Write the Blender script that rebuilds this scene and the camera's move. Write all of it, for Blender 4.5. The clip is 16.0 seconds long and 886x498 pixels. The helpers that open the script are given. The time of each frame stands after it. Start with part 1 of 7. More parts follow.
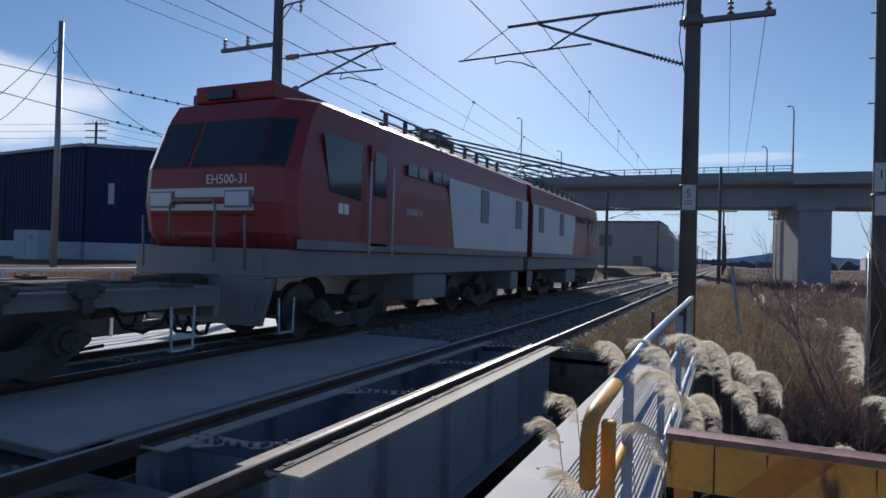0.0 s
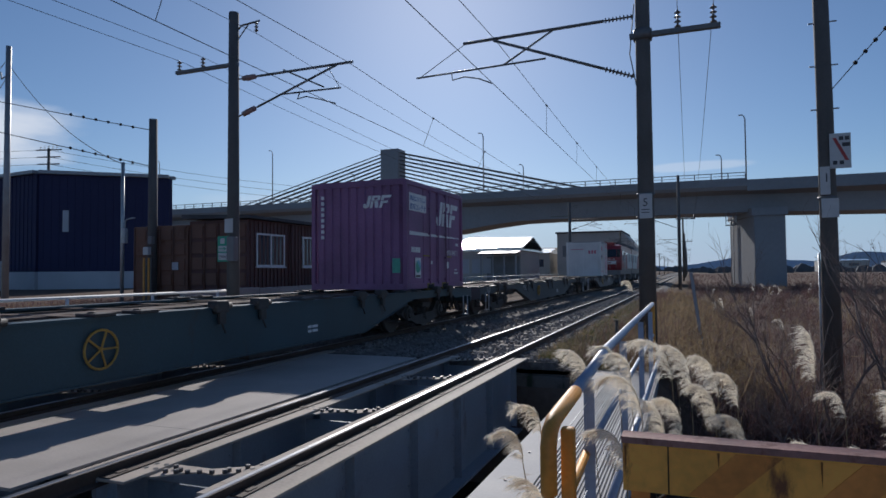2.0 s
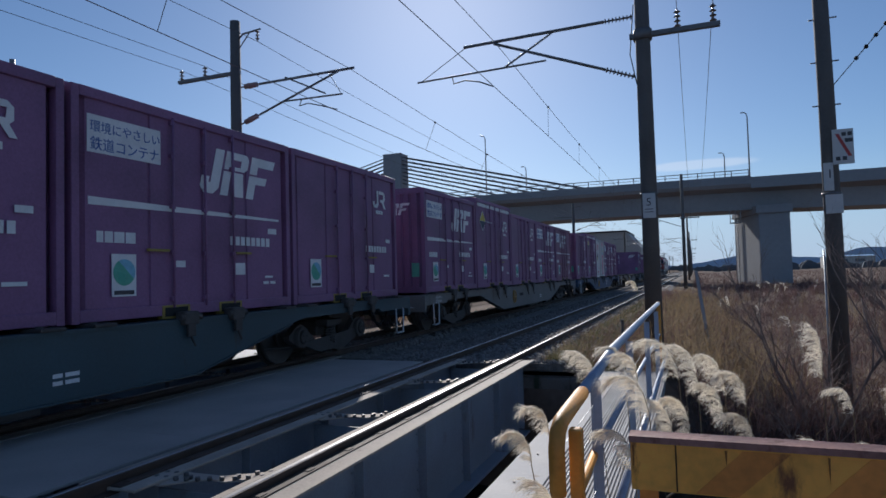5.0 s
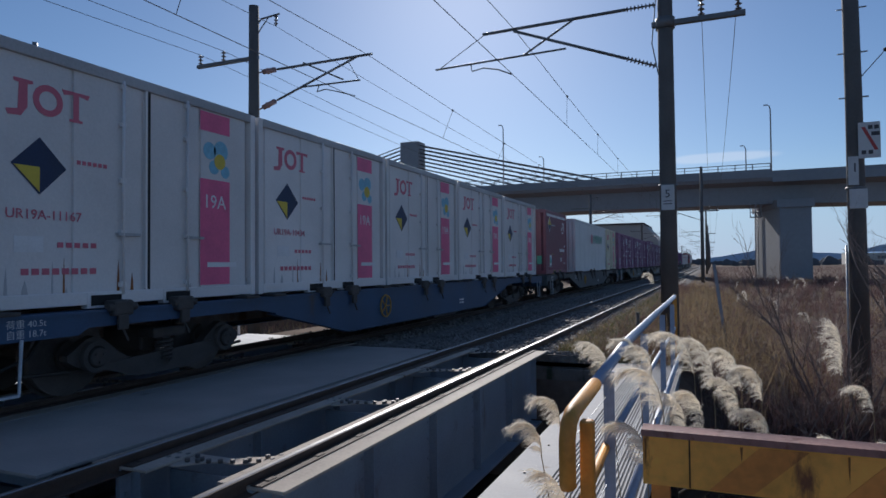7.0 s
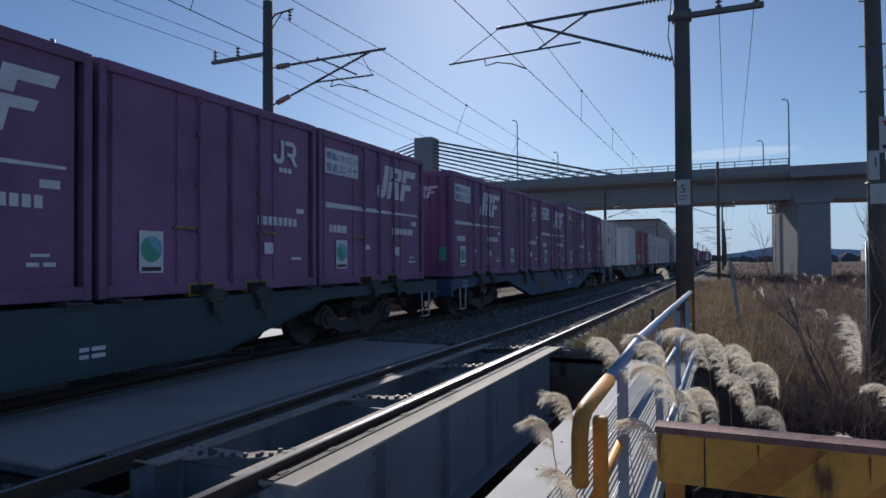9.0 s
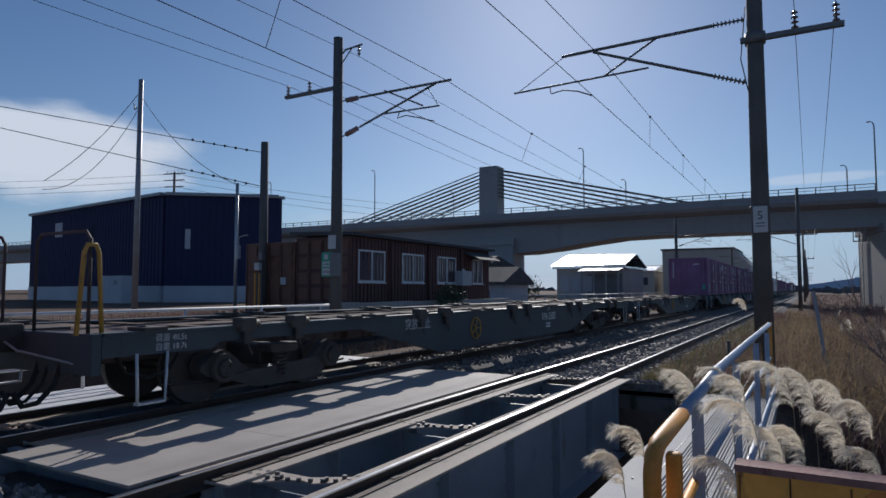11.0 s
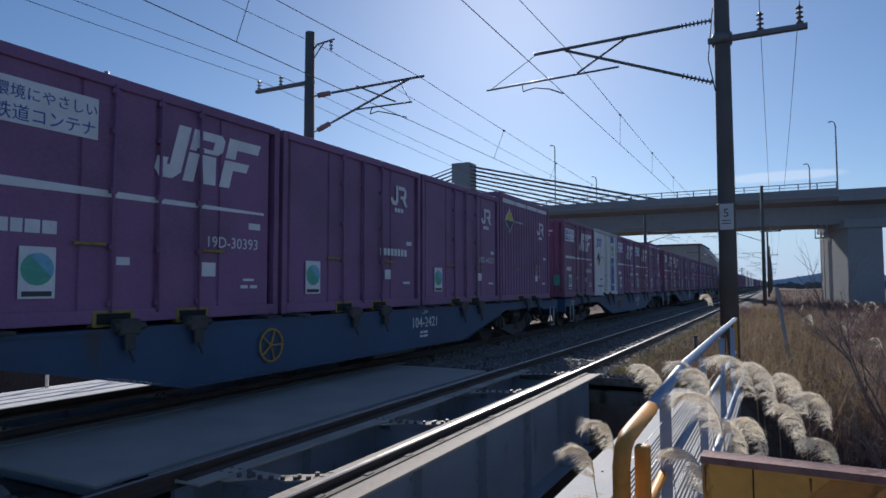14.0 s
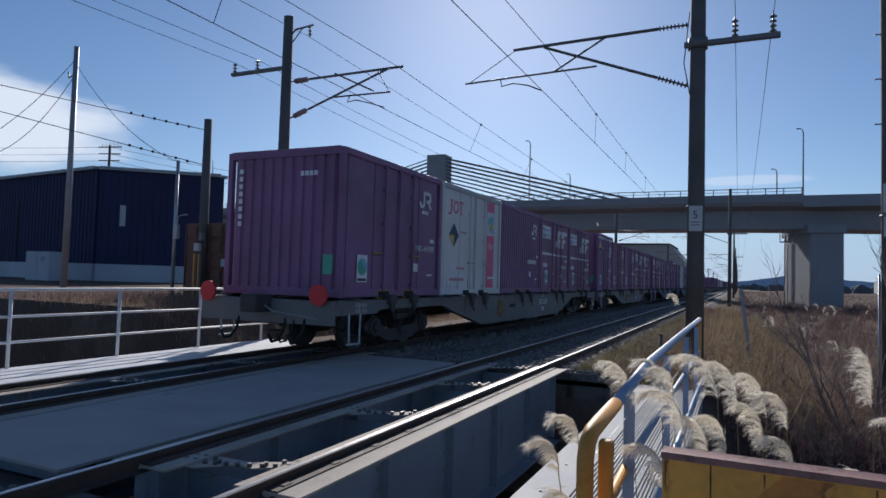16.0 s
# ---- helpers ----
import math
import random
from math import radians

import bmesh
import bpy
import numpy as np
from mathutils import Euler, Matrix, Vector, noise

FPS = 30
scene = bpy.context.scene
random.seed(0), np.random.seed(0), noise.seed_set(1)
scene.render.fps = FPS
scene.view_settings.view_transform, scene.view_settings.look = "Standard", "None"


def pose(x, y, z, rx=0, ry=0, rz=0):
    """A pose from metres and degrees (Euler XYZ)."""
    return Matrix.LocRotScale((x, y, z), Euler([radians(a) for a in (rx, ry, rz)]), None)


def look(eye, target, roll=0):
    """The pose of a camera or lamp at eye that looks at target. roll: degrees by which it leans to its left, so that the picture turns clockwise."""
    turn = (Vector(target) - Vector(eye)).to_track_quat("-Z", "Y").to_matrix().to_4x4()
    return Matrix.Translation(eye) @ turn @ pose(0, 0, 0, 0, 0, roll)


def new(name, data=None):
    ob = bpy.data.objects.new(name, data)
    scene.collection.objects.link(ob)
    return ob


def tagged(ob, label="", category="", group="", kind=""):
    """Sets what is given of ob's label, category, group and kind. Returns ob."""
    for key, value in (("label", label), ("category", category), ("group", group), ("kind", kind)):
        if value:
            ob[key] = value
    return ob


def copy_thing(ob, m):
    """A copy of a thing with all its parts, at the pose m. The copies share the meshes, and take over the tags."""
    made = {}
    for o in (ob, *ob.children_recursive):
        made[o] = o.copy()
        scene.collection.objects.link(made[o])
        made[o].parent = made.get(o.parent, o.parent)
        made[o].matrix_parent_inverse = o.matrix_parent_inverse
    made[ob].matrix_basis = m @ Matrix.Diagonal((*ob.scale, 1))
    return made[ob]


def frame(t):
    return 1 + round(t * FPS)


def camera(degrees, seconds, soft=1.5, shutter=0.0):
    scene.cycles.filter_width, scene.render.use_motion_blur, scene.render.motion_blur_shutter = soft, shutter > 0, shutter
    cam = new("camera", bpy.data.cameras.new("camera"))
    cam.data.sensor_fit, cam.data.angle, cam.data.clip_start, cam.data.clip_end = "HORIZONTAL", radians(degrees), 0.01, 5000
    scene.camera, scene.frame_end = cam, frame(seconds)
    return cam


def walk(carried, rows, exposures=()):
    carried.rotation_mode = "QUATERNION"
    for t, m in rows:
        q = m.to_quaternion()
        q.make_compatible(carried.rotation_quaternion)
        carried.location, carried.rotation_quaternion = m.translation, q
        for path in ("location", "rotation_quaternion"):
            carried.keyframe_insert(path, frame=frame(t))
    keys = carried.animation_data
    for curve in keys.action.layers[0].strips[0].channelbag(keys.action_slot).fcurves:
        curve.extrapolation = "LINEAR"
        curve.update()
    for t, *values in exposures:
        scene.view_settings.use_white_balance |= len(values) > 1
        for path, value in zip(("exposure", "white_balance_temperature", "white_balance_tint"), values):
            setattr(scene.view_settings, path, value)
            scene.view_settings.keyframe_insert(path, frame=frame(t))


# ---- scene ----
cam = camera(69.4, 16.0, soft=1.6)
PATH = [
    (0, (3.321, 0.96, 1.369), (2.508, 2.787, 1.39), 1.6),
    (0.5, (3.371, 0.952, 1.369), (2.561, 2.779, 1.441), -0.6),
    (1, (3.373, 0.968, 1.362), (2.566, 2.797, 1.436), -0.7),
    (1.5, (3.378, 0.931, 1.368), (2.617, 2.78, 1.437), -0.4),
    (2, (3.374, 0.973, 1.359), (2.658, 2.839, 1.431), -0.5),
    (2.5, (3.374, 0.975, 1.357), (2.705, 2.857, 1.458), -1.6),
    (3, (3.372, 0.989, 1.352), (2.704, 2.873, 1.428), -0.4),
    (3.5, (3.371, 1.009, 1.347), (2.702, 2.892, 1.436), -0.4),
    (4, (3.372, 0.997, 1.351), (2.656, 2.863, 1.417), -0.6),
    (4.2, (3.378, 0.952, 1.36), (2.662, 2.818, 1.441), -1.3),
    (6.3, (3.379, 0.963, 1.36), (2.623, 2.813, 1.434), -1.2),
    (6.5, (3.378, 0.976, 1.356), (2.609, 2.821, 1.417), -1.0),
    (7, (3.375, 1.0, 1.35), (2.601, 2.843, 1.4), -0.5),
    (7.5, (3.374, 1.003, 1.348), (2.566, 2.832, 1.372), -0.2),
    (8, (3.37, 1.029, 1.343), (2.551, 2.853, 1.365), -0.1),
    (10.3, (3.378, 1.03, 1.342), (2.548, 2.845, 1.472), -1.1),
    (10.5, (3.371, 1.016, 1.341), (2.43, 2.773, 1.51), -0.4),
    (11, (3.367, 1.047, 1.333), (2.375, 2.778, 1.46), -0.0),
    (11.5, (3.368, 1.047, 1.333), (2.364, 2.774, 1.441), 0.4),
    (12, (3.372, 1.009, 1.342), (2.401, 2.755, 1.441), 1.1),
    (12.5, (3.369, 1.036, 1.336), (2.475, 2.823, 1.424), 1.0),
    (13, (3.368, 1.028, 1.337), (2.478, 2.816, 1.424), 1.0),
    (13.5, (3.37, 1.015, 1.339), (2.461, 2.794, 1.417), 0.6),
    (14, (3.371, 1.026, 1.337), (2.454, 2.8, 1.452), -0.1),
    (14.5, (3.373, 1.006, 1.341), (2.438, 2.771, 1.452), -0.3),
    (15, (3.371, 1.017, 1.338), (2.401, 2.764, 1.421), -0.2),
    (15.5, (3.373, 1.007, 1.341), (2.432, 2.77, 1.408), 0.7),
    (16, (3.374, 0.994, 1.345), (2.534, 2.806, 1.435), 1.7),
]
EXPOSURES = [(t, e + 0.05, 5750, 10) for t, e in ((0.0, -0.06), (1.0, -0.3), (3.0, -0.36), (3.5, -0.2), (4.2, -0.14), (6.5, -0.2), (7.5, -0.2), (8.2, -0.16), (10.3, -0.4), (11.0, -0.44), (11.6, -0.2), (12.0, -0.06), (15.5, -0.06), (16.0, -0.15))]
walk(cam, [(t, look(eye, target, roll)) for t, eye, target, roll in PATH], EXPOSURES)

# ---- light and sky ----
SUN_AZ, SUN_EL = 20.8, 26.8  # degrees left of the track's direction, and above the horizon
sun_way = Vector((-math.sin(radians(SUN_AZ)) * math.cos(radians(SUN_EL)), math.cos(radians(SUN_AZ)) * math.cos(radians(SUN_EL)), math.sin(radians(SUN_EL))))
sun = new("sun", bpy.data.lights.new("sun", "SUN"))
sun.data.energy, sun.data.angle, sun.data.color = 4.8, radians(0.6), (1.0, 0.89, 0.76)
sun.matrix_world = look(sun_way * 50, (0, 0, 0))

world = bpy.data.worlds.new("world")
scene.world = world
world.use_nodes = True
wt = world.node_tree
wn, wl = wt.nodes, wt.links
wn.clear()
w_out, w_bg, w_sky = wn.new("ShaderNodeOutputWorld"), wn.new("ShaderNodeBackground"), wn.new("ShaderNodeTexSky")
w_sky.sky_type, w_sky.sun_disc = "NISHITA", False
w_sky.sun_elevation, w_sky.sun_rotation = radians(SUN_EL), radians(-SUN_AZ)
w_sky.air_density, w_sky.dust_density, w_sky.ozone_density = 1.0, 0.42, 4.0
w_sky.altitude = 300
w_bg.inputs["Strength"].default_value = 0.078
# one long white cloud low over the warehouse, and thin streaks near the horizon
w_co, w_sep = wn.new("ShaderNodeTexCoord"), wn.new("ShaderNodeSeparateXYZ")
wl.new(w_co.outputs["Generated"], w_sep.inputs[0])


def wmath(op, a, b=None, c=None):
    n = wn.new("ShaderNodeMath")
    n.operation = op
    for i, v in enumerate((a, b, c)):
        if v is None:
            continue
        if isinstance(v, (int, float)):
            n.inputs[i].default_value = v
        else:
            wl.new(v, n.inputs[i])
    return n.outputs[0]


az = wmath("ARCTAN2", wmath("MULTIPLY", w_sep.outputs[0], -1.0), w_sep.outputs[1])
el = wmath("ARCSINE", w_sep.outputs[2])
w_map = wn.new("ShaderNodeCombineXYZ")
wl.new(wmath("MULTIPLY", az, 5.0), w_map.inputs[0])
wl.new(wmath("MULTIPLY", el, 16.0), w_map.inputs[1])
w_noise = wn.new("ShaderNodeTexNoise")
w_noise.inputs["Scale"].default_value, w_noise.inputs["Detail"].default_value = 1.3, 6.0
wl.new(w_map.outputs[0], w_noise.inputs["Vector"])


def cloud(az_c, el_c, az_r, el_r, tilt, gain):
    a = wmath("DIVIDE", wmath("SUBTRACT", az, radians(az_c)), radians(az_r))
    e = wmath("DIVIDE", wmath("SUBTRACT", wmath("SUBTRACT", el, radians(el_c)), wmath("MULTIPLY", wmath("SUBTRACT", az, radians(az_c)), tilt)), radians(el_r))
    d = wmath("SQRT", wmath("ADD", wmath("POWER", wmath("ABSOLUTE", a), 2.6), wmath("POWER", wmath("ABSOLUTE", e), 2.0)))
    body = wmath("ADD", wmath("SUBTRACT", 1.0, d), wmath("MULTIPLY", wmath("SUBTRACT", w_noise.outputs["Fac"], 0.5), 0.9))
    ramp = wn.new("ShaderNodeMapRange")
    ramp.interpolation_type = "SMOOTHSTEP"
    ramp.inputs["From Min"].default_value, ramp.inputs["From Max"].default_value = 0.0, 0.42
    wl.new(body, ramp.inputs["Value"])
    return wmath("MULTIPLY", ramp.outputs[0], gain)


c_all = wmath("MAXIMUM", cloud(66.5, 10.8, 17.5, 4.0, 0.03, 1.0), wmath("MAXIMUM", cloud(34, 6.2, 9, 0.9, 0.0, 0.22), cloud(-1, 8.6, 5, 0.5, 0.0, 0.4)))
w_mix = wn.new("ShaderNodeMixRGB")
w_mix.inputs["Color2"].default_value = (10.5, 10.7, 11.1, 1)
wl.new(c_all, w_mix.inputs["Fac"])
# pale blue haze that lies low all round the horizon
w_haze, w_low = wn.new("ShaderNodeMixRGB"), wn.new("ShaderNodeMapRange")
w_low.interpolation_type = "SMOOTHSTEP"
w_low.inputs["From Min"].default_value, w_low.inputs["From Max"].default_value = radians(9.0), radians(0.5)
w_low.inputs["To Min"].default_value, w_low.inputs["To Max"].default_value = 0.0, 0.8
wl.new(el, w_low.inputs["Value"])
w_haze.inputs["Color2"].default_value = (5.6, 7.3, 9.4, 1)
wl.new(w_low.outputs[0], w_haze.inputs["Fac"])
wl.new(w_sky.outputs[0], w_haze.inputs["Color1"])
wl.new(w_haze.outputs[0], w_mix.inputs["Color1"])
wl.new(w_mix.outputs[0], w_bg.inputs["Color"])
wl.new(w_bg.outputs[0], w_out.inputs["Surface"])


# ---- materials ----
def mat(name, col, rough=0.6, metal=0.0, var=0.3, scale=3.0, fine=40.0, bump=0.15, stain=None, stain_at=0.62, spec=None, per_ob=0.0):
    """A painted or raw surface: base colour with broad and fine variation, optional stains, and fine relief."""
    m = bpy.data.materials.new(name)
    m.use_nodes = True
    nt = m.node_tree
    n, l = nt.nodes, nt.links
    b = n["Principled BSDF"]
    co = n.new("ShaderNodeTexCoord")
    n1, n2 = n.new("ShaderNodeTexNoise"), n.new("ShaderNodeTexNoise")
    n1.inputs["Scale"].default_value, n1.inputs["Detail"].default_value = scale, 5.0
    n2.inputs["Scale"].default_value, n2.inputs["Detail"].default_value = fine, 4.0
    for k in (n1, n2):
        l.new(co.outputs["Object"], k.inputs["Vector"])
    add = n.new("ShaderNodeMath")
    add.operation = "MULTIPLY_ADD"
    add.inputs[1].default_value = 0.45
    l.new(n2.outputs["Fac"], add.inputs[0])
    l.new(n1.outputs["Fac"], add.inputs[2])
    r = n.new("ShaderNodeMapRange")
    r.inputs["From Min"].default_value, r.inputs["From Max"].default_value = 0.45, 1.0
    r.inputs["To Min"].default_value, r.inputs["To Max"].default_value = 1 - var, 1 + var
    l.new(add.outputs[0], r.inputs["Value"])
    factor = r.outputs[0]
    if per_ob:
        info = n.new("ShaderNodeObjectInfo")
        pr = n.new("ShaderNodeMapRange")
        pr.inputs["To Min"].default_value, pr.inputs["To Max"].default_value = 1 - per_ob, 1 + per_ob
        l.new(info.outputs["Random"], pr.inputs["Value"])
        mu = n.new("ShaderNodeMath")
        mu.operation = "MULTIPLY"
        l.new(factor, mu.inputs[0])
        l.new(pr.outputs[0], mu.inputs[1])
        factor = mu.outputs[0]
    sc = n.new("ShaderNodeVectorMath")
    sc.operation = "SCALE"
    sc.inputs[0].default_value = col
    l.new(factor, sc.inputs["Scale"])
    colour = sc.outputs[0]
    if stain:
        st = n.new("ShaderNodeTexNoise")
        st.inputs["Scale"].default_value, st.inputs["Detail"].default_value, st.inputs["Roughness"].default_value = scale * 1.7, 8.0, 0.65
        mp = n.new("ShaderNodeMapping")
        mp.inputs["Scale"].default_value, mp.inputs["Location"].default_value = (1.0, 1.0, 0.35), (3.1, 7.7, 1.3)
        l.new(co.outputs["Object"], mp.inputs["Vector"])
        l.new(mp.outputs[0], st.inputs["Vector"])
        sr = n.new("ShaderNodeMapRange")
        sr.inputs["From Min"].default_value, sr.inputs["From Max"].default_value = stain_at, stain_at + 0.1
        l.new(st.outputs["Fac"], sr.inputs["Value"])
        mx = n.new("ShaderNodeMixRGB")
        mx.inputs["Color2"].default_value = (*stain, 1)
        l.new(sr.outputs[0], mx.inputs["Fac"])
        l.new(colour, mx.inputs["Color1"])
        colour = mx.outputs[0]
    l.new(colour, b.inputs["Base Color"])
    rr = n.new("ShaderNodeMapRange")
    rr.inputs["To Min"].default_value, rr.inputs["To Max"].default_value = max(0.03, rough - 0.12), min(1, rough + 0.12)
    l.new(n1.outputs["Fac"], rr.inputs["Value"])
    l.new(rr.outputs[0], b.inputs["Roughness"])
    b.inputs["Metallic"].default_value = metal
    if spec is not None:
        b.inputs["Specular IOR Level"].default_value = spec
    if bump:
        bp = n.new("ShaderNodeBump")
        bp.inputs["Strength"].default_value, bp.inputs["Distance"].default_value = bump, 0.01
        l.new(n2.outputs["Fac"], bp.inputs["Height"])
        l.new(bp.outputs[0], b.inputs["Normal"])
    return m


RUST = (0.10, 0.045, 0.022)
M = dict(
    purple=mat("container_purple", (0.235, 0.112, 0.225), 0.55, var=0.3, scale=0.9, stain=(0.11, 0.06, 0.075), stain_at=0.66, per_ob=0.06),
    plum=mat("container_plum", (0.235, 0.115, 0.185), 0.6, var=0.3, scale=0.8, stain=(0.10, 0.055, 0.06), stain_at=0.64, per_ob=0.06),
    skyink=mat("sticker_blue", (0.22, 0.48, 0.62), 0.5, var=0.15, scale=14),
    maroon=mat("container_maroon", (0.23, 0.09, 0.12), 0.5, var=0.25, scale=0.9, stain=(0.06, 0.03, 0.03), stain_at=0.66, per_ob=0.06),
    cwhite=mat("container_white", (0.72, 0.70, 0.69), 0.5, var=0.12, scale=1.1, stain=(0.42, 0.34, 0.28), stain_at=0.68, per_ob=0.06),
    cgrey=mat("container_grey", (0.62, 0.65, 0.66), 0.5, var=0.1, scale=1.0, stain=(0.36, 0.30, 0.26), stain_at=0.7),
    ccream=mat("container_cream", (0.62, 0.60, 0.46), 0.5, var=0.12, scale=1.0, stain=(0.3, 0.2, 0.12), stain_at=0.68),
    croof=mat("container_roof", (0.42, 0.42, 0.43), 0.5, var=0.25, scale=1.0, stain=RUST),
    pink=mat("paint_pink", (0.72, 0.13, 0.27), 0.5, var=0.15, scale=2.5, fine=30, stain=(0.75, 0.3, 0.34), stain_at=0.7),
    inkpink=mat("lettering_red", (0.58, 0.15, 0.21), 0.5, var=0.1),
    inkblue=mat("lettering_blue", (0.02, 0.10, 0.36), 0.5, var=0.1),
    inkgreen=mat("lettering_green", (0.10, 0.42, 0.30), 0.5, var=0.1),
    inkwhite=mat("lettering_white", (0.74, 0.74, 0.75), 0.5, var=0.12, scale=4),
    inkdark=mat("lettering_dark", (0.05, 0.05, 0.06), 0.5, var=0.1),
    inkyellow=mat("paint_yellow_mark", (0.62, 0.48, 0.05), 0.5, var=0.15),
    eco=mat("sticker_green", (0.12, 0.42, 0.30), 0.5, var=0.15, scale=14),
    navyink=mat("emblem_navy", (0.012, 0.025, 0.075), 0.5, var=0.2),
    black=mat("pocket_black", (0.014, 0.014, 0.015), 0.8, var=0.2),
    yellowpocket=mat("pocket_yellow", (0.30, 0.22, 0.05), 0.6, var=0.3, scale=9, stain=RUST),
    wag_blue=mat("wagon_blue", (0.036, 0.076, 0.150), 0.55, var=0.25, scale=0.8, stain=(0.06, 0.05, 0.045), stain_at=0.6),
    wag_teal=mat("wagon_teal", (0.040, 0.072, 0.088), 0.55, var=0.25, scale=0.8, stain=(0.05, 0.045, 0.04), stain_at=0.58),
    wag_grey=mat("wagon_grey", (0.165, 0.16, 0.155), 0.6, var=0.25, scale=0.8, stain=(0.09, 0.07, 0.055), stain_at=0.58),
    wag_dark=mat("wagon_dark", (0.05, 0.066, 0.078), 0.6, var=0.3, scale=0.8, stain=(0.05, 0.035, 0.025), stain_at=0.6),
    wag_deck=mat("wagon_deck", (0.17, 0.135, 0.115), 0.8, var=0.4, scale=1.5, stain=(0.08, 0.045, 0.03), stain_at=0.56, spec=0.1),
    bogie=mat("bogie_steel", (0.062, 0.056, 0.052), 0.7, var=0.35, scale=4, stain=(0.05, 0.03, 0.02), stain_at=0.6),
    wheel=mat("wheel_steel", (0.10, 0.09, 0.085), 0.55, 0.3, var=0.3, scale=5),
    hose=mat("rubber", (0.015, 0.015, 0.016), 0.7, var=0.2),
    steprail=mat("step_paint", (0.55, 0.56, 0.58), 0.5, var=0.2, scale=8),
    yrail=mat("railing_yellow", (0.45, 0.26, 0.05), 0.55, var=0.25, scale=6, stain=RUST),
    loco_red=mat("loco_red", (0.24, 0.03, 0.04), 0.35, var=0.15, scale=0.8),
    loco_dred=mat("loco_dark_red", (0.24, 0.012, 0.018), 0.38, var=0.2, scale=0.8),
    loco_white=mat("loco_white", (0.60, 0.62, 0.64), 0.4, var=0.1, scale=0.8, stain=(0.4, 0.36, 0.33), stain_at=0.7),
    loco_grey=mat("loco_grey", (0.20, 0.205, 0.215), 0.5, var=0.2, scale=1.2, stain=(0.12, 0.09, 0.07)),
    loco_roof=mat("loco_roof", (0.10, 0.10, 0.105), 0.8, var=0.25, scale=1.2, spec=0.08),
    lamp=mat("tail_red", (0.62, 0.02, 0.03), 0.35, var=0.05),
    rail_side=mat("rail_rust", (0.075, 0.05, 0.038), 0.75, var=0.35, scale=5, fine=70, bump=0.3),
    rail_top=mat("rail_polished", (0.50, 0.49, 0.48), 0.33, 1.0, var=0.08, scale=2, bump=0.03),
    girder=mat("girder_paint", (0.29, 0.33, 0.39), 0.5, var=0.22, scale=1.2, stain=(0.16, 0.12, 0.09), stain_at=0.63),
    flange=mat("flange_steel", (0.46, 0.40, 0.34), 0.75, var=0.22, scale=2.0, stain=(0.20, 0.13, 0.08), stain_at=0.62, spec=0.15),
    deckplate=mat("deck_plate", (0.42, 0.385, 0.355), 0.72, var=0.14, scale=1.4, stain=(0.27, 0.235, 0.21), stain_at=0.64, spec=0.15),
    bolt=mat("bolt_steel", (0.16, 0.15, 0.145), 0.55, 0.4, var=0.2),
    sleeper=mat("sleeper_wood", (0.105, 0.09, 0.08), 0.85, var=0.4, scale=6, bump=0.5, per_ob=0.25),
    ballast=mat("ballast_bed", (0.15, 0.135, 0.125), 0.9, var=0.5, scale=9, fine=45, bump=1.0, spec=0.2),
    stone=mat("ballast_stone", (0.24, 0.22, 0.205), 0.85, var=0.4, scale=8, bump=0.4),
    soil=mat("field_soil", (0.145, 0.108, 0.085), 0.95, var=0.4, scale=0.5, fine=9, bump=0.8, stain=(0.11, 0.082, 0.064), stain_at=0.5, spec=0.05),
    water=mat("ditch_water", (0.02, 0.022, 0.02), 0.08, var=0.2, scale=1),
    concrete=mat("concrete", (0.36, 0.35, 0.34), 0.85, var=0.16, scale=0.35, fine=12, bump=0.2, stain=(0.24, 0.225, 0.21), stain_at=0.62),
    bridgecon=mat("overpass_concrete", (0.29, 0.295, 0.31), 0.85, var=0.12, scale=0.1, fine=2, bump=0.1, stain=(0.25, 0.25, 0.26), stain_at=0.62),
    abut=mat("abutment_concrete", (0.17, 0.15, 0.135), 0.9, var=0.3, scale=1.5, bump=0.5, stain=(0.05, 0.06, 0.035), stain_at=0.55),
    polecon=mat("pole_concrete", (0.12, 0.115, 0.112), 0.85, var=0.2, scale=2, fine=30, bump=0.2, stain=(0.1, 0.09, 0.085), stain_at=0.6),
    polesteel=mat("pole_steel", (0.30, 0.31, 0.33), 0.5, 0.4, var=0.2, scale=3),
    galv=mat("galvanised", (0.40, 0.42, 0.44), 0.45, 0.6, var=0.2, scale=8),
    catenary=mat("bracket_steel", (0.16, 0.165, 0.17), 0.55, 0.3, var=0.25, scale=6),
    porcelain=mat("porcelain", (0.17, 0.16, 0.165), 0.3, var=0.1),
    brownpor=mat("porcelain_brown", (0.30, 0.20, 0.19), 0.3, var=0.15),
    wire=mat("wire", (0.13, 0.125, 0.12), 0.5, 0.5, var=0.2),
    railblue=mat("handrail_blue", (0.30, 0.37, 0.50), 0.45, var=0.15, scale=6, stain=(0.22, 0.14, 0.09), stain_at=0.68),
    railorange=mat("handrail_orange", (0.62, 0.29, 0.045), 0.5, var=0.2, scale=5, stain=(0.30, 0.12, 0.03), stain_at=0.62),
    grating=mat("walkway_plate", (0.46, 0.455, 0.455), 0.7, var=0.18, scale=2.0, stain=(0.36, 0.31, 0.26), stain_at=0.62, spec=0.15),
    whitepaint=mat("white_paint", (0.66, 0.66, 0.67), 0.6, var=0.12, scale=4, stain=(0.4, 0.3, 0.22), stain_at=0.7),
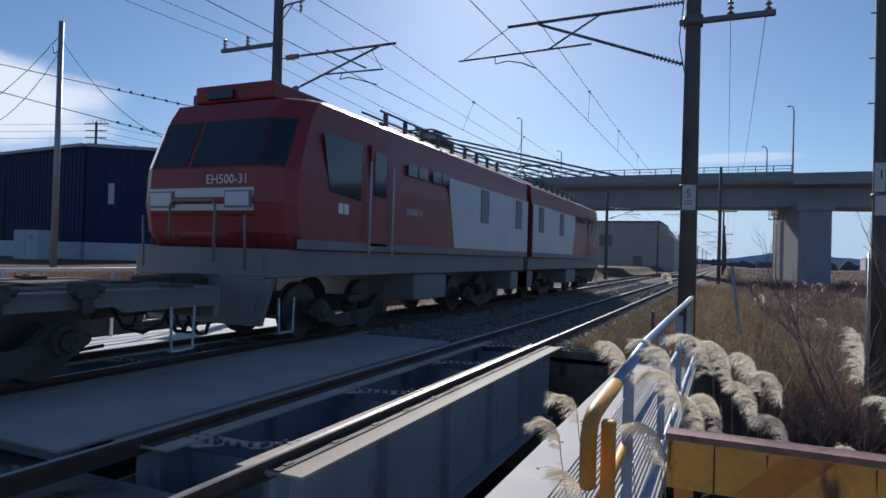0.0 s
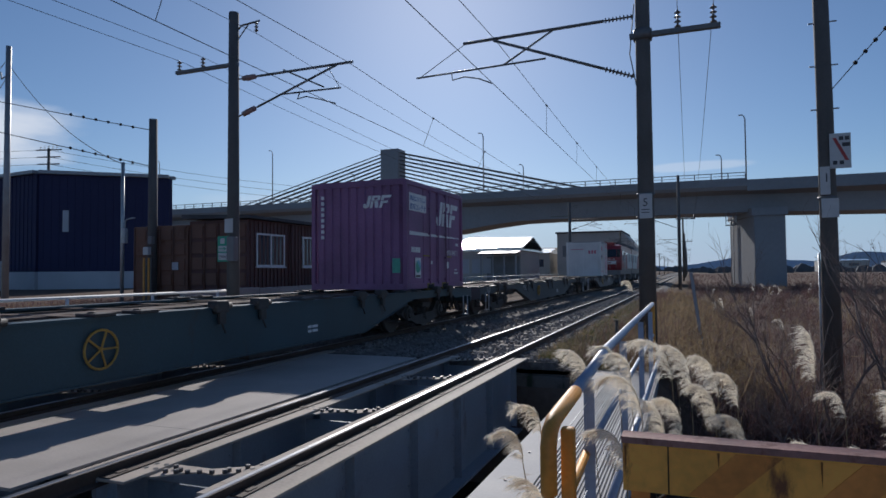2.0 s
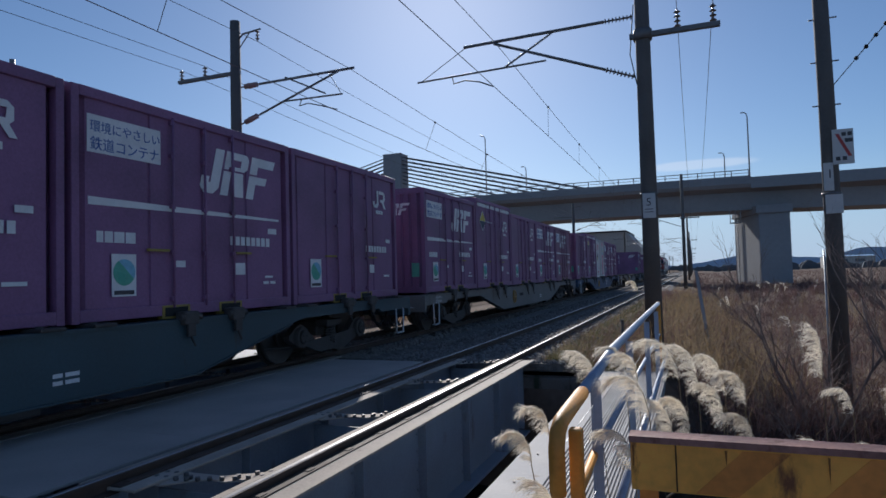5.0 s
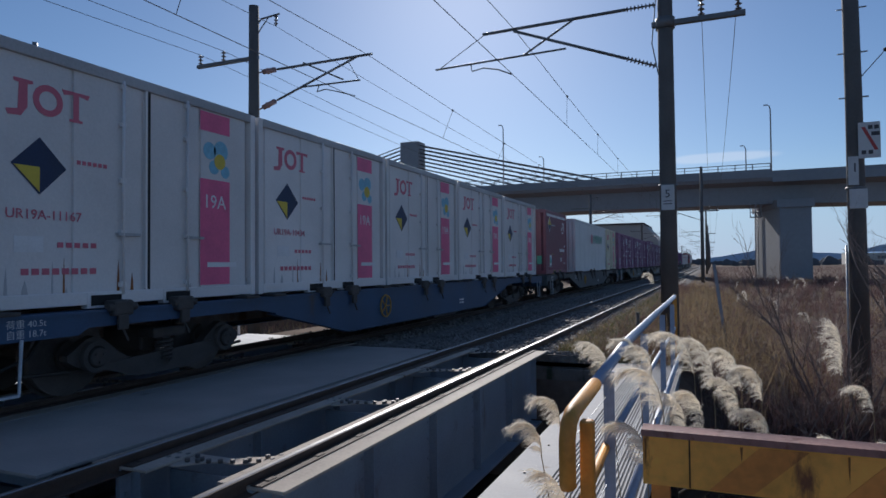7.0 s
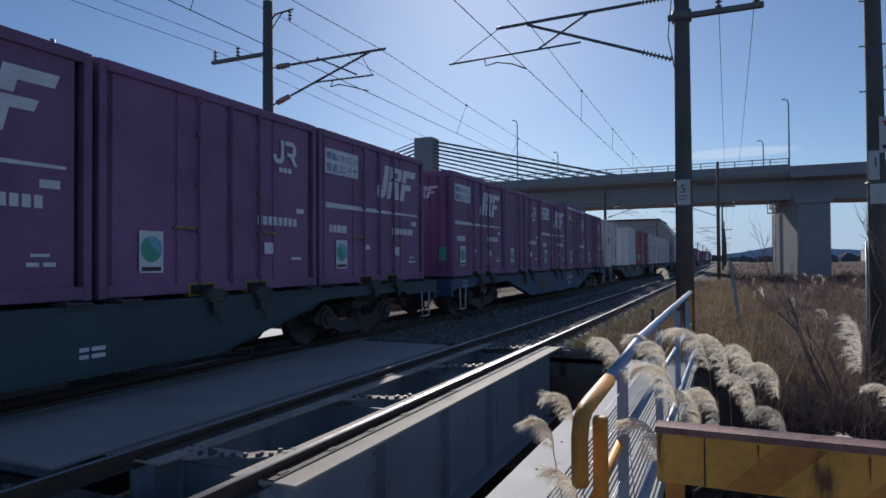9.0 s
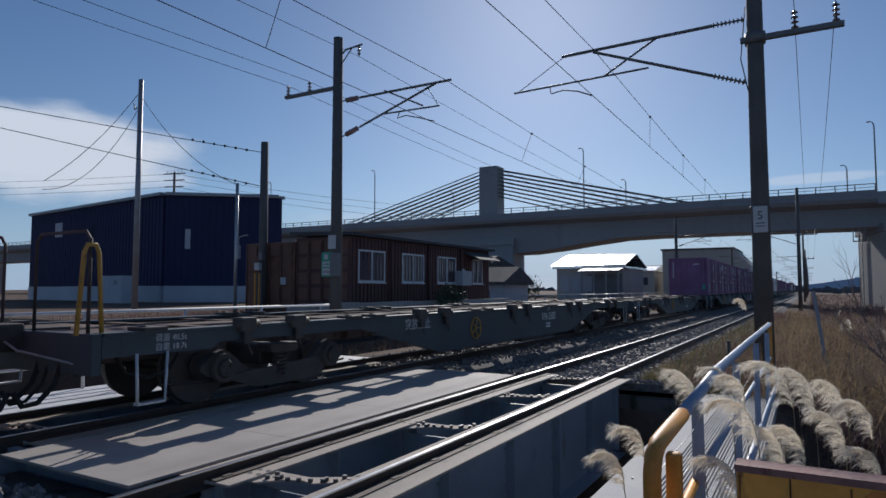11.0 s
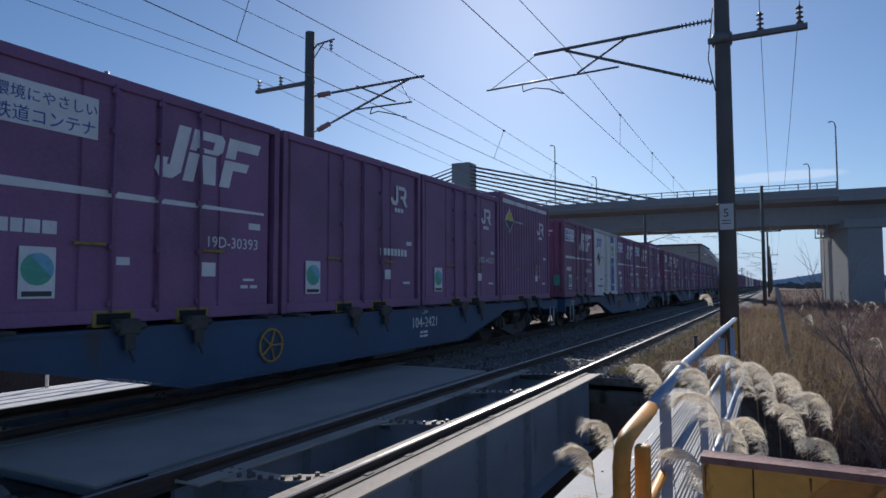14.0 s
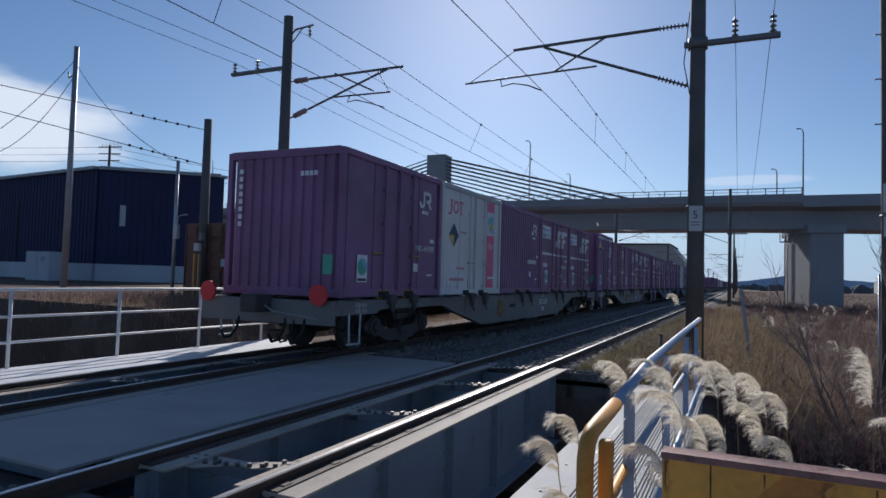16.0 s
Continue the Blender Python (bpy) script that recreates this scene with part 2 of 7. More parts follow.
    yplate=mat("barrier_yellow", (0.90, 0.42, 0.075), 0.5, var=0.3, scale=4, fine=30, stain=(0.20, 0.075, 0.03), stain_at=0.61),
    ostripe=mat("barrier_faded_stripe", (0.74, 0.28, 0.055), 0.55, var=0.3, scale=4, fine=30, stain=(0.12, 0.05, 0.02), stain_at=0.59),
    rustrun=mat("rust_run", (0.28, 0.11, 0.03), 0.8, var=0.3, scale=9, fine=60),
    rustpink=mat("rusty_edge", (0.34, 0.17, 0.14), 0.7, var=0.35, scale=7, fine=50, bump=0.4, stain=(0.16, 0.05, 0.03), stain_at=0.58),
    navy=mat("warehouse_cladding", (0.036, 0.039, 0.092), 0.6, var=0.14, scale=0.3, spec=0.12),
    dado=mat("warehouse_base", (0.46, 0.48, 0.52), 0.7, var=0.12, scale=0.5),
    brick=mat("house_brown_siding", (0.115, 0.055, 0.050), 0.65, var=0.2, scale=1.5, fine=20, stain=(0.09, 0.04, 0.03), stain_at=0.66),
    cont_br=mat("storage_brown", (0.165, 0.080, 0.055), 0.6, var=0.2, scale=1.2, stain=(0.12, 0.05, 0.03), stain_at=0.62),
    glassd=mat("window_glass", (0.02, 0.035, 0.07), 0.06, var=0.1, spec=0.8, bump=0),
    cabglass=mat("cab_glass", (0.012, 0.018, 0.025), 0.05, var=0.1, spec=0.8, bump=0),
    roofshine=mat("metal_roof", (0.66, 0.67, 0.68), 0.24, 0.9, var=0.08, scale=1),
    beigewall=mat("beige_wall", (0.46, 0.44, 0.41), 0.7, var=0.1, scale=0.3),
    greenp=mat("sign_green", (0.05, 0.36, 0.23), 0.5, var=0.08),
    signwhite=mat("sign_white", (0.56, 0.56, 0.56), 0.5, var=0.08, scale=5, stain=(0.5, 0.45, 0.4), stain_at=0.7),
    signred=mat("sign_red", (0.42, 0.05, 0.05), 0.5, var=0.15),
    # pale blue stands in for the air's haze over the hills
    ridge=mat("hazed_hills", (0.42, 0.49, 0.60), 0.95, var=0.15, scale=0.004, fine=0.03, bump=0),
    farwood=mat("far_trees", (0.11, 0.12, 0.135), 0.95, var=0.3, scale=0.1, bump=0),
    stem=mat("dry_stem", (0.30, 0.23, 0.13), 0.8, var=0.3, scale=12),
    plume=mat("pampas_plume", (0.90, 0.84, 0.73), 0.85, var=0.18, scale=9, bump=0),
    reed=mat("dry_reed", (0.20, 0.122, 0.112), 0.85, var=0.45, scale=1.2, fine=7, bump=0),
    straw=mat("straw_grass", (0.33, 0.25, 0.15), 0.85, var=0.4, scale=1.5, fine=7, bump=0),
    greeng=mat("winter_grass", (0.105, 0.12, 0.042), 0.85, var=0.4, scale=1.5, fine=7, bump=0),
    twig=mat("bare_twig", (0.21, 0.165, 0.145), 0.85, var=0.3, scale=6, bump=0.3),
    bushgreen=mat("evergreen_leaf", (0.04, 0.07, 0.03), 0.7, var=0.4, scale=5, bump=0),
)
# strands and blades let some of the sun through
for key, share in (("plume", 0.6), ("reed", 0.25), ("straw", 0.35), ("greeng", 0.35)):
    nt = M[key].node_tree
    pr = nt.nodes["Principled BSDF"]
    tr, ms, ou = nt.nodes.new("ShaderNodeBsdfTranslucent"), nt.nodes.new("ShaderNodeMixShader"), nt.nodes["Material Output"]
    nt.links.new(pr.inputs["Base Color"].links[0].from_socket, tr.inputs["Color"])
    ms.inputs["Fac"].default_value = share
    nt.links.new(pr.outputs[0], ms.inputs[1])
    nt.links.new(tr.outputs[0], ms.inputs[2])
    nt.links.new(ms.outputs[0], ou.inputs["Surface"])


# ---- mesh helpers ----
def box(bm, x0, x1, y0, y1, z0, z1, bevel=0.0):
    v = [bm.verts.new(p) for p in ((x0, y0, z0), (x1, y0, z0), (x1, y1, z0), (x0, y1, z0), (x0, y0, z1), (x1, y0, z1), (x1, y1, z1), (x0, y1, z1))]
    f = [bm.faces.new([v[i] for i in q]) for q in ((3, 2, 1, 0), (4, 5, 6, 7), (0, 1, 5, 4), (1, 2, 6, 5), (2, 3, 7, 6), (3, 0, 4, 7))]
    if bevel:
        edges = list({e for q in f for e in q.edges})
        bmesh.ops.bevel(bm, geom=edges, offset=bevel, segments=2, profile=0.5, affect="EDGES")
    return bm


def tube(bm, pts, r, seg=8, r_end=None, cap=True):
    """A round bar along points."""
    pts = [Vector(p) for p in pts]
    rings = []
    for i, p in enumerate(pts):
        d = (pts[min(i + 1, len(pts) - 1)] - pts[max(i - 1, 0)]).normalized()
        a = d.orthogonal().normalized() if i == 0 else (a - d * a.dot(d)).normalized()
        b = d.cross(a)
        rad = r if r_end is None else r + (r_end - r) * i / (len(pts) - 1)
        rings.append([bm.verts.new(p + (a * math.cos(2 * math.pi * k / seg) + b * math.sin(2 * math.pi * k / seg)) * rad) for k in range(seg)])
    for u, w in zip(rings, rings[1:]):
        for k in range(seg):
            bm.faces.new((u[k], u[(k + 1) % seg], w[(k + 1) % seg], w[k])).smooth = seg > 5
    if cap:
        bm.faces.new(rings[0][::-1])
        bm.faces.new(rings[-1])
    return bm


def prism(bm, outline, axis, lo, hi):
    """An outline of 2D points pushed out along an axis: x takes (y, z), y takes (x, z), z takes (x, y)."""
    def put(u, v, w):
        return {"x": (w, u, v), "y": (u, w, v), "z": (u, v, w)}[axis]
    a = [bm.verts.new(put(u, v, lo)) for u, v in outline]
    b = [bm.verts.new(put(u, v, hi)) for u, v in outline]
    n = len(outline)
    bm.faces.new(a[::-1])
    bm.faces.new(b)
    for i in range(n):
        bm.faces.new((a[i], a[(i + 1) % n], b[(i + 1) % n], b[i]))
    return bm


def part(name, bm, material, parent=None, label="", at=None, keep=False):
    """One mesh object, under a thing or a part."""
    me = bm
    if isinstance(bm, bmesh.types.BMesh):
        bmesh.ops.recalc_face_normals(bm, faces=bm.faces)
        me = bpy.data.meshes.new(name)
        bm.to_mesh(me)
        bm.free()
        me.materials.append(material)
    ob = new(name, me)
    if parent is not None:
        ob.parent = parent
    if at is not None:
        ob.matrix_basis = at if isinstance(at, Matrix) else Matrix.Translation(at)
    if label:
        ob["label"] = label
    return ob


def B():
    return bmesh.new()


def root(name, label, category, at=(0, 0, 0), group="", kind=""):
    ob = new(name)
    ob.empty_display_size = 0.3
    ob.matrix_basis = at if isinstance(at, Matrix) else Matrix.Translation(at)
    return tagged(ob, label, category, group, kind)


TEXTS = {}


def text_mesh(words, size, material):
    """Lettering in the built-in font as a flat mesh in the xy plane."""
    key = (words, size, material.name)
    if key not in TEXTS:
        cu = bpy.data.curves.new("lettering", "FONT")
        cu.body, cu.size, cu.extrude, cu.resolution_u = words, size, 0.0015, 2
        cu.align_x, cu.align_y = "LEFT", "BOTTOM_BASELINE"
        tmp = new("lettering", cu)
        dg = bpy.context.evaluated_depsgraph_get()
        me = bpy.data.meshes.new_from_object(tmp.evaluated_get(dg))
        bpy.data.objects.remove(tmp)
        me.materials.clear()
        me.materials.append(material)
        TEXTS[key] = me
    return TEXTS[key]


def side_text(words, size, material, parent, x, y, z, name="lettering"):
    """Lettering on a face that looks to +x, read towards +y."""
    return part(name, text_mesh(words, size, material), material, parent, at=pose(x, y, z, 90, 0, 90))


def end_text(words, size, material, parent, x, y, z, name="lettering"):
    """Lettering on a face that looks to -y, read towards +x."""
    return part(name, text_mesh(words, size, material), material, parent, at=pose(x, y, z, 90, 0, 0))


# ---- ground ----
def smooth(a, b, v):
    u = min(1.0, max(0.0, (v - a) / (b - a)))
    return u * u * (3 - 2 * u)


def ground_z(x, y):
    """Formation of the railway, the ditch that it bridges, the field on one side and the yard on the other."""
    z = -0.30
    z += (-0.85 + 0.30) * smooth(2.6, 5.0, x) * smooth(9.0, 12.5, y)
    z += 0.75 * smooth(-7.4, -9.0, x)
    z += 0.10 * noise.noise((x * 0.35, y * 0.35, 0)) * smooth(3.0, 6.0, x)
    ditch = smooth(3.3, 4.2, y) * (1 - smooth(10.8, 11.5, y))
    if x > 3.1:
        ditch = smooth(3.2, 5.2, y) * (1 - smooth(9.5, 12.5, y))
    if x < -8:
        ditch *= 0.9
    return z * (1 - ditch) + (-2.4) * ditch


def lines(*runs):
    out = []
    for a, b, n in runs:
        out += [a + (b - a) * i / n for i in range(n)]
    return out + [runs[-1][1]]


gx = lines((-3000, -300, 6), (-300, -60, 8), (-60, -12, 12), (-12, 8, 50), (8, 40, 24), (40, 300, 12), (300, 3000, 6))
gy = lines((-600, -60, 6), (-60, 2.5, 10), (2.5, 13.5, 44), (13.5, 60, 32), (60, 400, 14), (400, 4500, 8))
gme = bpy.data.meshes.new("ground")
gme.from_pydata([(x, y, ground_z(x, y)) for y in gy for x in gx], [], [(j * len(gx) + i, j * len(gx) + i + 1, (j + 1) * len(gx) + i + 1, (j + 1) * len(gx) + i) for j in range(len(gy) - 1) for i in range(len(gx) - 1)])
gme.materials.append(M["soil"])
gme.shade_smooth()
tagged(new("ground", gme), "brown winter soil and trampled dry grass along the railway", "ground", kind="structure")

bm = B()
box(bm, -60, 60, 3.6, 11.5, -2.3, -2.05)
tagged(part("water", bm, M["water"]), "dark still water in the ditch under the railway bridge", "water", kind="structure")


def abutment(y0, y1, face):
    bm = B()
    box(bm, -6.4, 1.55, y0, y1, -2.6, -0.36, 0.02)
    box(bm, -6.5, 1.65, y0 + (0.02 if face < 0 else -0.05), y1 + (0.05 if face < 0 else -0.02), -0.358, -0.24, 0.02)
    return tagged(part("abutment", bm, M["abut"]), "dark weathered concrete bridge abutment below the rails", "abutment", kind="structure")


abutment(11.4, 12.2, -1)
abutment(2.9, 4.15, 1)


# ---- the two tracks ----
RAIL = [(-0.061, -0.122), (0.061, -0.122), (0.061, -0.113), (0.010, -0.099), (0.009, -0.042), (0.032, -0.034), (0.0325, -0.004), (0.028, -0.0015), (-0.028, -0.0015), (-0.0325, -0.004), (-0.032, -0.034), (-0.009, -0.042), (-0.010, -0.099), (-0.061, -0.113)]
FAR_X = -3.60
Y0, Y1 = -420.0, 900.0


def stone_mesh():
    bm = B()
    bmesh.ops.create_icosphere(bm, subdivisions=1, radius=0.035)
    for v in bm.verts:
        v.co *= 0.75 + 0.5 * random.random()
        v.co.z *= 0.7
    return bm


def scatter_stones(name, label, n, x0, x1, y0, y1, z):
    """A layer of loose ballast stones as one mesh."""
    src = [stone_mesh() for _ in range(4)]
    vs, fs, base = [], [], 0
    shapes = [([v.co.copy() for v in b.verts], [[v.index for v in f.verts] for f in b.faces]) for b in src if b.verts.ensure_lookup_table() is None and b.verts.index_update() is None]
    rnd = random.Random(7)
    for _ in range(n):
        u = rnd.random() ** 1.6
        x, y = rnd.uniform(x0, x1), y0 + (y1 - y0) * u
        co, fa = shapes[rnd.randrange(4)]
        turn, s = Euler((rnd.random() * 6, rnd.random() * 6, rnd.random() * 6)).to_matrix(), rnd.uniform(0.6, 1.25) * (1 + 0.6 * u)
        p = Vector((x, y, z(x, y) + rnd.uniform(-0.01, 0.02)))
        vs += [turn @ c * s + p for c in co]
        fs += [[i + base for i in f] for f in fa]
        base += len(co)
    me = bpy.data.meshes.new(name)
    me.from_pydata(vs, [], fs)
    me.materials.append(M["stone"])
    return tagged(new(name, me), label, "ballast", kind="stuff")


def track(cx, group):
    t = root("railway_track", "narrow-gauge railway track with polished rusty rails on dark sleepers", "railway track", (cx, 0, 0), group, "structure")
    for sx in (-0.566, 0.566):
        bm = B()
        prism(bm, [(sx + u, v) for u, v in RAIL], "y", Y0, Y1)
        r = part("rail", bm, M["rail_side"], t)
        bm = B()
        prism(bm, [(sx - 0.021, -0.002), (sx + 0.021, -0.002), (sx + 0.017, 0.002), (sx - 0.017, 0.002)], "y", Y0, Y1)
        part("running_surface", bm, M["rail_top"], r, "bright polished rail head")
    bm = B()
    box(bm, -1.05, 1.05, -0.11, 0.11, -0.30, -0.124, 0.012)
    first = part("sleeper", bm, M["sleeper"], t, at=(0, 11.75, 0))
    for i in range(1, 110):
        part("sleeper", first.data, None, t, at=(random.uniform(-0.02, 0.02), 11.75 + 0.6 * i, 0))
    for i in range(12):
        part("sleeper", first.data, None, t, at=(0, 2.6 - 0.6 * i, 0))
    bm = B()
    for lo, hi in ((11.42, Y1), (Y0, 2.9)):
        prism(bm, [(-1.75, -0.33), (1.75, -0.33), (1.3, -0.137), (-1.3, -0.137)], "y", lo, hi)
    part("ballast_bed", bm, M["ballast"], t, "grey crushed-stone ballast")
    return t


track(0.0, "railway tracks")
track(FAR_X, "railway tracks")
scatter_stones("ballast_stones", "loose grey ballast stones between the rails and on the shoulders", 15000, -5.2, 1.5, 11.5, 48, lambda x, y: -0.135 if -1.3 < x < 1.3 or abs(x - FAR_X) < 1.3 else -0.22)
scatter_stones("ballast_stones", "loose stones and gravel beside the bridge deck", 700, -2.9, -0.8, 1.5, 3.9, lambda x, y: -0.22)


# ---- the steel bridge ----
def girder(t, xa, xb, y0, y1, top, x_web, name="girder"):
    g = part(name, prism(B(), [(x_web - 0.02, top - 0.02), (x_web + 0.02, top - 0.02), (x_web + 0.02, -1.18), (x_web - 0.02, -1.18)], "y", y0, y1), M["girder"], t, "blue-grey painted plate girder web")
    part("top_flange", box(B(), xa, xb, y0, y1, top - 0.022, top, 0.004), M["flange"], g, "weathered pale top flange")
    part("bottom_flange", box(B(), x_web - 0.2, x_web + 0.2, y0, y1, -1.21, -1.18), M["girder"], g)
    n = int((y1 - y0) / 1.16)
    for i in range(n + 1):
        y = y0 + 0.1 + (y1 - y0 - 0.2) * i / n
        bm = B()
        box(bm, x_web + 0.02, x_web + 0.11, y - 0.008, y + 0.008, -1.18, top - 0.022)
        box(bm, x_web - 0.11, x_web - 0.02, y - 0.008, y + 0.008, -1.18, top - 0.022)
        for z in (-1.05, -0.85, -0.65, -0.45, -0.28):
            tube(bm, [(x_web + 0.02, y - 0.05, z), (x_web + 0.035, y - 0.05, z)], 0.014, 6)
        part("stiffener", bm, M["girder"], g)
    return g


def gusset(t, y, xa, xb, z):
    """Bolted lateral bracing: a tapered plate at each girder and a thin angle between them."""
    g = part("gusset_plate", prism(B(), [(xa - 0.16, y - 0.20), (xa + 0.05, y - 0.22), (xa + 0.22, y - 0.05), ((xa + xb) / 2, y - 0.01), (xb - 0.2, y - 0.03), (xb + 0.12, y + 0.22), (xb + 0.02, y + 0.30), (xb - 0.28, y + 0.10), ((xa + xb) / 2, y + 0.08), (xa - 0.05, y + 0.08)], "z", z, z + 0.012), M["flange"], t, "pale bolted gusset plate")
    bm = B()
    for k in range(11):
        u = k / 10
        for dy in (0.0, 0.07):
            x, yy = xa - 0.1 + (xb - xa + 0.2) * u, y - 0.12 + 0.3 * u * u + dy * (0.6 if 0.2 < u < 0.8 else 1.5)
            if dy and 0.3 < u < 0.7:
                continue
            tube(bm, [(x, yy, z + 0.012), (x, yy, z + 0.04)], 0.019, 6)
    part("bolts", bm, M["bolt"], g)
    part("cross_frame", box(B(), xa - 0.2, xb + 0.2, y - 0.01, y + 0.01, -1.05, z - 0.1), M["girder"], t)


def rail_bridge(cx, group):
    t = root("girder_bridge", "riveted steel plate-girder railway bridge over a ditch", "bridge", (cx, 0, 0), group, "structure")
    top = -0.07
    girder(t, -0.84, -0.30, 4.35, 11.3, top, -0.57)
    girder(t, 0.33, 0.87, 4.35, 11.3, top, 0.60)
    for y in (4.78, 6.93, 9.13, 11.1):
        gusset(t, y, -0.31, 0.34, top - 0.035)
    for sx in (-0.566, 0.566):
        # added dark strip that imitates the rail's shaded side and shadow
        part("rail_pad", box(B(), sx + 0.03, sx + 0.125, 4.36, 11.29, top, top + 0.010), M["rail_side"], t, "dark added strip in place of the rail's shadow")
        clip = None
        for i in range(12):
            bm = clip
            if bm is None:
                bm = box(B(), sx - 0.105, sx - 0.045, -0.045, 0.045, top, top + 0.016, 0.004)
                box(bm, sx + 0.045, sx + 0.105, -0.045, 0.045, top, top + 0.016, 0.004)
            clip = part("rail_fastening", bm, M["rail_side"], t, at=(0, 4.5 + 0.58 * i, 0)).data
    return t


rail_bridge(0.0, "girder bridges")
rail_bridge(FAR_X, "girder bridges")

deck = root("bridge_deck_plate", "flat pale steel plate decking between the two tracks", "deck plate", kind="structure")
for i, (a, b) in enumerate(((3.95, 5.62), (5.624, 7.32), (7.324, 9.02), (9.024, 10.75))):
    part("deck_panel", box(B(), -2.58, -0.86, a, b, -0.075, -0.05, 0.003), M["deckplate"], deck)
part("deck_edge", box(B(), -2.60, -2.582, 3.95, 10.75, -0.22, -0.052), M["girder"], deck)
for y in (4.2, 6.4, 8.6, 10.5):
    part("deck_beam", box(B(), -2.9, -0.98, y - 0.04, y + 0.04, -0.24, -0.077), M["girder"], deck)


# ---- walkways and handrails ----
def walkway_near():
    w = root("walkway", "pale checkered-metal service walkway beside the rails", "walkway", kind="structure")
    z = -0.25
    part("deck_board", box(B(), 1.86, 2.24, 2.4, 12.2, z - 0.03, z, 0.004), M["grating"], w, "smooth pale edge plate")
    bm = B()
    box(bm, 2.244, 2.92, 2.4, 12.2, z - 0.04, z - 0.012)
    for i in range(24):
        x = 2.258 + 0.028 * i
        box(bm, x, x + 0.014, 2.4, 12.2, z - 0.012, z + 0.004)
    part("ribbed_plate", bm, M["grating"], w, "ribbed aluminium walking surface")
    for x in (1.9, 2.86):
        part("bearer", box(B(), x - 0.03, x + 0.03, 2.4, 12.2, z - 0.24, z - 0.042), M["girder"], w)
    bm = B()
    for i in range(12):
        tube(bm, [(2.02, 2.6 + 0.8 * i, z), (2.02, 2.6 + 0.8 * i, z + 0.01)], 0.011, 6)
    part("bolts", bm, M["bolt"], w)


walkway_near()


def handrail_near():
    h = root("handrail", "pale blue tubular handrail with orange end posts along the walkway", "handrail")
    X, zb = 2.80, -0.25
    part("top_rail", tube(B(), [(X, 4.4, 0.72), (X, 5.7, 0.785), (X, 8.2, 0.795), (X, 12.1, 0.80)], 0.033, 12), M["railblue"], h)
    part("middle_rail", tube(B(), [(X, 4.75, 0.31), (X, 12.1, 0.29)], 0.022, 10), M["railblue"], h)
    part("bottom_rail", tube(B(), [(X + 0.06, 3.9, -0.13), (X + 0.06, 12.1, -0.13)], 0.02, 10), M["railblue"], h)
    part("bottom_rail", tube(B(), [(X + 0.14, 3.9, 0.06), (X + 0.14, 12.1, 0.06)], 0.02, 10), M["railblue"], h)
    for y in (4.75, 6.8, 9.0, 11.0):
        bm = B()
        box(bm, X - 0.006, X + 0.006, y - 0.035, y + 0.035, zb, 0.74)
        box(bm, X + 0.007, X + 0.055, y - 0.035, y - 0.027, zb, 0.74)
        part("post", bm, M["railblue"], h, "flat blue-grey steel post")
    part("end_post", box(B(), X - 0.03, X + 0.035, 12.12, 12.19, -0.4, 0.83, 0.008), M["railorange"], h, "orange painted steel end post")
    bm = B()
    tube(bm, [(X, 4.4, 0.72), (X, 3.95, 0.705), (X, 3.82, 0.698), (X - 0.002, 3.745, 0.665), (X - 0.004, 3.72, 0.60), (X - 0.004, 3.72, 0.42), (X - 0.002, 3.725, 0.405)], 0.036, 14)
    part("end_loop", bm, M["railorange"], h, "orange bent tube at the end of the rail")
    part("end_post", box(B(), X + 0.035, X + 0.095, 3.78, 3.84, -0.3, 0.675, 0.012), M["railorange"], h, "orange steel post with a bent tube")
    part("brace_bar", tube(B(), [(X + 0.03, 3.84, 0.30), (X, 4.75, 0.31)], 0.024, 10), M["railorange"], h, "orange end of the middle rail")
    for z in (0.12, 0.45, 0.6):
        part("wire_strand", tube(B(), [(X + 0.012, 3.85, z), (X + 0.012, 8.0, z)], 0.0022, 4), M["galv"], h)


handrail_near()


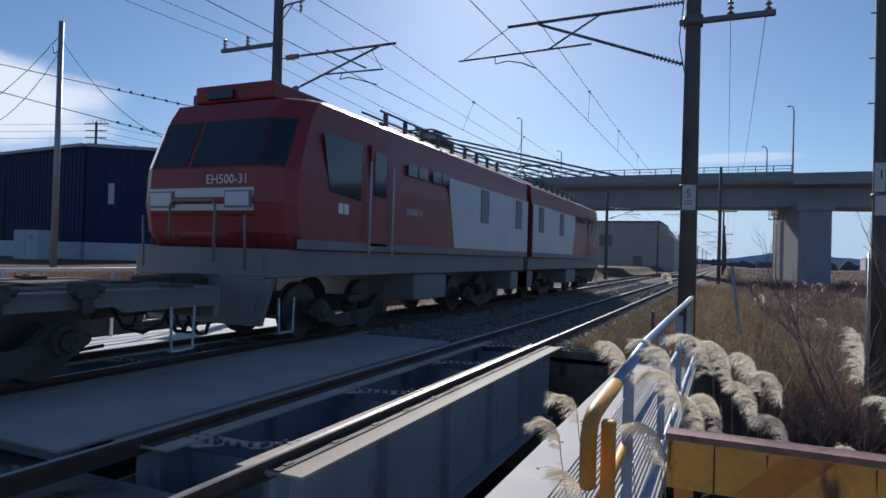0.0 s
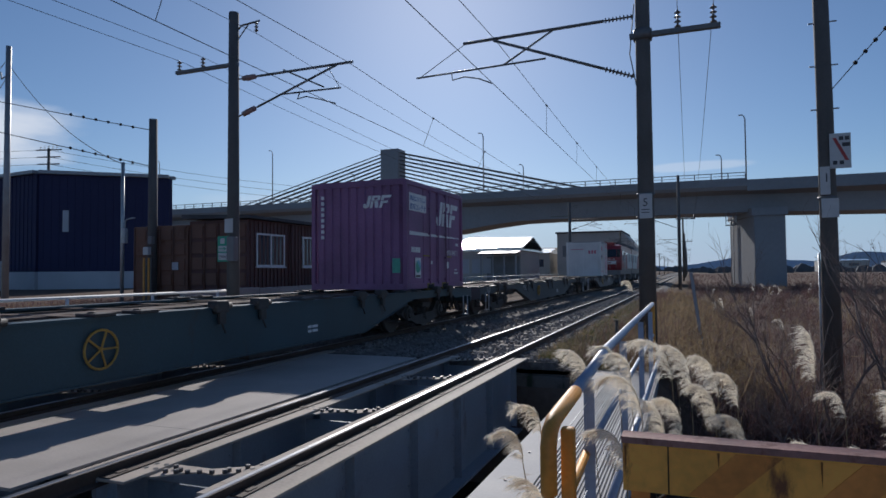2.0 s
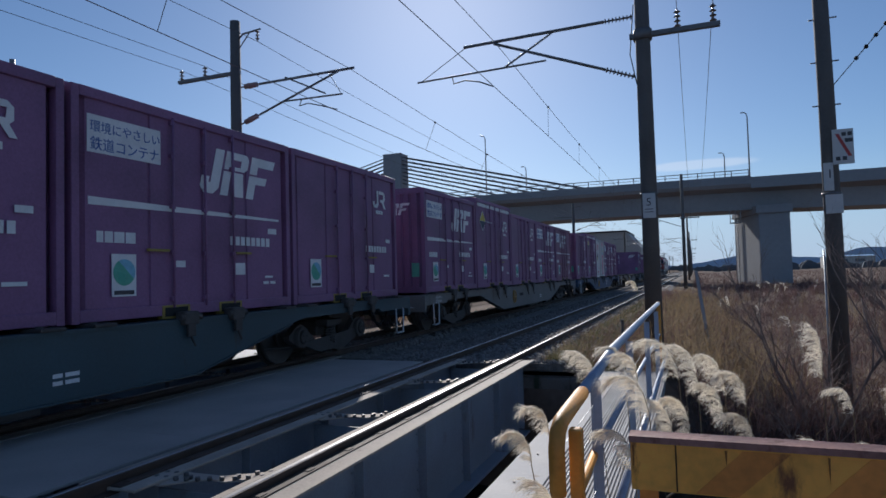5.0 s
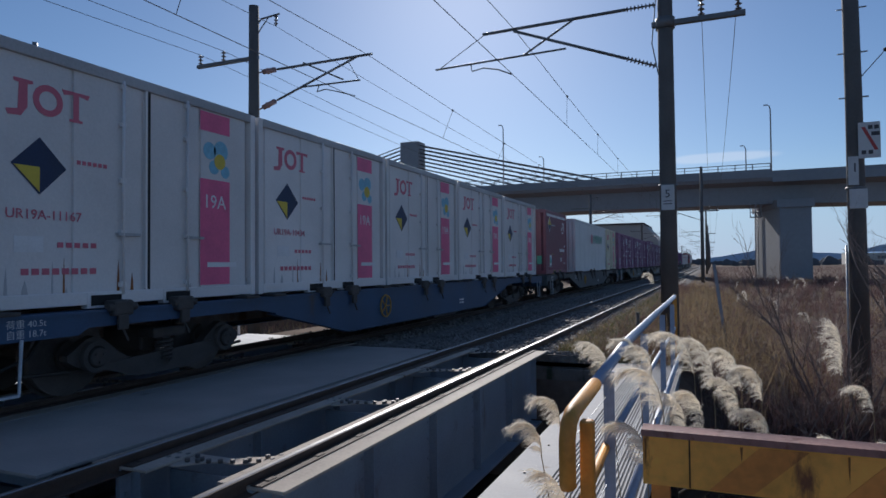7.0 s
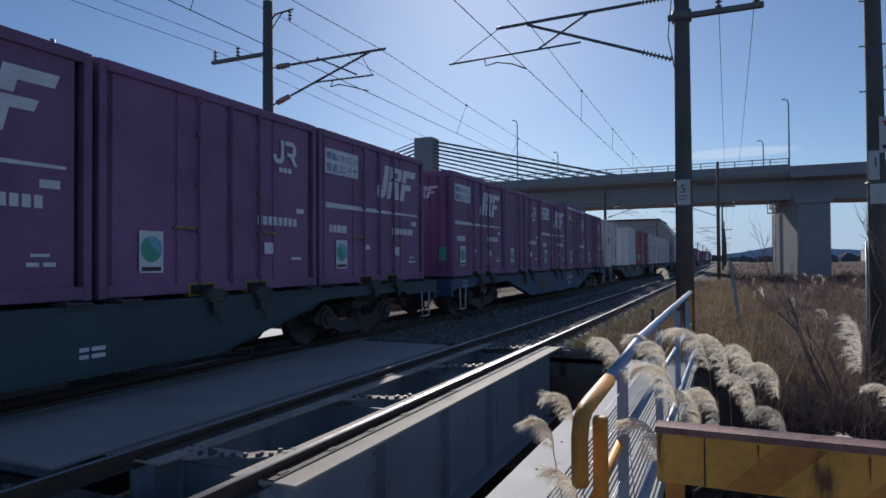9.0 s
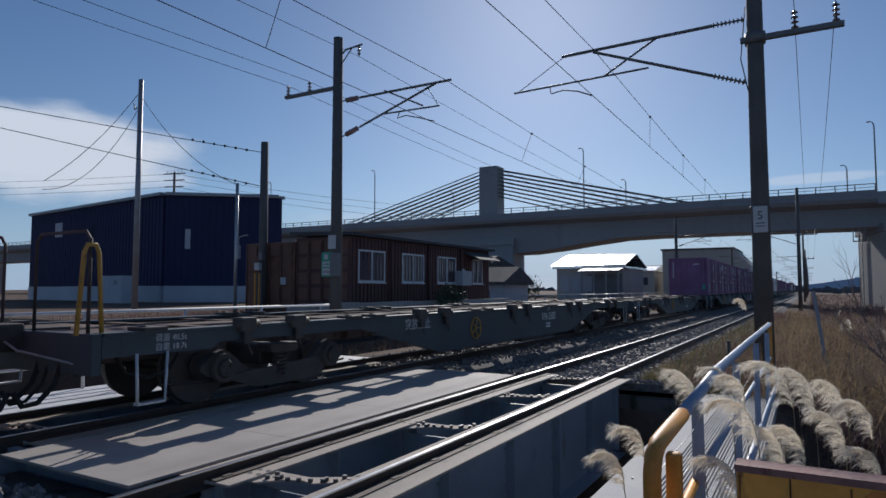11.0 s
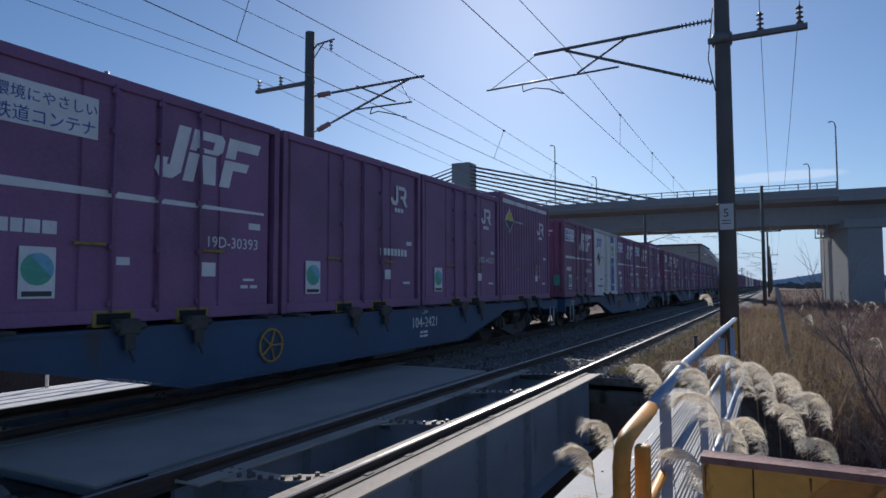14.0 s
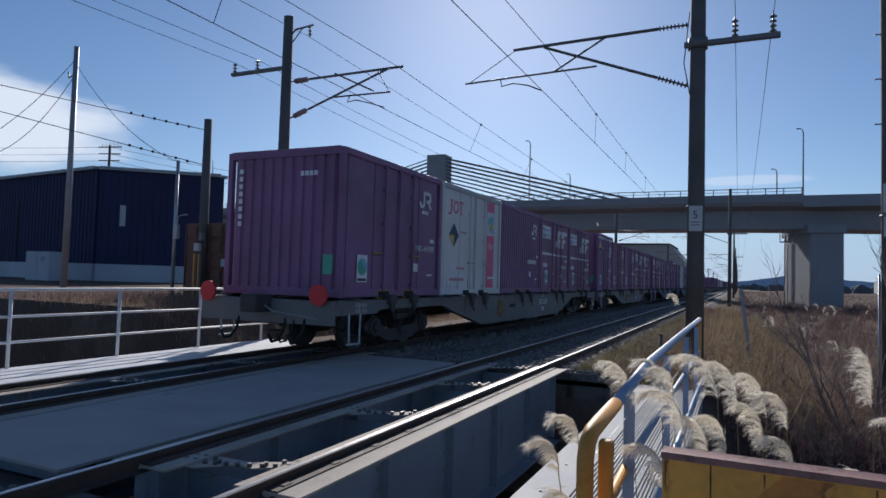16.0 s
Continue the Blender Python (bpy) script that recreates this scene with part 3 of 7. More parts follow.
def barrier():
    """Painted steel plate across the end of the walkway, folded at its top edge."""
    b = root("barrier_plate", "rust-stained yellow steel barrier plate with faded stripes", "barrier")
    y = 3.30
    x0, x1, z0, z1 = 3.145, 5.6, 0.60, 0.782
    bm = B()
    prism(bm, [(x0, z1 - 0.022), (x1, z1 - 0.03), (x1, z0), (x0, z0 - 0.003)], "y", y, y + 0.012)
    plate = part("plate", bm, M["yplate"], b)
    bm = B()
    prism(bm, [(x0 - 0.004, z1 - 0.022), (x1, z1 - 0.03), (x1, z1 - 0.004), (x0 - 0.004, z1)], "y", y - 0.006, y + 0.085)
    part("top_fold", bm, M["rustpink"], plate, "rusty pinkish folded top edge")
    for i in range(7):
        xa = x0 + 0.02 + 0.36 * i + 0.19
        bm = B()
        prism(bm, [(xa, z0 + 0.001), (xa + 0.13, z0 + 0.001), (xa + 0.29, z1 - 0.03), (xa + 0.15, z1 - 0.03)], "y", y - 0.002, y)
        part("stripe", bm, M["ostripe"], plate, "faded darker diagonal stripe")
    part("joint", box(B(), x0 + 0.148, x0 + 0.152, y - 0.003, y, z0, z1 - 0.024), M["black"], plate)
    rnd = random.Random(21)
    for k in range(9):  # rust runs from the fold
        x, n = x0 + 0.05 + 0.26 * k + rnd.uniform(-0.06, 0.06), rnd.uniform(0.03, 0.13)
        w = rnd.uniform(0.0015, 0.0045)
        part("rust_streak", prism(B(), [(x - w, z1 - 0.031), (x + w, z1 - 0.031), (x + w * 0.7, z1 - 0.03 - n * 0.5), (x + w * 0.15, z1 - 0.03 - n), (x - w * 0.5, z1 - 0.03 - n * 0.6)], "y", y - 0.0036, y - 0.0022), M["rustrun"], plate)
    part("bracket", tube(B(), [(x0 + 0.13, y + 0.03, 0.55), (x0 + 0.2, y + 0.03, 0.61), (x0 + 0.32, y + 0.03, 0.61), (x0 + 0.4, y + 0.03, 0.55)], 0.03, 8), M["black"], b, "dark curved bracket below the plate")
    for x in (3.2, 5.3):
        part("post", box(B(), x - 0.03, x + 0.03, y + 0.014, y + 0.06, -2.2 if x > 4 else -0.5, z1 - 0.032), M["ostripe"], b)


barrier()


def walkway_far():
    w = root("walkway", "sunlit white walkway planks beyond the far track", "walkway", kind="structure")
    for i in range(4):
        x = -5.95 + 0.29 * i
        for a, b in ((1.0, 6.0), (6.006, 11.0), (11.006, 12.2)):
            part("plank", box(B(), x, x + 0.285, a, b, -0.13 - 0.002 * i, -0.10 - 0.002 * i, 0.004), M["whitepaint"], w)
    for x in (-5.9, -4.85):
        part("bearer", box(B(), x - 0.03, x + 0.03, 1.0, 12.2, -0.34, -0.14), M["girder"], w)
    h = root("white_handrail", "white painted steel handrail with three rails", "handrail")
    X = -5.88
    for z, r in ((1.0, 0.026), (0.62, 0.02), (0.26, 0.02)):
        part("rail", tube(B(), [(X, 1.2, z), (X, 12.1, z)], r, 8), M["whitepaint"], h)
    for i in range(7):
        part("post", tube(B(), [(X, 1.4 + 1.74 * i + 0.0, -0.10), (X, 1.4 + 1.74 * i, 1.0)], 0.026, 8), M["whitepaint"], h)


walkway_far()


# ---- overhead line ----
def insulator(a, b, n=7, r=0.05, material="porcelain", parent=None, name="insulator"):
    a, b = Vector(a), Vector(b)
    bm = B()
    tube(bm, [a, b], 0.018, 8)
    for i in range(n):
        p, d = a.lerp(b, (i + 0.5) / n), (b - a).normalized()
        tube(bm, [p - d * 0.010, p, p + d * 0.012], r, 12, r * 0.6)
    return part(name, bm, M[material], parent)


def pole_shaft(t, x, y, z0, z1, r0, r1, material="polecon"):
    return part("shaft", tube(B(), [(x, y, z0), (x, y, (z0 + z1) / 2), (x, y, z1)], r0, 20, r1), M[material], t)


def mast_near(y, detail=True):
    m = root("overhead_line_mast", "grey concrete overhead-line mast with a bracket over the near track", "mast", (0, y, 0), "overhead line masts")
    pole_shaft(m, 2.68, 0, -0.7, 9.3, 0.155, 0.115)
    W = M["catenary"]
    part("bracket_tube", tube(B(), [(-0.76, 0, 5.94), (2.0, 0, 5.99)], 0.032, 8), W, m)
    part("bracket_strut", tube(B(), [(-0.13, 0, 5.92), (2.0, 0, 5.09)], 0.028, 8), W, m)
    part("bracket_brace", tube(B(), [(0.05, 0, 5.40), (1.1, 0, 5.99)], 0.02, 8), W, m)
    part("register_tube", tube(B(), [(-1.79, 0, 5.36), (0.9, 0, 5.43)], 0.02, 8), W, m)
    part("tie_wire", tube(B(), [(-1.68, 0, 5.38), (-0.74, 0, 5.92)], 0.008, 6), W, m)
    part("steady_arm", tube(B(), [(-1.02, 0, 5.37), (-1.0, 0, 5.23), (-0.75, 0, 5.27), (-0.45, 0, 5.20), (-0.17, 0, 5.07)], 0.014, 6), W, m)
    insulator((2.0, 0, 5.99), (2.52, 0, 6.0), 8, 0.055, "porcelain", m)
    insulator((2.0, 0, 5.09), (2.52, 0, 4.885), 8, 0.055, "porcelain", m)
    part("crossarm", box(B(), 2.45, 3.98, -0.05, 0.05, 5.58, 5.67, 0.006), W, m)
    part("pole_band", tube(B(), [(2.68, 0, 5.53), (2.68, 0, 5.72)], 0.165, 16), W, m)
    for x in (3.28, 3.87):
        insulator((x, 0, 5.67), (x, 0, 6.0), 4, 0.06, "porcelain", m)
    if detail:
        s = part("number_plate", box(B(), 2.575, 2.795, -0.168, -0.162, 2.28, 2.72, 0.004), M["signwhite"], m, "white plate with the number 5")
        end_text("5", 0.2, M["inkdark"], s, 2.63, -0.1695, 2.50, "numeral")
        for k in range(2):
            part("text_bar", box(B(), 2.61, 2.75, -0.1705, -0.168, 2.43 - 0.05 * k, 2.445 - 0.05 * k), M["inkdark"], s)
        part("strap", tube(B(), [(2.68, 0, 2.70), (2.68, 0, 2.74)], 0.162, 20), M["catenary"], m)
        part("earth_cable", tube(B(), [(2.54, -0.05, 6.2), (2.45, -0.02, 5.3), (2.56, -0.1, 4.7)], 0.01, 6), M["hose"], m)
    return m


def mast_far(y, detail=True):
    m = root("overhead_line_mast", "grey concrete overhead-line mast with a bracket over the far track", "mast", (0, y, 0), "overhead line masts")
    pole_shaft(m, -6.42, 0, -0.6, 7.45, 0.15, 0.115)
    W = M["catenary"]
    part("bracket_tube", tube(B(), [(-5.75, 0, 5.88), (-3.28, 0, 5.9)], 0.03, 8), W, m)
    part("bracket_strut", tube(B(), [(-5.75, 0, 5.17), (-3.68, 0, 5.88)], 0.026, 8), W, m)
    part("register_tube", tube(B(), [(-5.11, 0, 5.39), (-3.58, 0, 5.37)], 0.02, 8), W, m)
    part("bracket_brace", tube(B(), [(-5.05, 0, 5.94), (-4.0, 0, 5.43)], 0.018, 8), W, m)
    part("tie_wire", tube(B(), [(-3.9, 0, 5.86), (-3.62, 0, 5.40)], 0.008, 6), W, m)
    part("steady_arm", tube(B(), [(-4.62, 0, 5.38), (-4.68, 0, 5.24), (-4.45, 0, 5.27), (-4.1, 0, 5.17), (-3.71, 0, 5.04)], 0.014, 6), W, m)
    insulator((-6.28, 0, 5.87), (-5.75, 0, 5.88), 1, 0.075, "brownpor", m)
    insulator((-6.28, 0, 5.0), (-5.75, 0, 5.17), 1, 0.075, "brownpor", m)
    for (a, b) in (((-6.15, 0, 5.872), (-5.82, 0, 5.88)), ((-6.15, 0, 5.04), (-5.82, 0, 5.15))):
        part("insulator_body", tube(B(), [a, b], 0.06, 10), M["brownpor" if detail else "catenary"], m)
    part("crossarm", box(B(), -8.12, -6.3, -0.045, 0.045, 6.19, 6.27, 0.006), W, m)
    for x in (-8.03, -7.32):
        insulator((x, 0, 6.27), (x, 0, 6.52), 3, 0.06, "porcelain", m)
    part("top_arm", tube(B(), [(-6.4, 0, 6.95), (-6.2, 0, 7.12), (-5.70, 0, 7.16)], 0.022, 6), W, m)
    part("top_arm_brace", tube(B(), [(-6.35, 0, 6.75), (-6.0, 0, 7.13)], 0.014, 6), W, m)
    insulator((-5.79, 0, 7.14), (-5.79, 0, 6.9), 3, 0.05, "porcelain", m)
    if detail:
        s = part("number_plate", box(B(), -6.53, -6.30, -0.168, -0.162, 2.30, 2.62), M["signwhite"], m, "white number plate on the mast")
        s = part("green_sign", box(B(), -6.70, -6.40, -0.20, -0.192, 1.64, 2.22, 0.004), M["greenp"], m, "green and white exit sign with an arrow")
        part("sign_panel", box(B(), -6.67, -6.43, -0.203, -0.2005, 1.68, 1.84), M["signwhite"], s)
        part("sign_panel", box(B(), -6.67, -6.43, -0.203, -0.2005, 1.87, 2.0), M["signwhite"], s)
        part("sign_arrow", prism(B(), [(-6.65, 1.925), (-6.52, 1.925), (-6.52, 1.89), (-6.46, 1.935), (-6.52, 1.98), (-6.52, 1.945), (-6.65, 1.945)], "y", -0.206, -0.2035), M["greenp"], s)
        end_text("150m", 0.1, M["inkdark"], s, -6.655, -0.2045, 1.72)
        part("sign_panel", box(B(), -6.62, -6.50, -0.203, -0.2005, 2.05, 2.17), M["signwhite"], s)
        part("control_box", box(B(), -6.40, -6.20, -0.26, -0.10, 1.65, 2.2, 0.01), M["loco_grey"], m, "small dark box beside the sign")
    return m


mast_near(13.0)
mast_far(13.0)
for i, y in enumerate((58, 103, 148, 195, 243, 292, 342)):
    mast_near(y, False)
    mast_far(y, False)


def span_wire(name, label, x, z, sag, r, supports, x2=None):
    bm = B()
    pts = []
    for a, b in zip(supports, supports[1:]):
        for k in range(10):
            u = k / 10
            pts.append((x, a + (b - a) * u, z - sag * 4 * u * (1 - u)))
    pts.append((x, supports[-1], z))
    tube(bm, pts, r, 5)
    return tagged(part(name, bm, M["wire"]), label, "wire", "overhead wires")


SUP = [-77, -32, 13, 58, 103, 148, 195, 243, 292, 342]
for cx, mx, zc, zm in ((-0.14, -0.12, 5.05, 5.96), (-3.74, -3.42, 5.02, 5.92)):
    span_wire("contact_wire", "bare copper contact wire over the rails", cx, zc, 0.0, 0.0075, SUP)
    span_wire("messenger_wire", "sagging messenger wire that carries the contact wire", mx, zm, 0.32, 0.007, SUP)
    bm = B()
    for a, b in zip(SUP[1:6], SUP[2:7]):
        for k in range(1, 9):
            u = k / 9
            tube(bm, [(mx, a + (b - a) * u, zm - 0.32 * 4 * u * (1 - u)), (cx, a + (b - a) * u, zc)], 0.006, 4)
            tube(bm, [(mx, a + (b - a) * u - 0.04, zm - 0.32 * 4 * u * (1 - u)), (mx, a + (b - a) * u + 0.04, zm - 0.32 * 4 * u * (1 - u))], 0.028, 6)
    tagged(part("droppers", bm, M["wire"]), "thin droppers between messenger and contact wire", "wire", "overhead wires", "stuff")
for x, z, sag in ((-8.03, 6.52, 0.5), (-7.32, 6.52, 0.5), (-5.79, 6.88, 0.4), (3.28, 6.02, 0.45), (3.87, 6.0, 0.45)):
    span_wire("feeder_wire", "thin feeder wire strung from mast to mast", x, z, sag, 0.0062, SUP)


# ---- other poles ----
def sign_pole():
    p = root("utility_pole", "dark concrete utility pole with a warning sign and rusty lower half", "utility pole", (5.45, 12.6, 0))
    part("shaft", tube(B(), [(0.02, 0, -1.2), (0.0, 0, 4), (-0.06, 0, 9.5)], 0.135, 18, 0.10), M["polecon"], p)
    s = part("warning_sign", box(B(), 0.02, 0.31, -0.16, -0.15, 2.92, 3.47, 0.006), M["signwhite"], p, "white warning sign with a red diagonal")
    part("red_stripe", prism(B(), [(0.06, 3.40), (0.11, 3.40), (0.28, 3.04), (0.23, 3.04)], "y", -0.163, -0.1605), M["signred"], s)
    for x, z in ((0.15, 3.36), (0.23, 3.36), (0.19, 3.26), (0.24, 3.26), (0.06, 2.98), (0.15, 2.98)):
        part("text_bar", box(B(), x, x + 0.06, -0.163, -0.1605, z, z + 0.06), M["inkdark"], s)
    n = part("number_plate", box(B(), -0.12, 0.02, -0.147, -0.14, 2.52, 2.96, 0.004), M["signwhite"], p, "white plate with the number 1")
    end_text("1", 0.2, M["inkdark"], n, -0.08, -0.1485, 2.72, "numeral")
    part("number_plate", box(B(), -0.11, 0.13, -0.146, -0.139, 2.16, 2.46, 0.004), M["signwhite"], p, "faded white plate")
    for z in (3.9, 4.6, 5.3):
        part("step_bolt", tube(B(), [(-0.2, 0, z), (0.2, 0, z)], 0.012, 6), M["galv"], p)
    part("strap", tube(B(), [(0, 0, 2.46), (0, 0, 2.50)], 0.14, 18), M["catenary"], p)
    part("conduit", tube(B(), [(-0.15, -0.05, -1.0), (-0.15, -0.05, 1.6)], 0.016, 6), M["galv"], p)
    bm = B()
    tube(bm, [(0.1, 0, 4.2), (3.0, 0.4, 7.6), (7, 1, 12)], 0.008, 5)
    part("guy_wire", bm, M["wire"], p)
    bm = B()
    for k in range(4):
        q = Vector((0.1, 0, 4.2)).lerp(Vector((3.0, 0.4, 7.6)), 0.12 + 0.05 * k)
        bmesh.ops.create_uvsphere(bm, u_segments=8, v_segments=6, radius=0.035, matrix=Matrix.Translation(q))
    part("wire_bead", bm, M["hose"], p)


sign_pole()


def plain_pole(x, y, z0, z1, r0, r1, label, material="polecon", lean=0.0):
    p = root("utility_pole", label, "utility pole", (x, y, 0), "yard poles")
    part("shaft", tube(B(), [(0, 0, z0), (lean, 0, z1)], r0, 16, r1), M[material], p)
    return p


p2 = plain_pole(-13.0, 17.1, 0.3, 6.47, 0.16, 0.13, "dark concrete pole with a striped orange foot guard")
for k in range(4):
    part("guard_slat", box(B(), -0.2 + 0.1 * k, -0.13 + 0.1 * k, -0.2, -0.17, 0.4, 1.9), M["railorange" if k % 2 == 0 else "polecon"], p2)
part("meter_box", box(B(), 0.06, 0.22, -0.26, -0.12, 2.35, 2.6, 0.01), M["loco_grey"], p2)
part("meter_box", box(B(), -0.1, 0.12, -0.3, -0.16, 2.0, 2.25, 0.01), M["signwhite"], p2)
p1 = plain_pole(-19.4, 16.7, 0.3, 9.65, 0.12, 0.09, "tall slim grey steel pole with slack cables", "polesteel")
part("cable_bracket", tube(B(), [(0.0, 0, 8.6), (-0.35, 0, 8.5), (-0.4, 0, 8.75)], 0.03, 6), M["catenary"], p1)
p3 = plain_pole(-12.5, 15.45, 0.3, 4.75, 0.055, 0.05, "thin galvanised service pole with a meter", "galv")
part("meter", box(B(), 0.05, 0.2, -0.12, 0.02, 2.3, 2.75, 0.02), M["galv"], p3)
part("conduit", tube(B(), [(0.1, 0, 2.75), (0.12, 0, 3.0), (0.35, 0, 3.05), (0.5, 0, 3.05)], 0.02, 6), M["galv"], p3)


def loose_cable(name, pts, r=0.012, label="thin dark cable strung between yard poles"):
    curve = []
    for i in range(len(pts) - 1):
        a, b = Vector(pts[i][:3]), Vector(pts[i + 1][:3])
        sag = pts[i + 1][3]
        for k in range(12):
            u = k / 12
            q = a.lerp(b, u)
            q.z -= sag * 4 * u * (1 - u)
            curve.append(q)
    curve.append(Vector(pts[-1][:3]))
    return tagged(part(name, tube(B(), curve, r, 5), M["wire"]), label, "cable", "yard cables")


loose_cable("cable", [(-13, 17.1, 6.1, 0), (-40, 1, 12.0, 0.15)], 0.014)
loose_cable("cable", [(-13, 17.1, 4.9, 0), (-40, 1, 12.2, 0.1)], 0.014)
loose_cable("cable", [(-19.4, 16.7, 9.2, 0), (-20.4, 13.7, 5.25, 0.35)], 0.012)
loose_cable("cable", [(-19.4, 16.7, 8.6, 0), (-20.9, 13.9, 5.0, 0.9)], 0.012)
loose_cable("cable", [(-19.4, 16.7, 9.0, 0), (-12.5, 15.45, 4.7, 0.5)], 0.012)
bm = B()
for (a, b) in (((-13, 17.1, 6.1), (-40, 1, 12.0)), ((-13, 17.1, 4.9), (-40, 1, 12.2))):
    for k in range(6):
        bmesh.ops.create_uvsphere(bm, u_segments=6, v_segments=4, radius=0.05, matrix=Matrix.Translation(Vector(a).lerp(Vector(b), 0.02 + 0.012 * k) - Vector((0, 0, 0.02))))
tagged(part("cable_beads", bm, M["hose"]), "dark insulating beads on the yard cables", "beads", kind="stuff")


# the far utility pole with its crossarms, above the warehouse roof
fp = root("utility_pole", "distant utility pole with three crossarms behind the warehouse", "utility pole", (-63.7, 52.0, 0))
part("shaft", tube(B(), [(0, 0, 0), (0, 0, 15.7)], 0.2, 10, 0.14), M["polecon"], fp)
for z, w in ((15.5, 1.5), (14.7, 1.3), (13.9, 1.2)):
    part("crossarm", tube(B(), [(-w, -0.4, z), (w, 0.4, z)], 0.07, 6), M["catenary"], fp)
for k in range(5):
    insulator((-1.3 + 0.65 * k, 0, 15.55), (-1.3 + 0.65 * k, 0, 16.00), 2, 0.12, "porcelain", fp)
for dz in (0.0, -0.8, -1.6):
    loose_cable("cable", [(-63.7, 52, 15.5 + dz, 0), (-110, 30, 14.9 + dz, 0.5)], 0.02)
    loose_cable("cable", [(-63.7, 52, 15.5 + dz, 0), (-38, 75, 12.1 + dz, 0.5)], 0.02)


# ---- the overpass ----
def overpass():
    YC, TOP = 90.0, 12.6
    o = root("overpass", "long grey concrete road overpass with a cable-stayed tower", "overpass", (0, YC, 0))

    def depth(x):  # deeper girder towards the tower
        return 3.9 + 1.9 * smooth(-17, -37, x) if x > -38 else 3.9 + 1.9 * smooth(-60, -40, x)

    def top(x):
        return 12.75 - 0.9 * smooth(0, 60, x)

    bm = B()
    xs = [-320 + 5 * i for i in range(80)]
    secs = []
    for x in xs:
        t, d = top(x), depth(x)
        secs.append([bm.verts.new((x, y, z)) for y, z in ((0, t), (0, t - 0.75), (0.35, t - 1.2), (2.2, t - 1.6), (2.6, t - d), (9.4, t - d), (9.8, t - 1.6), (12, t - 0.75), (12, t))])
    for a, b in zip(secs, secs[1:]):
        for k in range(len(a)):
            bm.faces.new((a[k], b[k], b[(k + 1) % len(a)], a[(k + 1) % len(a)]))
    bm.faces.new(secs[0])
    bm.faces.new(secs[-1][::-1])
    part("deck_girder", bm, M["bridgecon"], o, "grey concrete box girder that deepens at the tower")
    # parapet kerb and railing
    part("kerb", box(B(), -320, 10.4, -0.06, 0.3, 12.5, 12.95), M["bridgecon"], o)
    part("parapet", box(B(), 10.5, 75, -0.05, 0.25, 11.3, 12.72), M["bridgecon"], o)
    r = part("guard_railing", box(B(), -320, 10.3, 0.02, 0.10, 13.62, 13.72), M["polesteel"], o, "thin steel guard railing")
    part("lower_bar", box(B(), -320, 10.3, 0.03, 0.09, 13.25, 13.31), M["polesteel"], r)
    post = box(B(), -0.06, 0.06, 0.02, 0.12, 12.95, 13.7)
    first = part("railing_post", post, M["polesteel"], r, at=(10.3, 0, 0))
    for i in range(1, 96):
        part("railing_post", first.data, None, r, at=(10.3 - 2.0 * i, 0, 0))
    # tower between the carriageways and its stays
    tw = part("tower", prism(B(), [(-43.5, 5), (-40.1, 5), (-40.2, 21.35), (-43.35, 21.35)], "y", 4.6, 7.4), M["bridgecon"], o, "blunt rectangular concrete tower")
    part("tower_cap", box(B(), -43.38, -40.17, 4.55, 7.45, 21.352, 21.45), M["bridgecon"], tw)
    for side in (-1, 1):
        for k in range(8):
            z = 20.9 - 0.62 * k
            x_t = -41.8 + side * 1.5
            x_d = -41 + side * (33 - 2.7 * k)
            for y in (5.2, 6.8):
                part("stay_cable", tube(B(), [(x_t, y, z), (x_d, y, 12.8)], 0.085, 6), M["polecon"], o)
    # piers
    for x0, x1 in ((11.3, 14.9), (-44.6, -36.0), (-84, -80), (52, 56), (-125, -121), (-166, -162), (-207, -203), (-248, -244), (-289, -285)):
        bm = prism(B(), [(x0, 1.4), (x1, 1.4), (x1 - 2.3, 11.4), (x0 - 2.3, 11.4)], "z", -1.2, 8.2)
        prism(bm, [(x0 - 0.25, 1.1), (x1 + 0.25, 1.1), (x1 - 2.05, 11.7), (x0 - 2.55, 11.7)], "z", 8.2, 9.2)
        edges = [e for e in bm.edges if abs((e.verts[0].co - e.verts[1].co).z) > 3]
        bmesh.ops.bevel(bm, geom=edges, offset=0.12, segments=2, profile=0.5, affect="EDGES")
        part("pier", bm, M["bridgecon"], o, "broad skewed wall pier of grey concrete")
    c = part("inspection_cage", box(B(), 8.0, 9.3, 2.0, 3.0, 7.1, 7.2, 0.02), M["polesteel"], o, "small steel inspection cage at the pier head")
    for x in (8.03, 8.65, 9.27):
        part("cage_post", tube(B(), [(x, 2.03, 7.2), (x, 2.03, 8.9)], 0.05, 6), M["polesteel"], c)
    for z in (7.75, 8.3):
        part("cage_bar", tube(B(), [(8.03, 2.03, z), (9.27, 2.03, z)], 0.04, 6), M["polesteel"], c)
    lad = part("ladder", tube(B(), [(9.3, 8.9, -1.0), (9.3, 8.9, 8.4)], 0.05, 6), M["polesteel"], o, "steel ladder up the side of the pier")
    part("stile", tube(B(), [(9.0, 10.0, -1.0), (9.0, 10.0, 8.4)], 0.05, 6), M["polesteel"], lad)
    for k in range(18):
        part("rung", tube(B(), [(9.3, 8.9, -0.6 + 0.5 * k), (9.0, 10.0, -0.6 + 0.5 * k)], 0.03, 5), M["polesteel"], lad)
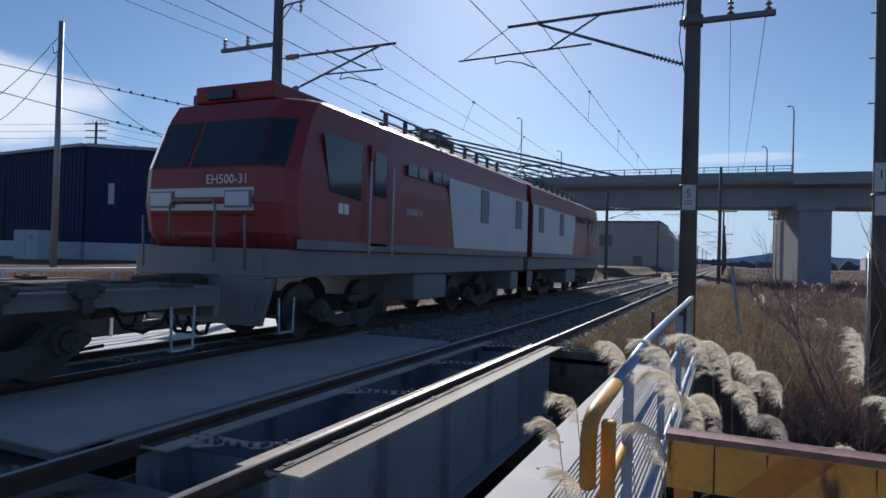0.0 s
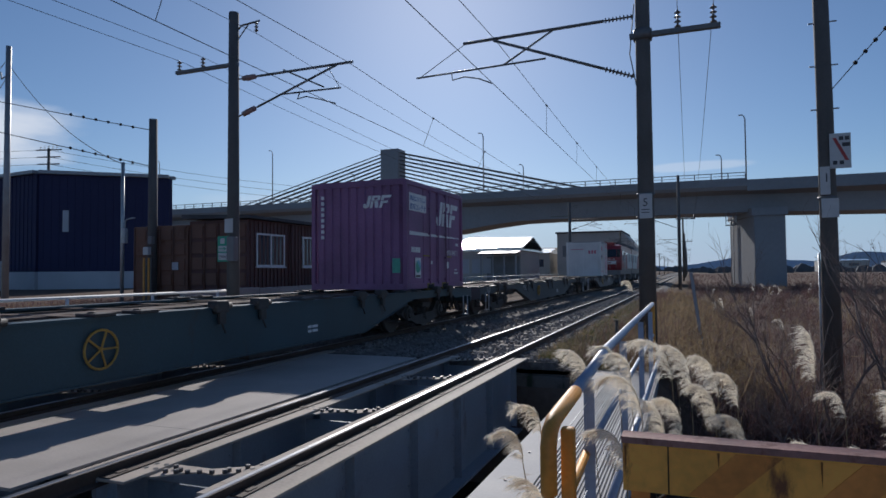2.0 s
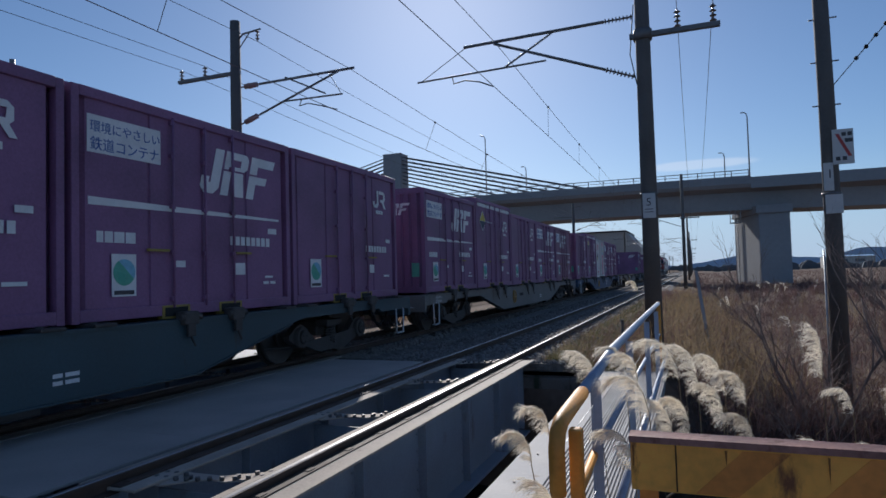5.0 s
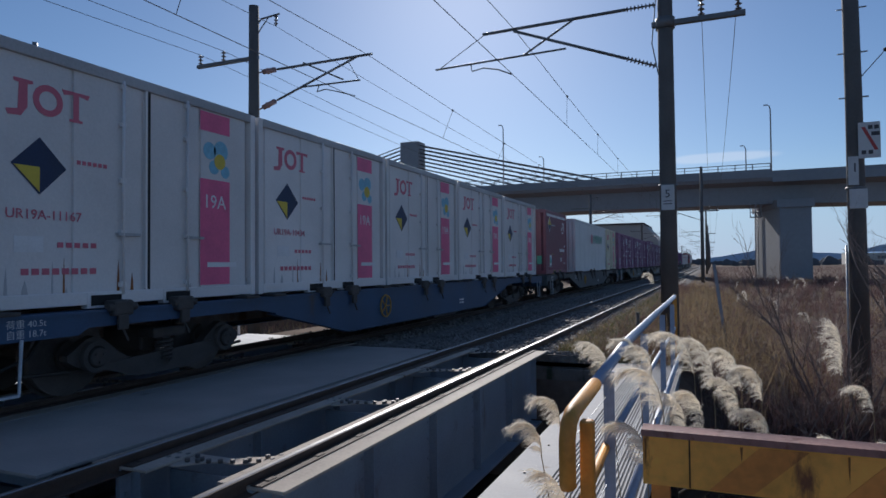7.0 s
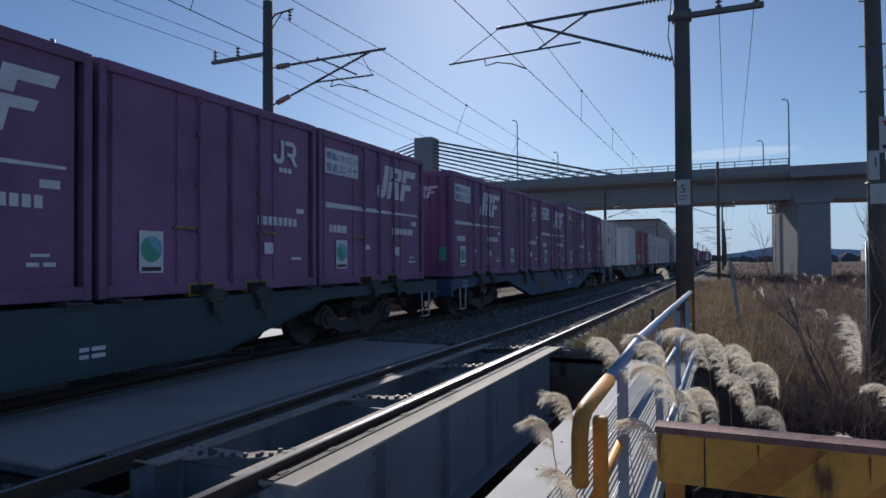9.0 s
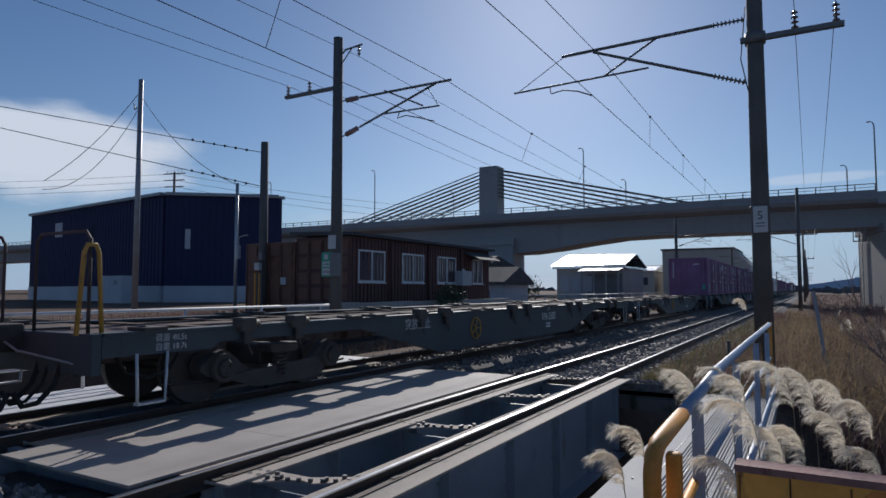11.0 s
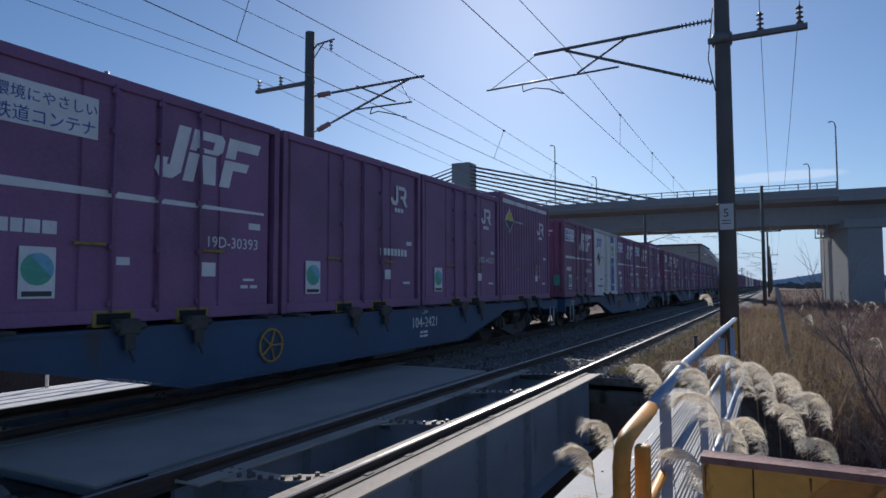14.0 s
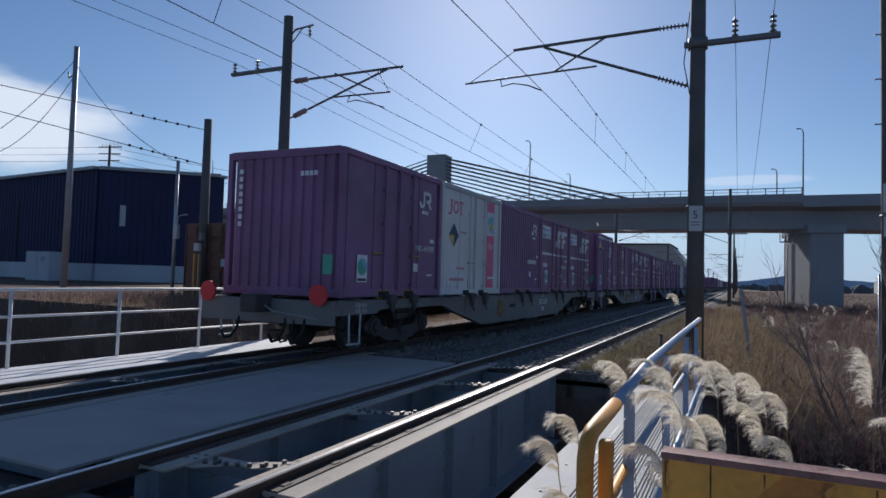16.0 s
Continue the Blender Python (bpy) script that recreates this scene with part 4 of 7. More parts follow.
    # street lamps on the deck
    for x, h in ((-61.5, 22.0), (-52, 19.0), (-24.5, 21.8), (-21.2, 18.6), (8.1, 18.0), (10.45, 21.1), (-86, 22), (-95, 19)):
        l = part("lamp_post", tube(B(), [(x, 0.5 if h > 20 else 11.5, 12.7), (x, 0.5 if h > 20 else 11.5, h - 0.6), (x - 0.12, 0.5 if h > 20 else 11.5, h - 0.15), (x - 0.35, 0.5 if h > 20 else 11.5, h)], 0.09, 8, 0.05), M["polesteel"], o, "slim curved lamp post")
        part("lamp_head", box(B(), x - 0.75, x - 0.3, 0.4 if h > 20 else 11.4, 0.65 if h > 20 else 11.65, h - 0.06, h + 0.05, 0.02), M["polesteel"], l)


overpass()


# ---- yard: warehouse, site office, sheds ----
def wall_quad(bm, a, b, z0, z1, t=0.25):
    """An upright wall of thickness t from a to b on plan."""
    a, b = Vector((*a, 0)), Vector((*b, 0))
    n = (b - a).normalized().cross(Vector((0, 0, 1))) * t
    v = [bm.verts.new((p.x, p.y, z)) for z in (z0, z1) for p in (a, b, b - n, a - n)]
    for q in ((3, 2, 1, 0), (4, 5, 6, 7), (0, 1, 5, 4), (1, 2, 6, 5), (2, 3, 7, 6), (3, 0, 4, 7)):
        bm.faces.new([v[i] for i in q])


def warehouse():
    w = root("warehouse", "dark navy ribbed-metal warehouse on a pale concrete base", "warehouse")
    C, R, L = Vector((-35.9, 30.3)), Vector((-30.0, 35.3)), Vector((-57.6, 32.8))
    K = L + R - C
    g, zt = 0.3, 7.95
    corners = [C, R, K, L]
    for i in range(4):
        a, b = corners[i], corners[(i + 1) % 4]
        bm = B()
        wall_quad(bm, b, a, 1.6, zt)
        d = (b - a).normalized()
        n = Vector((d.y, -d.x))
        steps = int((b - a).length / 0.45)
        wall = part("wall", bm, M["navy"], w)
        rib = box(B(), -0.035, 0.035, -0.285, -0.251, 1.62, zt)
        turn = math.degrees(math.atan2(d.y, d.x))
        for k in range(steps):  # cladding ribs
            p = a + d * (0.225 + 0.45 * k)
            if k == 0:
                ribme = part("cladding_rib", rib, M["navy"], wall, at=pose(p.x, p.y, 0, 0, 0, turn)).data
            else:
                part("cladding_rib", ribme, None, wall, at=pose(p.x, p.y, 0, 0, 0, turn))
        bm = B()
        wall_quad(bm, b + n * 0.06, a + n * 0.06, g - 0.6, 1.6)
        part("base_wall", bm, M["dado"], w, "pale concrete base course")
        bm = B()
        wall_quad(bm, b + n * 0.12, a + n * 0.12, zt, zt + 0.22, 0.4)
        part("roof_trim", bm, M["polesteel"], w, "grey metal roof trim")
    bm = B()
    v = [bm.verts.new((p.x, p.y, z)) for z in (zt, zt + 0.15) for p in corners]
    for q in ((3, 2, 1, 0), (4, 5, 6, 7), (0, 1, 5, 4), (1, 2, 6, 5), (2, 3, 7, 6), (3, 0, 4, 7)):
        bm.faces.new([v[i] for i in q])
    part("roof", bm, M["navy"], w)

    def on_wall(name, a, b, u, wd, z0, z1, material, label=""):
        d = (b - a).normalized()
        p = a + d * u
        n = Vector((d.y, -d.x))
        bm = B()
        wall_quad(bm, p + d * wd + n * 0.08, p + n * 0.08, z0, z1, 0.22)
        return part(name, bm, material, w, label)

    on_wall("window", C, R, 1.35, 0.35, 4.2, 5.6, M["dado"], "narrow pale window")
    on_wall("downpipe", L, C, 11.5, 0.22, 0.4, 6.3, M["black"], "dark downpipe")
    on_wall("louvre", L, C, 5.0, 1.3, 5.8, 7.0, M["dado"], "pale louvre panel")
    box_t = root("utility_cabinet", "pale grey utility cabinet beside the warehouse", "cabinet", (-36.2, 27.2, 0.35))
    part("body", box(B(), -1.3, 1.0, -0.6, 0.6, 0.0, 1.9, 0.03), M["dado"], box_t)
    part("door", box(B(), -1.2, -0.2, -0.62, -0.602, 0.1, 1.8, 0.01), M["dado"], box_t)
    part("door", box(B(), -0.1, 0.9, -0.62, -0.602, 0.1, 1.8, 0.01), M["dado"], box_t)
    part("vent", box(B(), 0.2, 0.6, -0.63, -0.622, 1.3, 1.6), M["polesteel"], box_t)


warehouse()


def door_panels(parent, x0, x1, y, z0, z1, cols):
    """Framed door panels with lock rods on a wall that looks to -y."""
    w = (x1 - x0) / cols
    for i in range(cols):
        for j in range(5):
            part("panel", box(B(), x0 + w * i + 0.06, x0 + w * (i + 1) - 0.06, y - 0.035, y, z0 + (z1 - z0) * j / 5 + 0.06, z0 + (z1 - z0) * (j + 1) / 5 - 0.06, 0.012), M["cont_br"], parent)
        part("lock_rod", tube(B(), [(x0 + w * i + 0.03, y - 0.05, z0), (x0 + w * i + 0.03, y - 0.05, z1)], 0.025, 8), M["cont_br"], parent)
    for z in (z0, z1 - 0.08):
        part("frame_bar", box(B(), x0, x1, y - 0.04, y - 0.013, z, z + 0.08), M["cont_br"], parent)


def sash_window(parent, x, y, z, w, h):
    """A two-leaf white aluminium sliding window on a wall that looks to +x."""
    win = part("window", box(B(), x - 0.02, x + 0.03, y, y + w, z, z + 0.06), M["whitepaint"], parent, "white-framed two-leaf sliding window")
    bm = B()
    box(bm, x - 0.02, x + 0.03, y, y + w, z + h - 0.06, z + h)
    for yy in (y, y + w - 0.06, y + w / 2 - 0.03):
        box(bm, x - 0.018, x + 0.028, yy, yy + 0.06, z + 0.061, z + h - 0.061)
    part("frame", bm, M["whitepaint"], win)
    for k in range(2):
        part("pane", box(B(), x - 0.015, x - 0.005, y + 0.061 + k * (w / 2 - 0.03), y + w / 2 - 0.031 + k * (w / 2 - 0.03), z + 0.061, z + h - 0.061), M["glassd"], win)
    part("sill", box(B(), x, x + 0.07, y - 0.03, y + w + 0.03, z - 0.04, z - 0.001), M["whitepaint"], win)


def site_office():
    X, G = -9.25, 0.40
    o = root("site_office", "long brown prefabricated site office with white windows", "site office")
    part("wall", box(B(), X - 2.3, X - 0.03, 17.2, 27.3, G, 3.05), M["brick"], o)
    strip = part("siding_strip", box(B(), -0.029, 0, 0, 0.09, G + 0.05, 3.0), M["brick"], o, at=(X, 17.3, 0))
    for k in range(1, 50):  # siding ribs
        part("siding_strip", strip.data, None, o, at=(X, 17.3 + 0.2 * k, 0))
    door_panels(o, X - 2.25, X - 0.05, 17.2, G + 0.05, 2.95, 4)
    part("roof", prism(B(), [(X - 2.45, 3.12), (X + 0.18, 3.06), (X + 0.18, 3.16), (X - 2.45, 3.26)], "y", 17.0, 27.5), M["loco_roof"], o, "thin dark corrugated roof")
    for y in (17.55, 20.1, 22.6, 25.6):
        sash_window(o, X + 0.001, y, 1.58, 1.5 if y < 25 else 0.95, 1.06)
    part("awning", prism(B(), [(X, 2.85), (X + 0.75, 2.55), (X + 0.75, 2.6), (X, 2.95)], "y", 24.9, 26.9), M["loco_roof"], o, "small dark awning over the entrance")
    for y in (19.4, 21.9, 24.5):
        part("downpipe", tube(B(), [(X + 0.05, y, 3.0), (X + 0.07, y, G)], 0.04, 8), M["brick"], o)
    part("air_unit", box(B(), X + 0.05, X + 0.4, 24.0, 24.8, 1.5, 2.1, 0.03), M["dado"], o)
    part("notice", box(B(), X + 0.005, X + 0.02, 24.6, 24.9, 1.9, 2.2), M["signwhite"], o)
    low = root("concrete_wall", "low grey block wall in front of the site office", "wall", kind="structure")
    for k in range(14):
        part("block", box(B(), -8.55, -8.4, 13.6 + 1.0 * k, 14.59 + 1.0 * k, 0.2, 0.94 + 0.01 * (k % 3), 0.01), M["concrete"], low)


site_office()


def storage_container():
    """Old brown shipping container whose doors face along the rails."""
    c = root("storage_container", "old brown storage container with framed doors beside the office", "storage container")
    part("body", box(B(), -13.9, -11.62, 17.2, 23.2, 0.40, 2.95, 0.02), M["cont_br"], c)
    door_panels(c, -13.85, -11.67, 17.2, 0.45, 2.9, 4)
    part("plate", box(B(), -12.2, -11.95, 17.12, 17.14, 1.5, 1.75), M["dado"], c)


storage_container()


def shed(x0, x1, y0, y1, g, zt, wall, roof, label, category="building", rise=1.2):
    s = root("building", label, category)
    part("wall", box(B(), x0, x1, y0, y1, g, zt), M[wall], s)
    xm = (x0 + x1) / 2
    part("roof", prism(B(), [(y0 - 0.4, zt - 0.05), (y0 - 0.4, zt + 0.12), ((y0 + y1) / 2, zt + rise), (y1 + 0.4, zt + 0.12), (y1 + 0.4, zt - 0.05)], "x", x0 - 0.3, x1 + 0.3), M[roof], s)
    return s


s = shed(-17.6, -11.3, 59.5, 67.5, -0.3, 3.35, "beigewall", "roofshine", "low pale building with a glaring metal roof", rise=0.15)
part("roof_slope", prism(B(), [(59.0, 3.52), (63.5, 4.70), (68.0, 3.52), (68.0, 3.60), (63.5, 4.78), (59.0, 3.60)], "x", -17.9, -11.0), M["roofshine"], s, "sheet-metal roof that glares in the sun")
rib = None
for k in range(17):
    rib = part("roof_rib", rib or prism(B(), [(59.0, 3.601), (63.5, 4.781), (63.5, 4.81), (59.0, 3.63)], "x", -0.03, 0.03), M["roofshine"], s, at=(-17.8 + 0.41 * k, 0, 0)).data
for k in range(3):
    part("opening", box(B(), -17.2 + 1.1 * k, -16.4 + 1.1 * k, 59.45, 59.55, 1.2, 2.6), M["dado"], s)
# flat grey panel imitates the shade inside a bay; the wall is closed
part("open_bay", box(B(), -14.6, -11.4, 59.46, 59.54, 0.3, 2.8), M["loco_grey"], s, "grey panel painted as the shade of an open bay")
part("canopy", prism(B(), [(56.6, 2.95), (59.4, 3.36), (59.4, 3.42), (56.6, 3.02)], "x", -14.6, -11.0), M["loco_grey"], s)
for k in range(4):
    part("canopy_post", box(B(), -14.4 + 1.08 * k, -14.28 + 1.08 * k, 56.8, 56.92, -0.3, 2.97), M["polesteel"], s)
s = root("building", "plain beige box-shaped building with a small window", "building")
part("wall", prism(B(), [(-21.4, -0.6), (-6.0, -0.6), (-6.0, 5.8), (-8.7, 8.9), (-21.4, 8.9)], "y", 130, 148), M["beigewall"], s)
part("roof_edge", box(B(), -21.7, -8.6, 129.7, 148.3, 8.9, 9.2), M["loco_roof"], s)
part("window", box(B(), -20.3, -17.5, 129.9, 130.07, 4.2, 6.4), M["loco_grey"], s)
part("door", box(B(), -13.5, -11.8, 129.9, 130.07, -0.6, 2.4), M["loco_grey"], s)
for i, (x0, x1, y0, y1, zt, wl_, rf) in enumerate(((-17.5, -13, 37, 41, 1.7, "dado", "loco_roof"), (-34, -27, 62, 70, 4.0, "beigewall", "loco_roof"), (-47, -38, 60, 68, 3.6, "dado", "loco_roof"), (-29, -23, 130, 140, 5, "beigewall", "roofshine"), (-32, -22, 150, 165, 6, "beigewall", "loco_roof"), (-14, -10, 170, 180, 4.5, "dado", "loco_roof"), (40, 60, 600, 615, 7, "dado", "loco_roof"), (90, 120, 520, 540, 7, "beigewall", "roofshine"), (140, 165, 560, 575, 6, "dado", "loco_roof"))):
    s = shed(x0, x1, y0, y1, -0.6, zt, wl_, rf, "small distant pale house with a dark roof", "house", 1.1)
    part("window", box(B(), x0 + 0.25 * (x1 - x0), x0 + 0.45 * (x1 - x0), y0 - 0.05, y0 + 0.05, zt * 0.45, zt * 0.75), M["glassd"], s)
    part("window", box(B(), x0 + 0.6 * (x1 - x0), x0 + 0.8 * (x1 - x0), y0 - 0.05, y0 + 0.05, zt * 0.45, zt * 0.75), M["glassd"], s)

# roadside rail and cables drums of the yard beyond the far track
y_rail = root("yard_fence", "low grey steel fence along the yard edge", "fence")
for z in (0.75, 1.05):
    part("rail", tube(B(), [(-8.2, 28.5, z), (-8.2, 62, z)], 0.03, 6), M["galv"], y_rail)
for k in range(12):
    part("post", tube(B(), [(-8.2, 28.5 + 3 * k, 0.2), (-8.2, 28.5 + 3 * k, 1.05)], 0.035, 6), M["galv"], y_rail)

# far hills on the horizon, with the haze painted into their colour
bm = B()
rnd = random.Random(3)
prev = None
for i in range(81):
    x = -300 + 60 * i
    h = 24 + 72 * math.exp(-((x - 330) / 190) ** 2) + 60 * math.exp(-((x - 900) / 260) ** 2) + 85 * math.exp(-((x - 2100) / 500) ** 2) + 16 * noise.noise((x * 0.006, 0.3, 0)) + 7 * noise.noise((x * 0.02, 1.3, 0))
    a, b = bm.verts.new((x, 4000, -40)), bm.verts.new((x, 4050, max(8, h)))
    c = bm.verts.new((x, 4350, -40))
    if prev:
        bm.faces.new((prev[0], a, b, prev[1]))
        bm.faces.new((prev[1], b, c, prev[2]))
    prev = (a, b, c)
tagged(part("backdrop", bm, M["ridge"]), "low hills on the horizon, painted pale blue for haze", "hills", kind="structure")
bm = B()
rnd = random.Random(5)
for i in range(420):
    x, y = rnd.uniform(-260, 700), rnd.uniform(420, 760)
    r = rnd.uniform(1.2, 3.2)
    q = [(x - r * 1.6, -1), (x - r * 1.2, r * 0.9), (x - r * 0.4, r * rnd.uniform(1.1, 1.8)), (x + r * 0.5, r * rnd.uniform(0.8, 1.6)), (x + r * 1.3, r * 0.7), (x + r * 1.6, -1)]
    prism(bm, q, "y", y, y + r)
tagged(part("far_hedges", bm, M["farwood"]), "dark uneven line of far hedges and trees", "hedges", kind="stuff")


# ---- the train: containers ----
MOVING = []  # things of the train, each with its place along it and its height
CL, CW, CH = 3.715, 1.215, 2.47


def shell(kind, body, L, corr_side, corr_end, H):
    """One folded skin: the plan runs in and out along each wall, ribbed where the type is."""
    h, w = L / 2, CW

    def run(length, n, deep, shallow, share):
        """Offsets along one wall, from its start to its end."""
        pts, step = [], (length - 0.3) / n
        for k in range(n):
            s0 = 0.15 + step * k
            m = step * (1 - share) / 2
            pts += [(s0 + m * 0.6, deep), (s0 + m, shallow), (s0 + step - m, shallow), (s0 + step - m * 0.6, deep)]
        return pts

    side = run(L, int(L / 0.20), 0.05, 0.012, 0.55) if corr_side else run(L, 4 if L < 5 else 8, 0.05, 0.030, 0.94)
    end = run(2 * w, 10, 0.05, 0.018, 0.55) if corr_end else run(2 * w, 4, 0.05, 0.03, 0.94)
    plan = [(w - d, -h + s) for s, d in side] + [(w - s, h - d) for s, d in end] + [(-w + d, h - s) for s, d in side] + [(-w + s, -h + d) for s, d in end]
    return prism(B(), plan, "z", 0.10, H - 0.062)


def rods(parent, L, material, y_list, H=CH):
    for y in y_list:
        bm = B()
        tube(bm, [(CW + 0.008, y, 0.12), (CW + 0.008, y, H - 0.08)], 0.016, 6)
        for z in (0.2, 0.75, 1.3, 1.9, 2.3):
            box(bm, CW - 0.03, CW + 0.016, y - 0.035, y + 0.035, z, z + 0.05)
        part("lock_rod", bm, material, parent)


def logo_italic(parent, y, z, s, material, end=None):
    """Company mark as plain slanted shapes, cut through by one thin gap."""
    shapes = (
        ((0.0, 0.24), (0.0, 0.09), (0.09, 0.0), (0.27, 0.0), (0.37, 0.09), (0.37, 0.66), (0.19, 0.66), (0.19, 0.16), (0.15, 0.16), (0.15, 0.24)),
        ((0.42, 0.0), (0.58, 0.0), (0.58, 0.36), (0.42, 0.36)), ((0.62, 0.36), (0.74, 0.0), (0.93, 0.0), (0.84, 0.36)),
        ((0.42, 0.39), (0.58, 0.39), (0.58, 0.66), (0.42, 0.66)), ((0.581, 0.55), (0.93, 0.55), (0.93, 0.60), (0.86, 0.66), (0.581, 0.66)),
        ((0.77, 0.445), (0.93, 0.445), (0.93, 0.549), (0.77, 0.549)), ((0.581, 0.39), (0.86, 0.39), (0.93, 0.444), (0.581, 0.444)),
        ((0.99, 0.0), (1.16, 0.0), (1.16, 0.24), (1.40, 0.24), (1.42, 0.36), (0.99, 0.36)),
        ((0.99, 0.39), (1.16, 0.39), (1.16, 0.52), (1.54, 0.52), (1.56, 0.66), (0.99, 0.66)),
    )
    bm = B()
    for shape in shapes:
        pts = [(y + s * (u + 0.26 * v), z + s * v) for u, v in shape]
        if end is None:
            prism(bm, pts, "x", CW - 0.028, CW - 0.024)
        else:
            prism(bm, pts, "y", end, end + 0.006)
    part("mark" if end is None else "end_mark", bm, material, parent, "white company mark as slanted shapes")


def mark_round(parent, y, z, s, material):
    """Company mark as a hook and a block."""
    bm = B()
    x0, x1 = CW - 0.010, CW - 0.005
    prism(bm, [(y, z + 0.12 * s), (y, z + 0.22 * s), (y + 0.12 * s, z + 0.22 * s), (y + 0.14 * s, z + 0.13 * s), (y + 0.26 * s, z + 0.12 * s), (y + 0.30 * s, z + 0.2 * s), (y + 0.30 * s, z + 0.62 * s), (y + 0.42 * s, z + 0.62 * s), (y + 0.42 * s, z + 0.12 * s), (y + 0.32 * s, z), (y + 0.10 * s, z)], "x", x0, x1)
    prism(bm, [(y + 0.46 * s, z + 0.5 * s), (y + 0.46 * s, z + 0.62 * s), (y + 0.80 * s, z + 0.62 * s), (y + 0.92 * s, z + 0.52 * s), (y + 0.92 * s, z + 0.30 * s), (y + 0.84 * s, z + 0.22 * s), (y + 0.98 * s, z), (y + 0.84 * s, z), (y + 0.68 * s, z + 0.22 * s), (y + 0.56 * s, z + 0.22 * s), (y + 0.56 * s, z + 0.32 * s), (y + 0.78 * s, z + 0.32 * s), (y + 0.80 * s, z + 0.50 * s)], "x", x0, x1)
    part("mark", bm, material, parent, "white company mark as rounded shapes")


def bars(parent, spec, material, x0=None, name="text_bar"):
    """Unreadable small print: bars (y0, y1, z0, z1) on the side."""
    for y0, y1, z0, z1 in spec:
        a = (CW - 0.010) if x0 is None else x0
        part(name, box(B(), a, a + 0.004, y0, y1, z0, z1), material, parent)


def container(kind, body, label, L=CL, corr_side=False, corr_end=True, serial=None, sticker=True, triangle=False, blue=False, tall=0.0):
    H = CH + tall
    c = root("freight_container", label, "container", (FAR_X, 0, 0.95), "containers on the train")
    h = L / 2
    mb = M[body]
    part("body", shell(kind, mb, L, corr_side, corr_end, H), mb, c)
    for sx in (-1, 1):
        for sy in (-1, 1):
            x0, x1 = sorted((sx * CW, sx * (CW - 0.10)))
            y0, y1 = sorted((sy * h, sy * (h - 0.09)))
            part("corner_post", box(B(), x0, x1, y0, y1, 0.02, H, 0.008), mb, c)
    for sx in (-1, 1):
        x0, x1 = sorted((sx * (CW + 0.002), sx * (CW - 0.08)))
        part("top_rail", box(B(), x0, x1, -h + 0.09, h - 0.09, H - 0.11, H + 0.005, 0.012), mb if body != "cwhite" else M["croof"], c)
        part("bottom_rail", box(B(), x0, x1, -h + 0.09, h - 0.09, 0.03, 0.16, 0.01), mb, c)
    part("roof", box(B(), -CW + 0.08, CW - 0.08, -h + 0.002, h - 0.002, H - 0.06, H + 0.015), M["croof"] if body in ("cwhite", "cgrey", "ccream") else mb, c)
    for sy in (-1, 1):
        y0, y1 = sorted((sy * (h + 0.002), sy * (h - 0.08)))
        part("end_header", box(B(), -CW + 0.1, CW - 0.1, y0, y1, H - 0.12, H - 0.062), mb, c)
        part("end_sill", box(B(), -CW + 0.1, CW - 0.1, y0, y1, 0.03, 0.16), mb, c)
    for y in (-0.48, 0.48):  # fork pockets
        p = part("fork_pocket", box(B(), CW - 0.078, CW + 0.006, y - 0.22, y + 0.22, -0.005, 0.15), M["yellowpocket"] if body in ("purple", "plum", "maroon", "cgrey") else mb, c)
        # black block stands for the dark inside of the pocket, nothing is hollow
        part("pocket_mouth", box(B(), CW - 0.06, CW + 0.010, y - 0.18, y + 0.18, 0.02, 0.125), M["black"], p)
    white = body in ("cwhite", "ccream")
    if kind == "jrf":
        rods(c, L, mb, (-0.52, 0.02, 0.55), H)
        older = bool(serial) and serial.startswith("V")  # the older series wears its mark in the middle
        po = -0.14 if older else 0.0
        logo_italic(c, -0.84 if older else -0.06, 1.56, 0.92, M["inkwhite"])
        bm = B()
        prism(bm, [(-1.65, 1.25), (-1.65, 1.335), (1.60, 1.315), (1.60, 1.285)], "x", CW - 0.028, CW - 0.024)
        part("white_line", bm, M["inkwhite"], c)
        part("label_panel", box(B(), CW - 0.028, CW - 0.023, -1.66 + po, (-0.72 if older else -0.68) + po, 1.80, 2.20), M["inkwhite"], c, "white label panel with two lines of print")
        side_text("環境にやさしい", 0.135, M["inkblue"], c, CW - 0.0215, -1.63 + po, 2.03)
        side_text("鉄道コンテナ", 0.155, M["inkblue"], c, CW - 0.0215, -1.63 + po, 1.84)
        bars(c, [(-1.55 + po, -1.47 + po, 0.86, 0.98), (-1.45 + po, -1.35 + po, 0.86, 0.98), (-1.33 + po, -1.20 + po, 0.86, 0.98), (-1.18 + po, -1.05 + po, 0.86, 0.98)], M["inkwhite"], CW - 0.028)
        bars(c, [(1.34, 1.54, 1.09, 1.17), (0.62, 0.82, 0.50, 0.66), (1.22, 1.34, 0.36, 0.40), (1.38, 1.50, 0.36, 0.40), (1.26, 1.44, 0.45, 0.48), (-0.45, -0.3, 0.6, 0.68)], M["inkwhite"], CW - 0.028)
    elif kind == "jr":
        if not corr_side:
            rods(c, L, mb, (-0.52, 0.02, 0.55), H)
        mark_round(c, 0.85, 1.78, 0.55, M["inkwhite"])
        bars(c, [(0.97, 1.05, 1.66, 1.73), (1.07, 1.15, 1.66, 1.73), (1.17, 1.25, 1.66, 1.73), (1.36, 1.54, 1.10, 1.17), (0.66, 0.84, 0.50, 0.66), (1.24, 1.48, 0.42, 0.46)], M["inkwhite"])
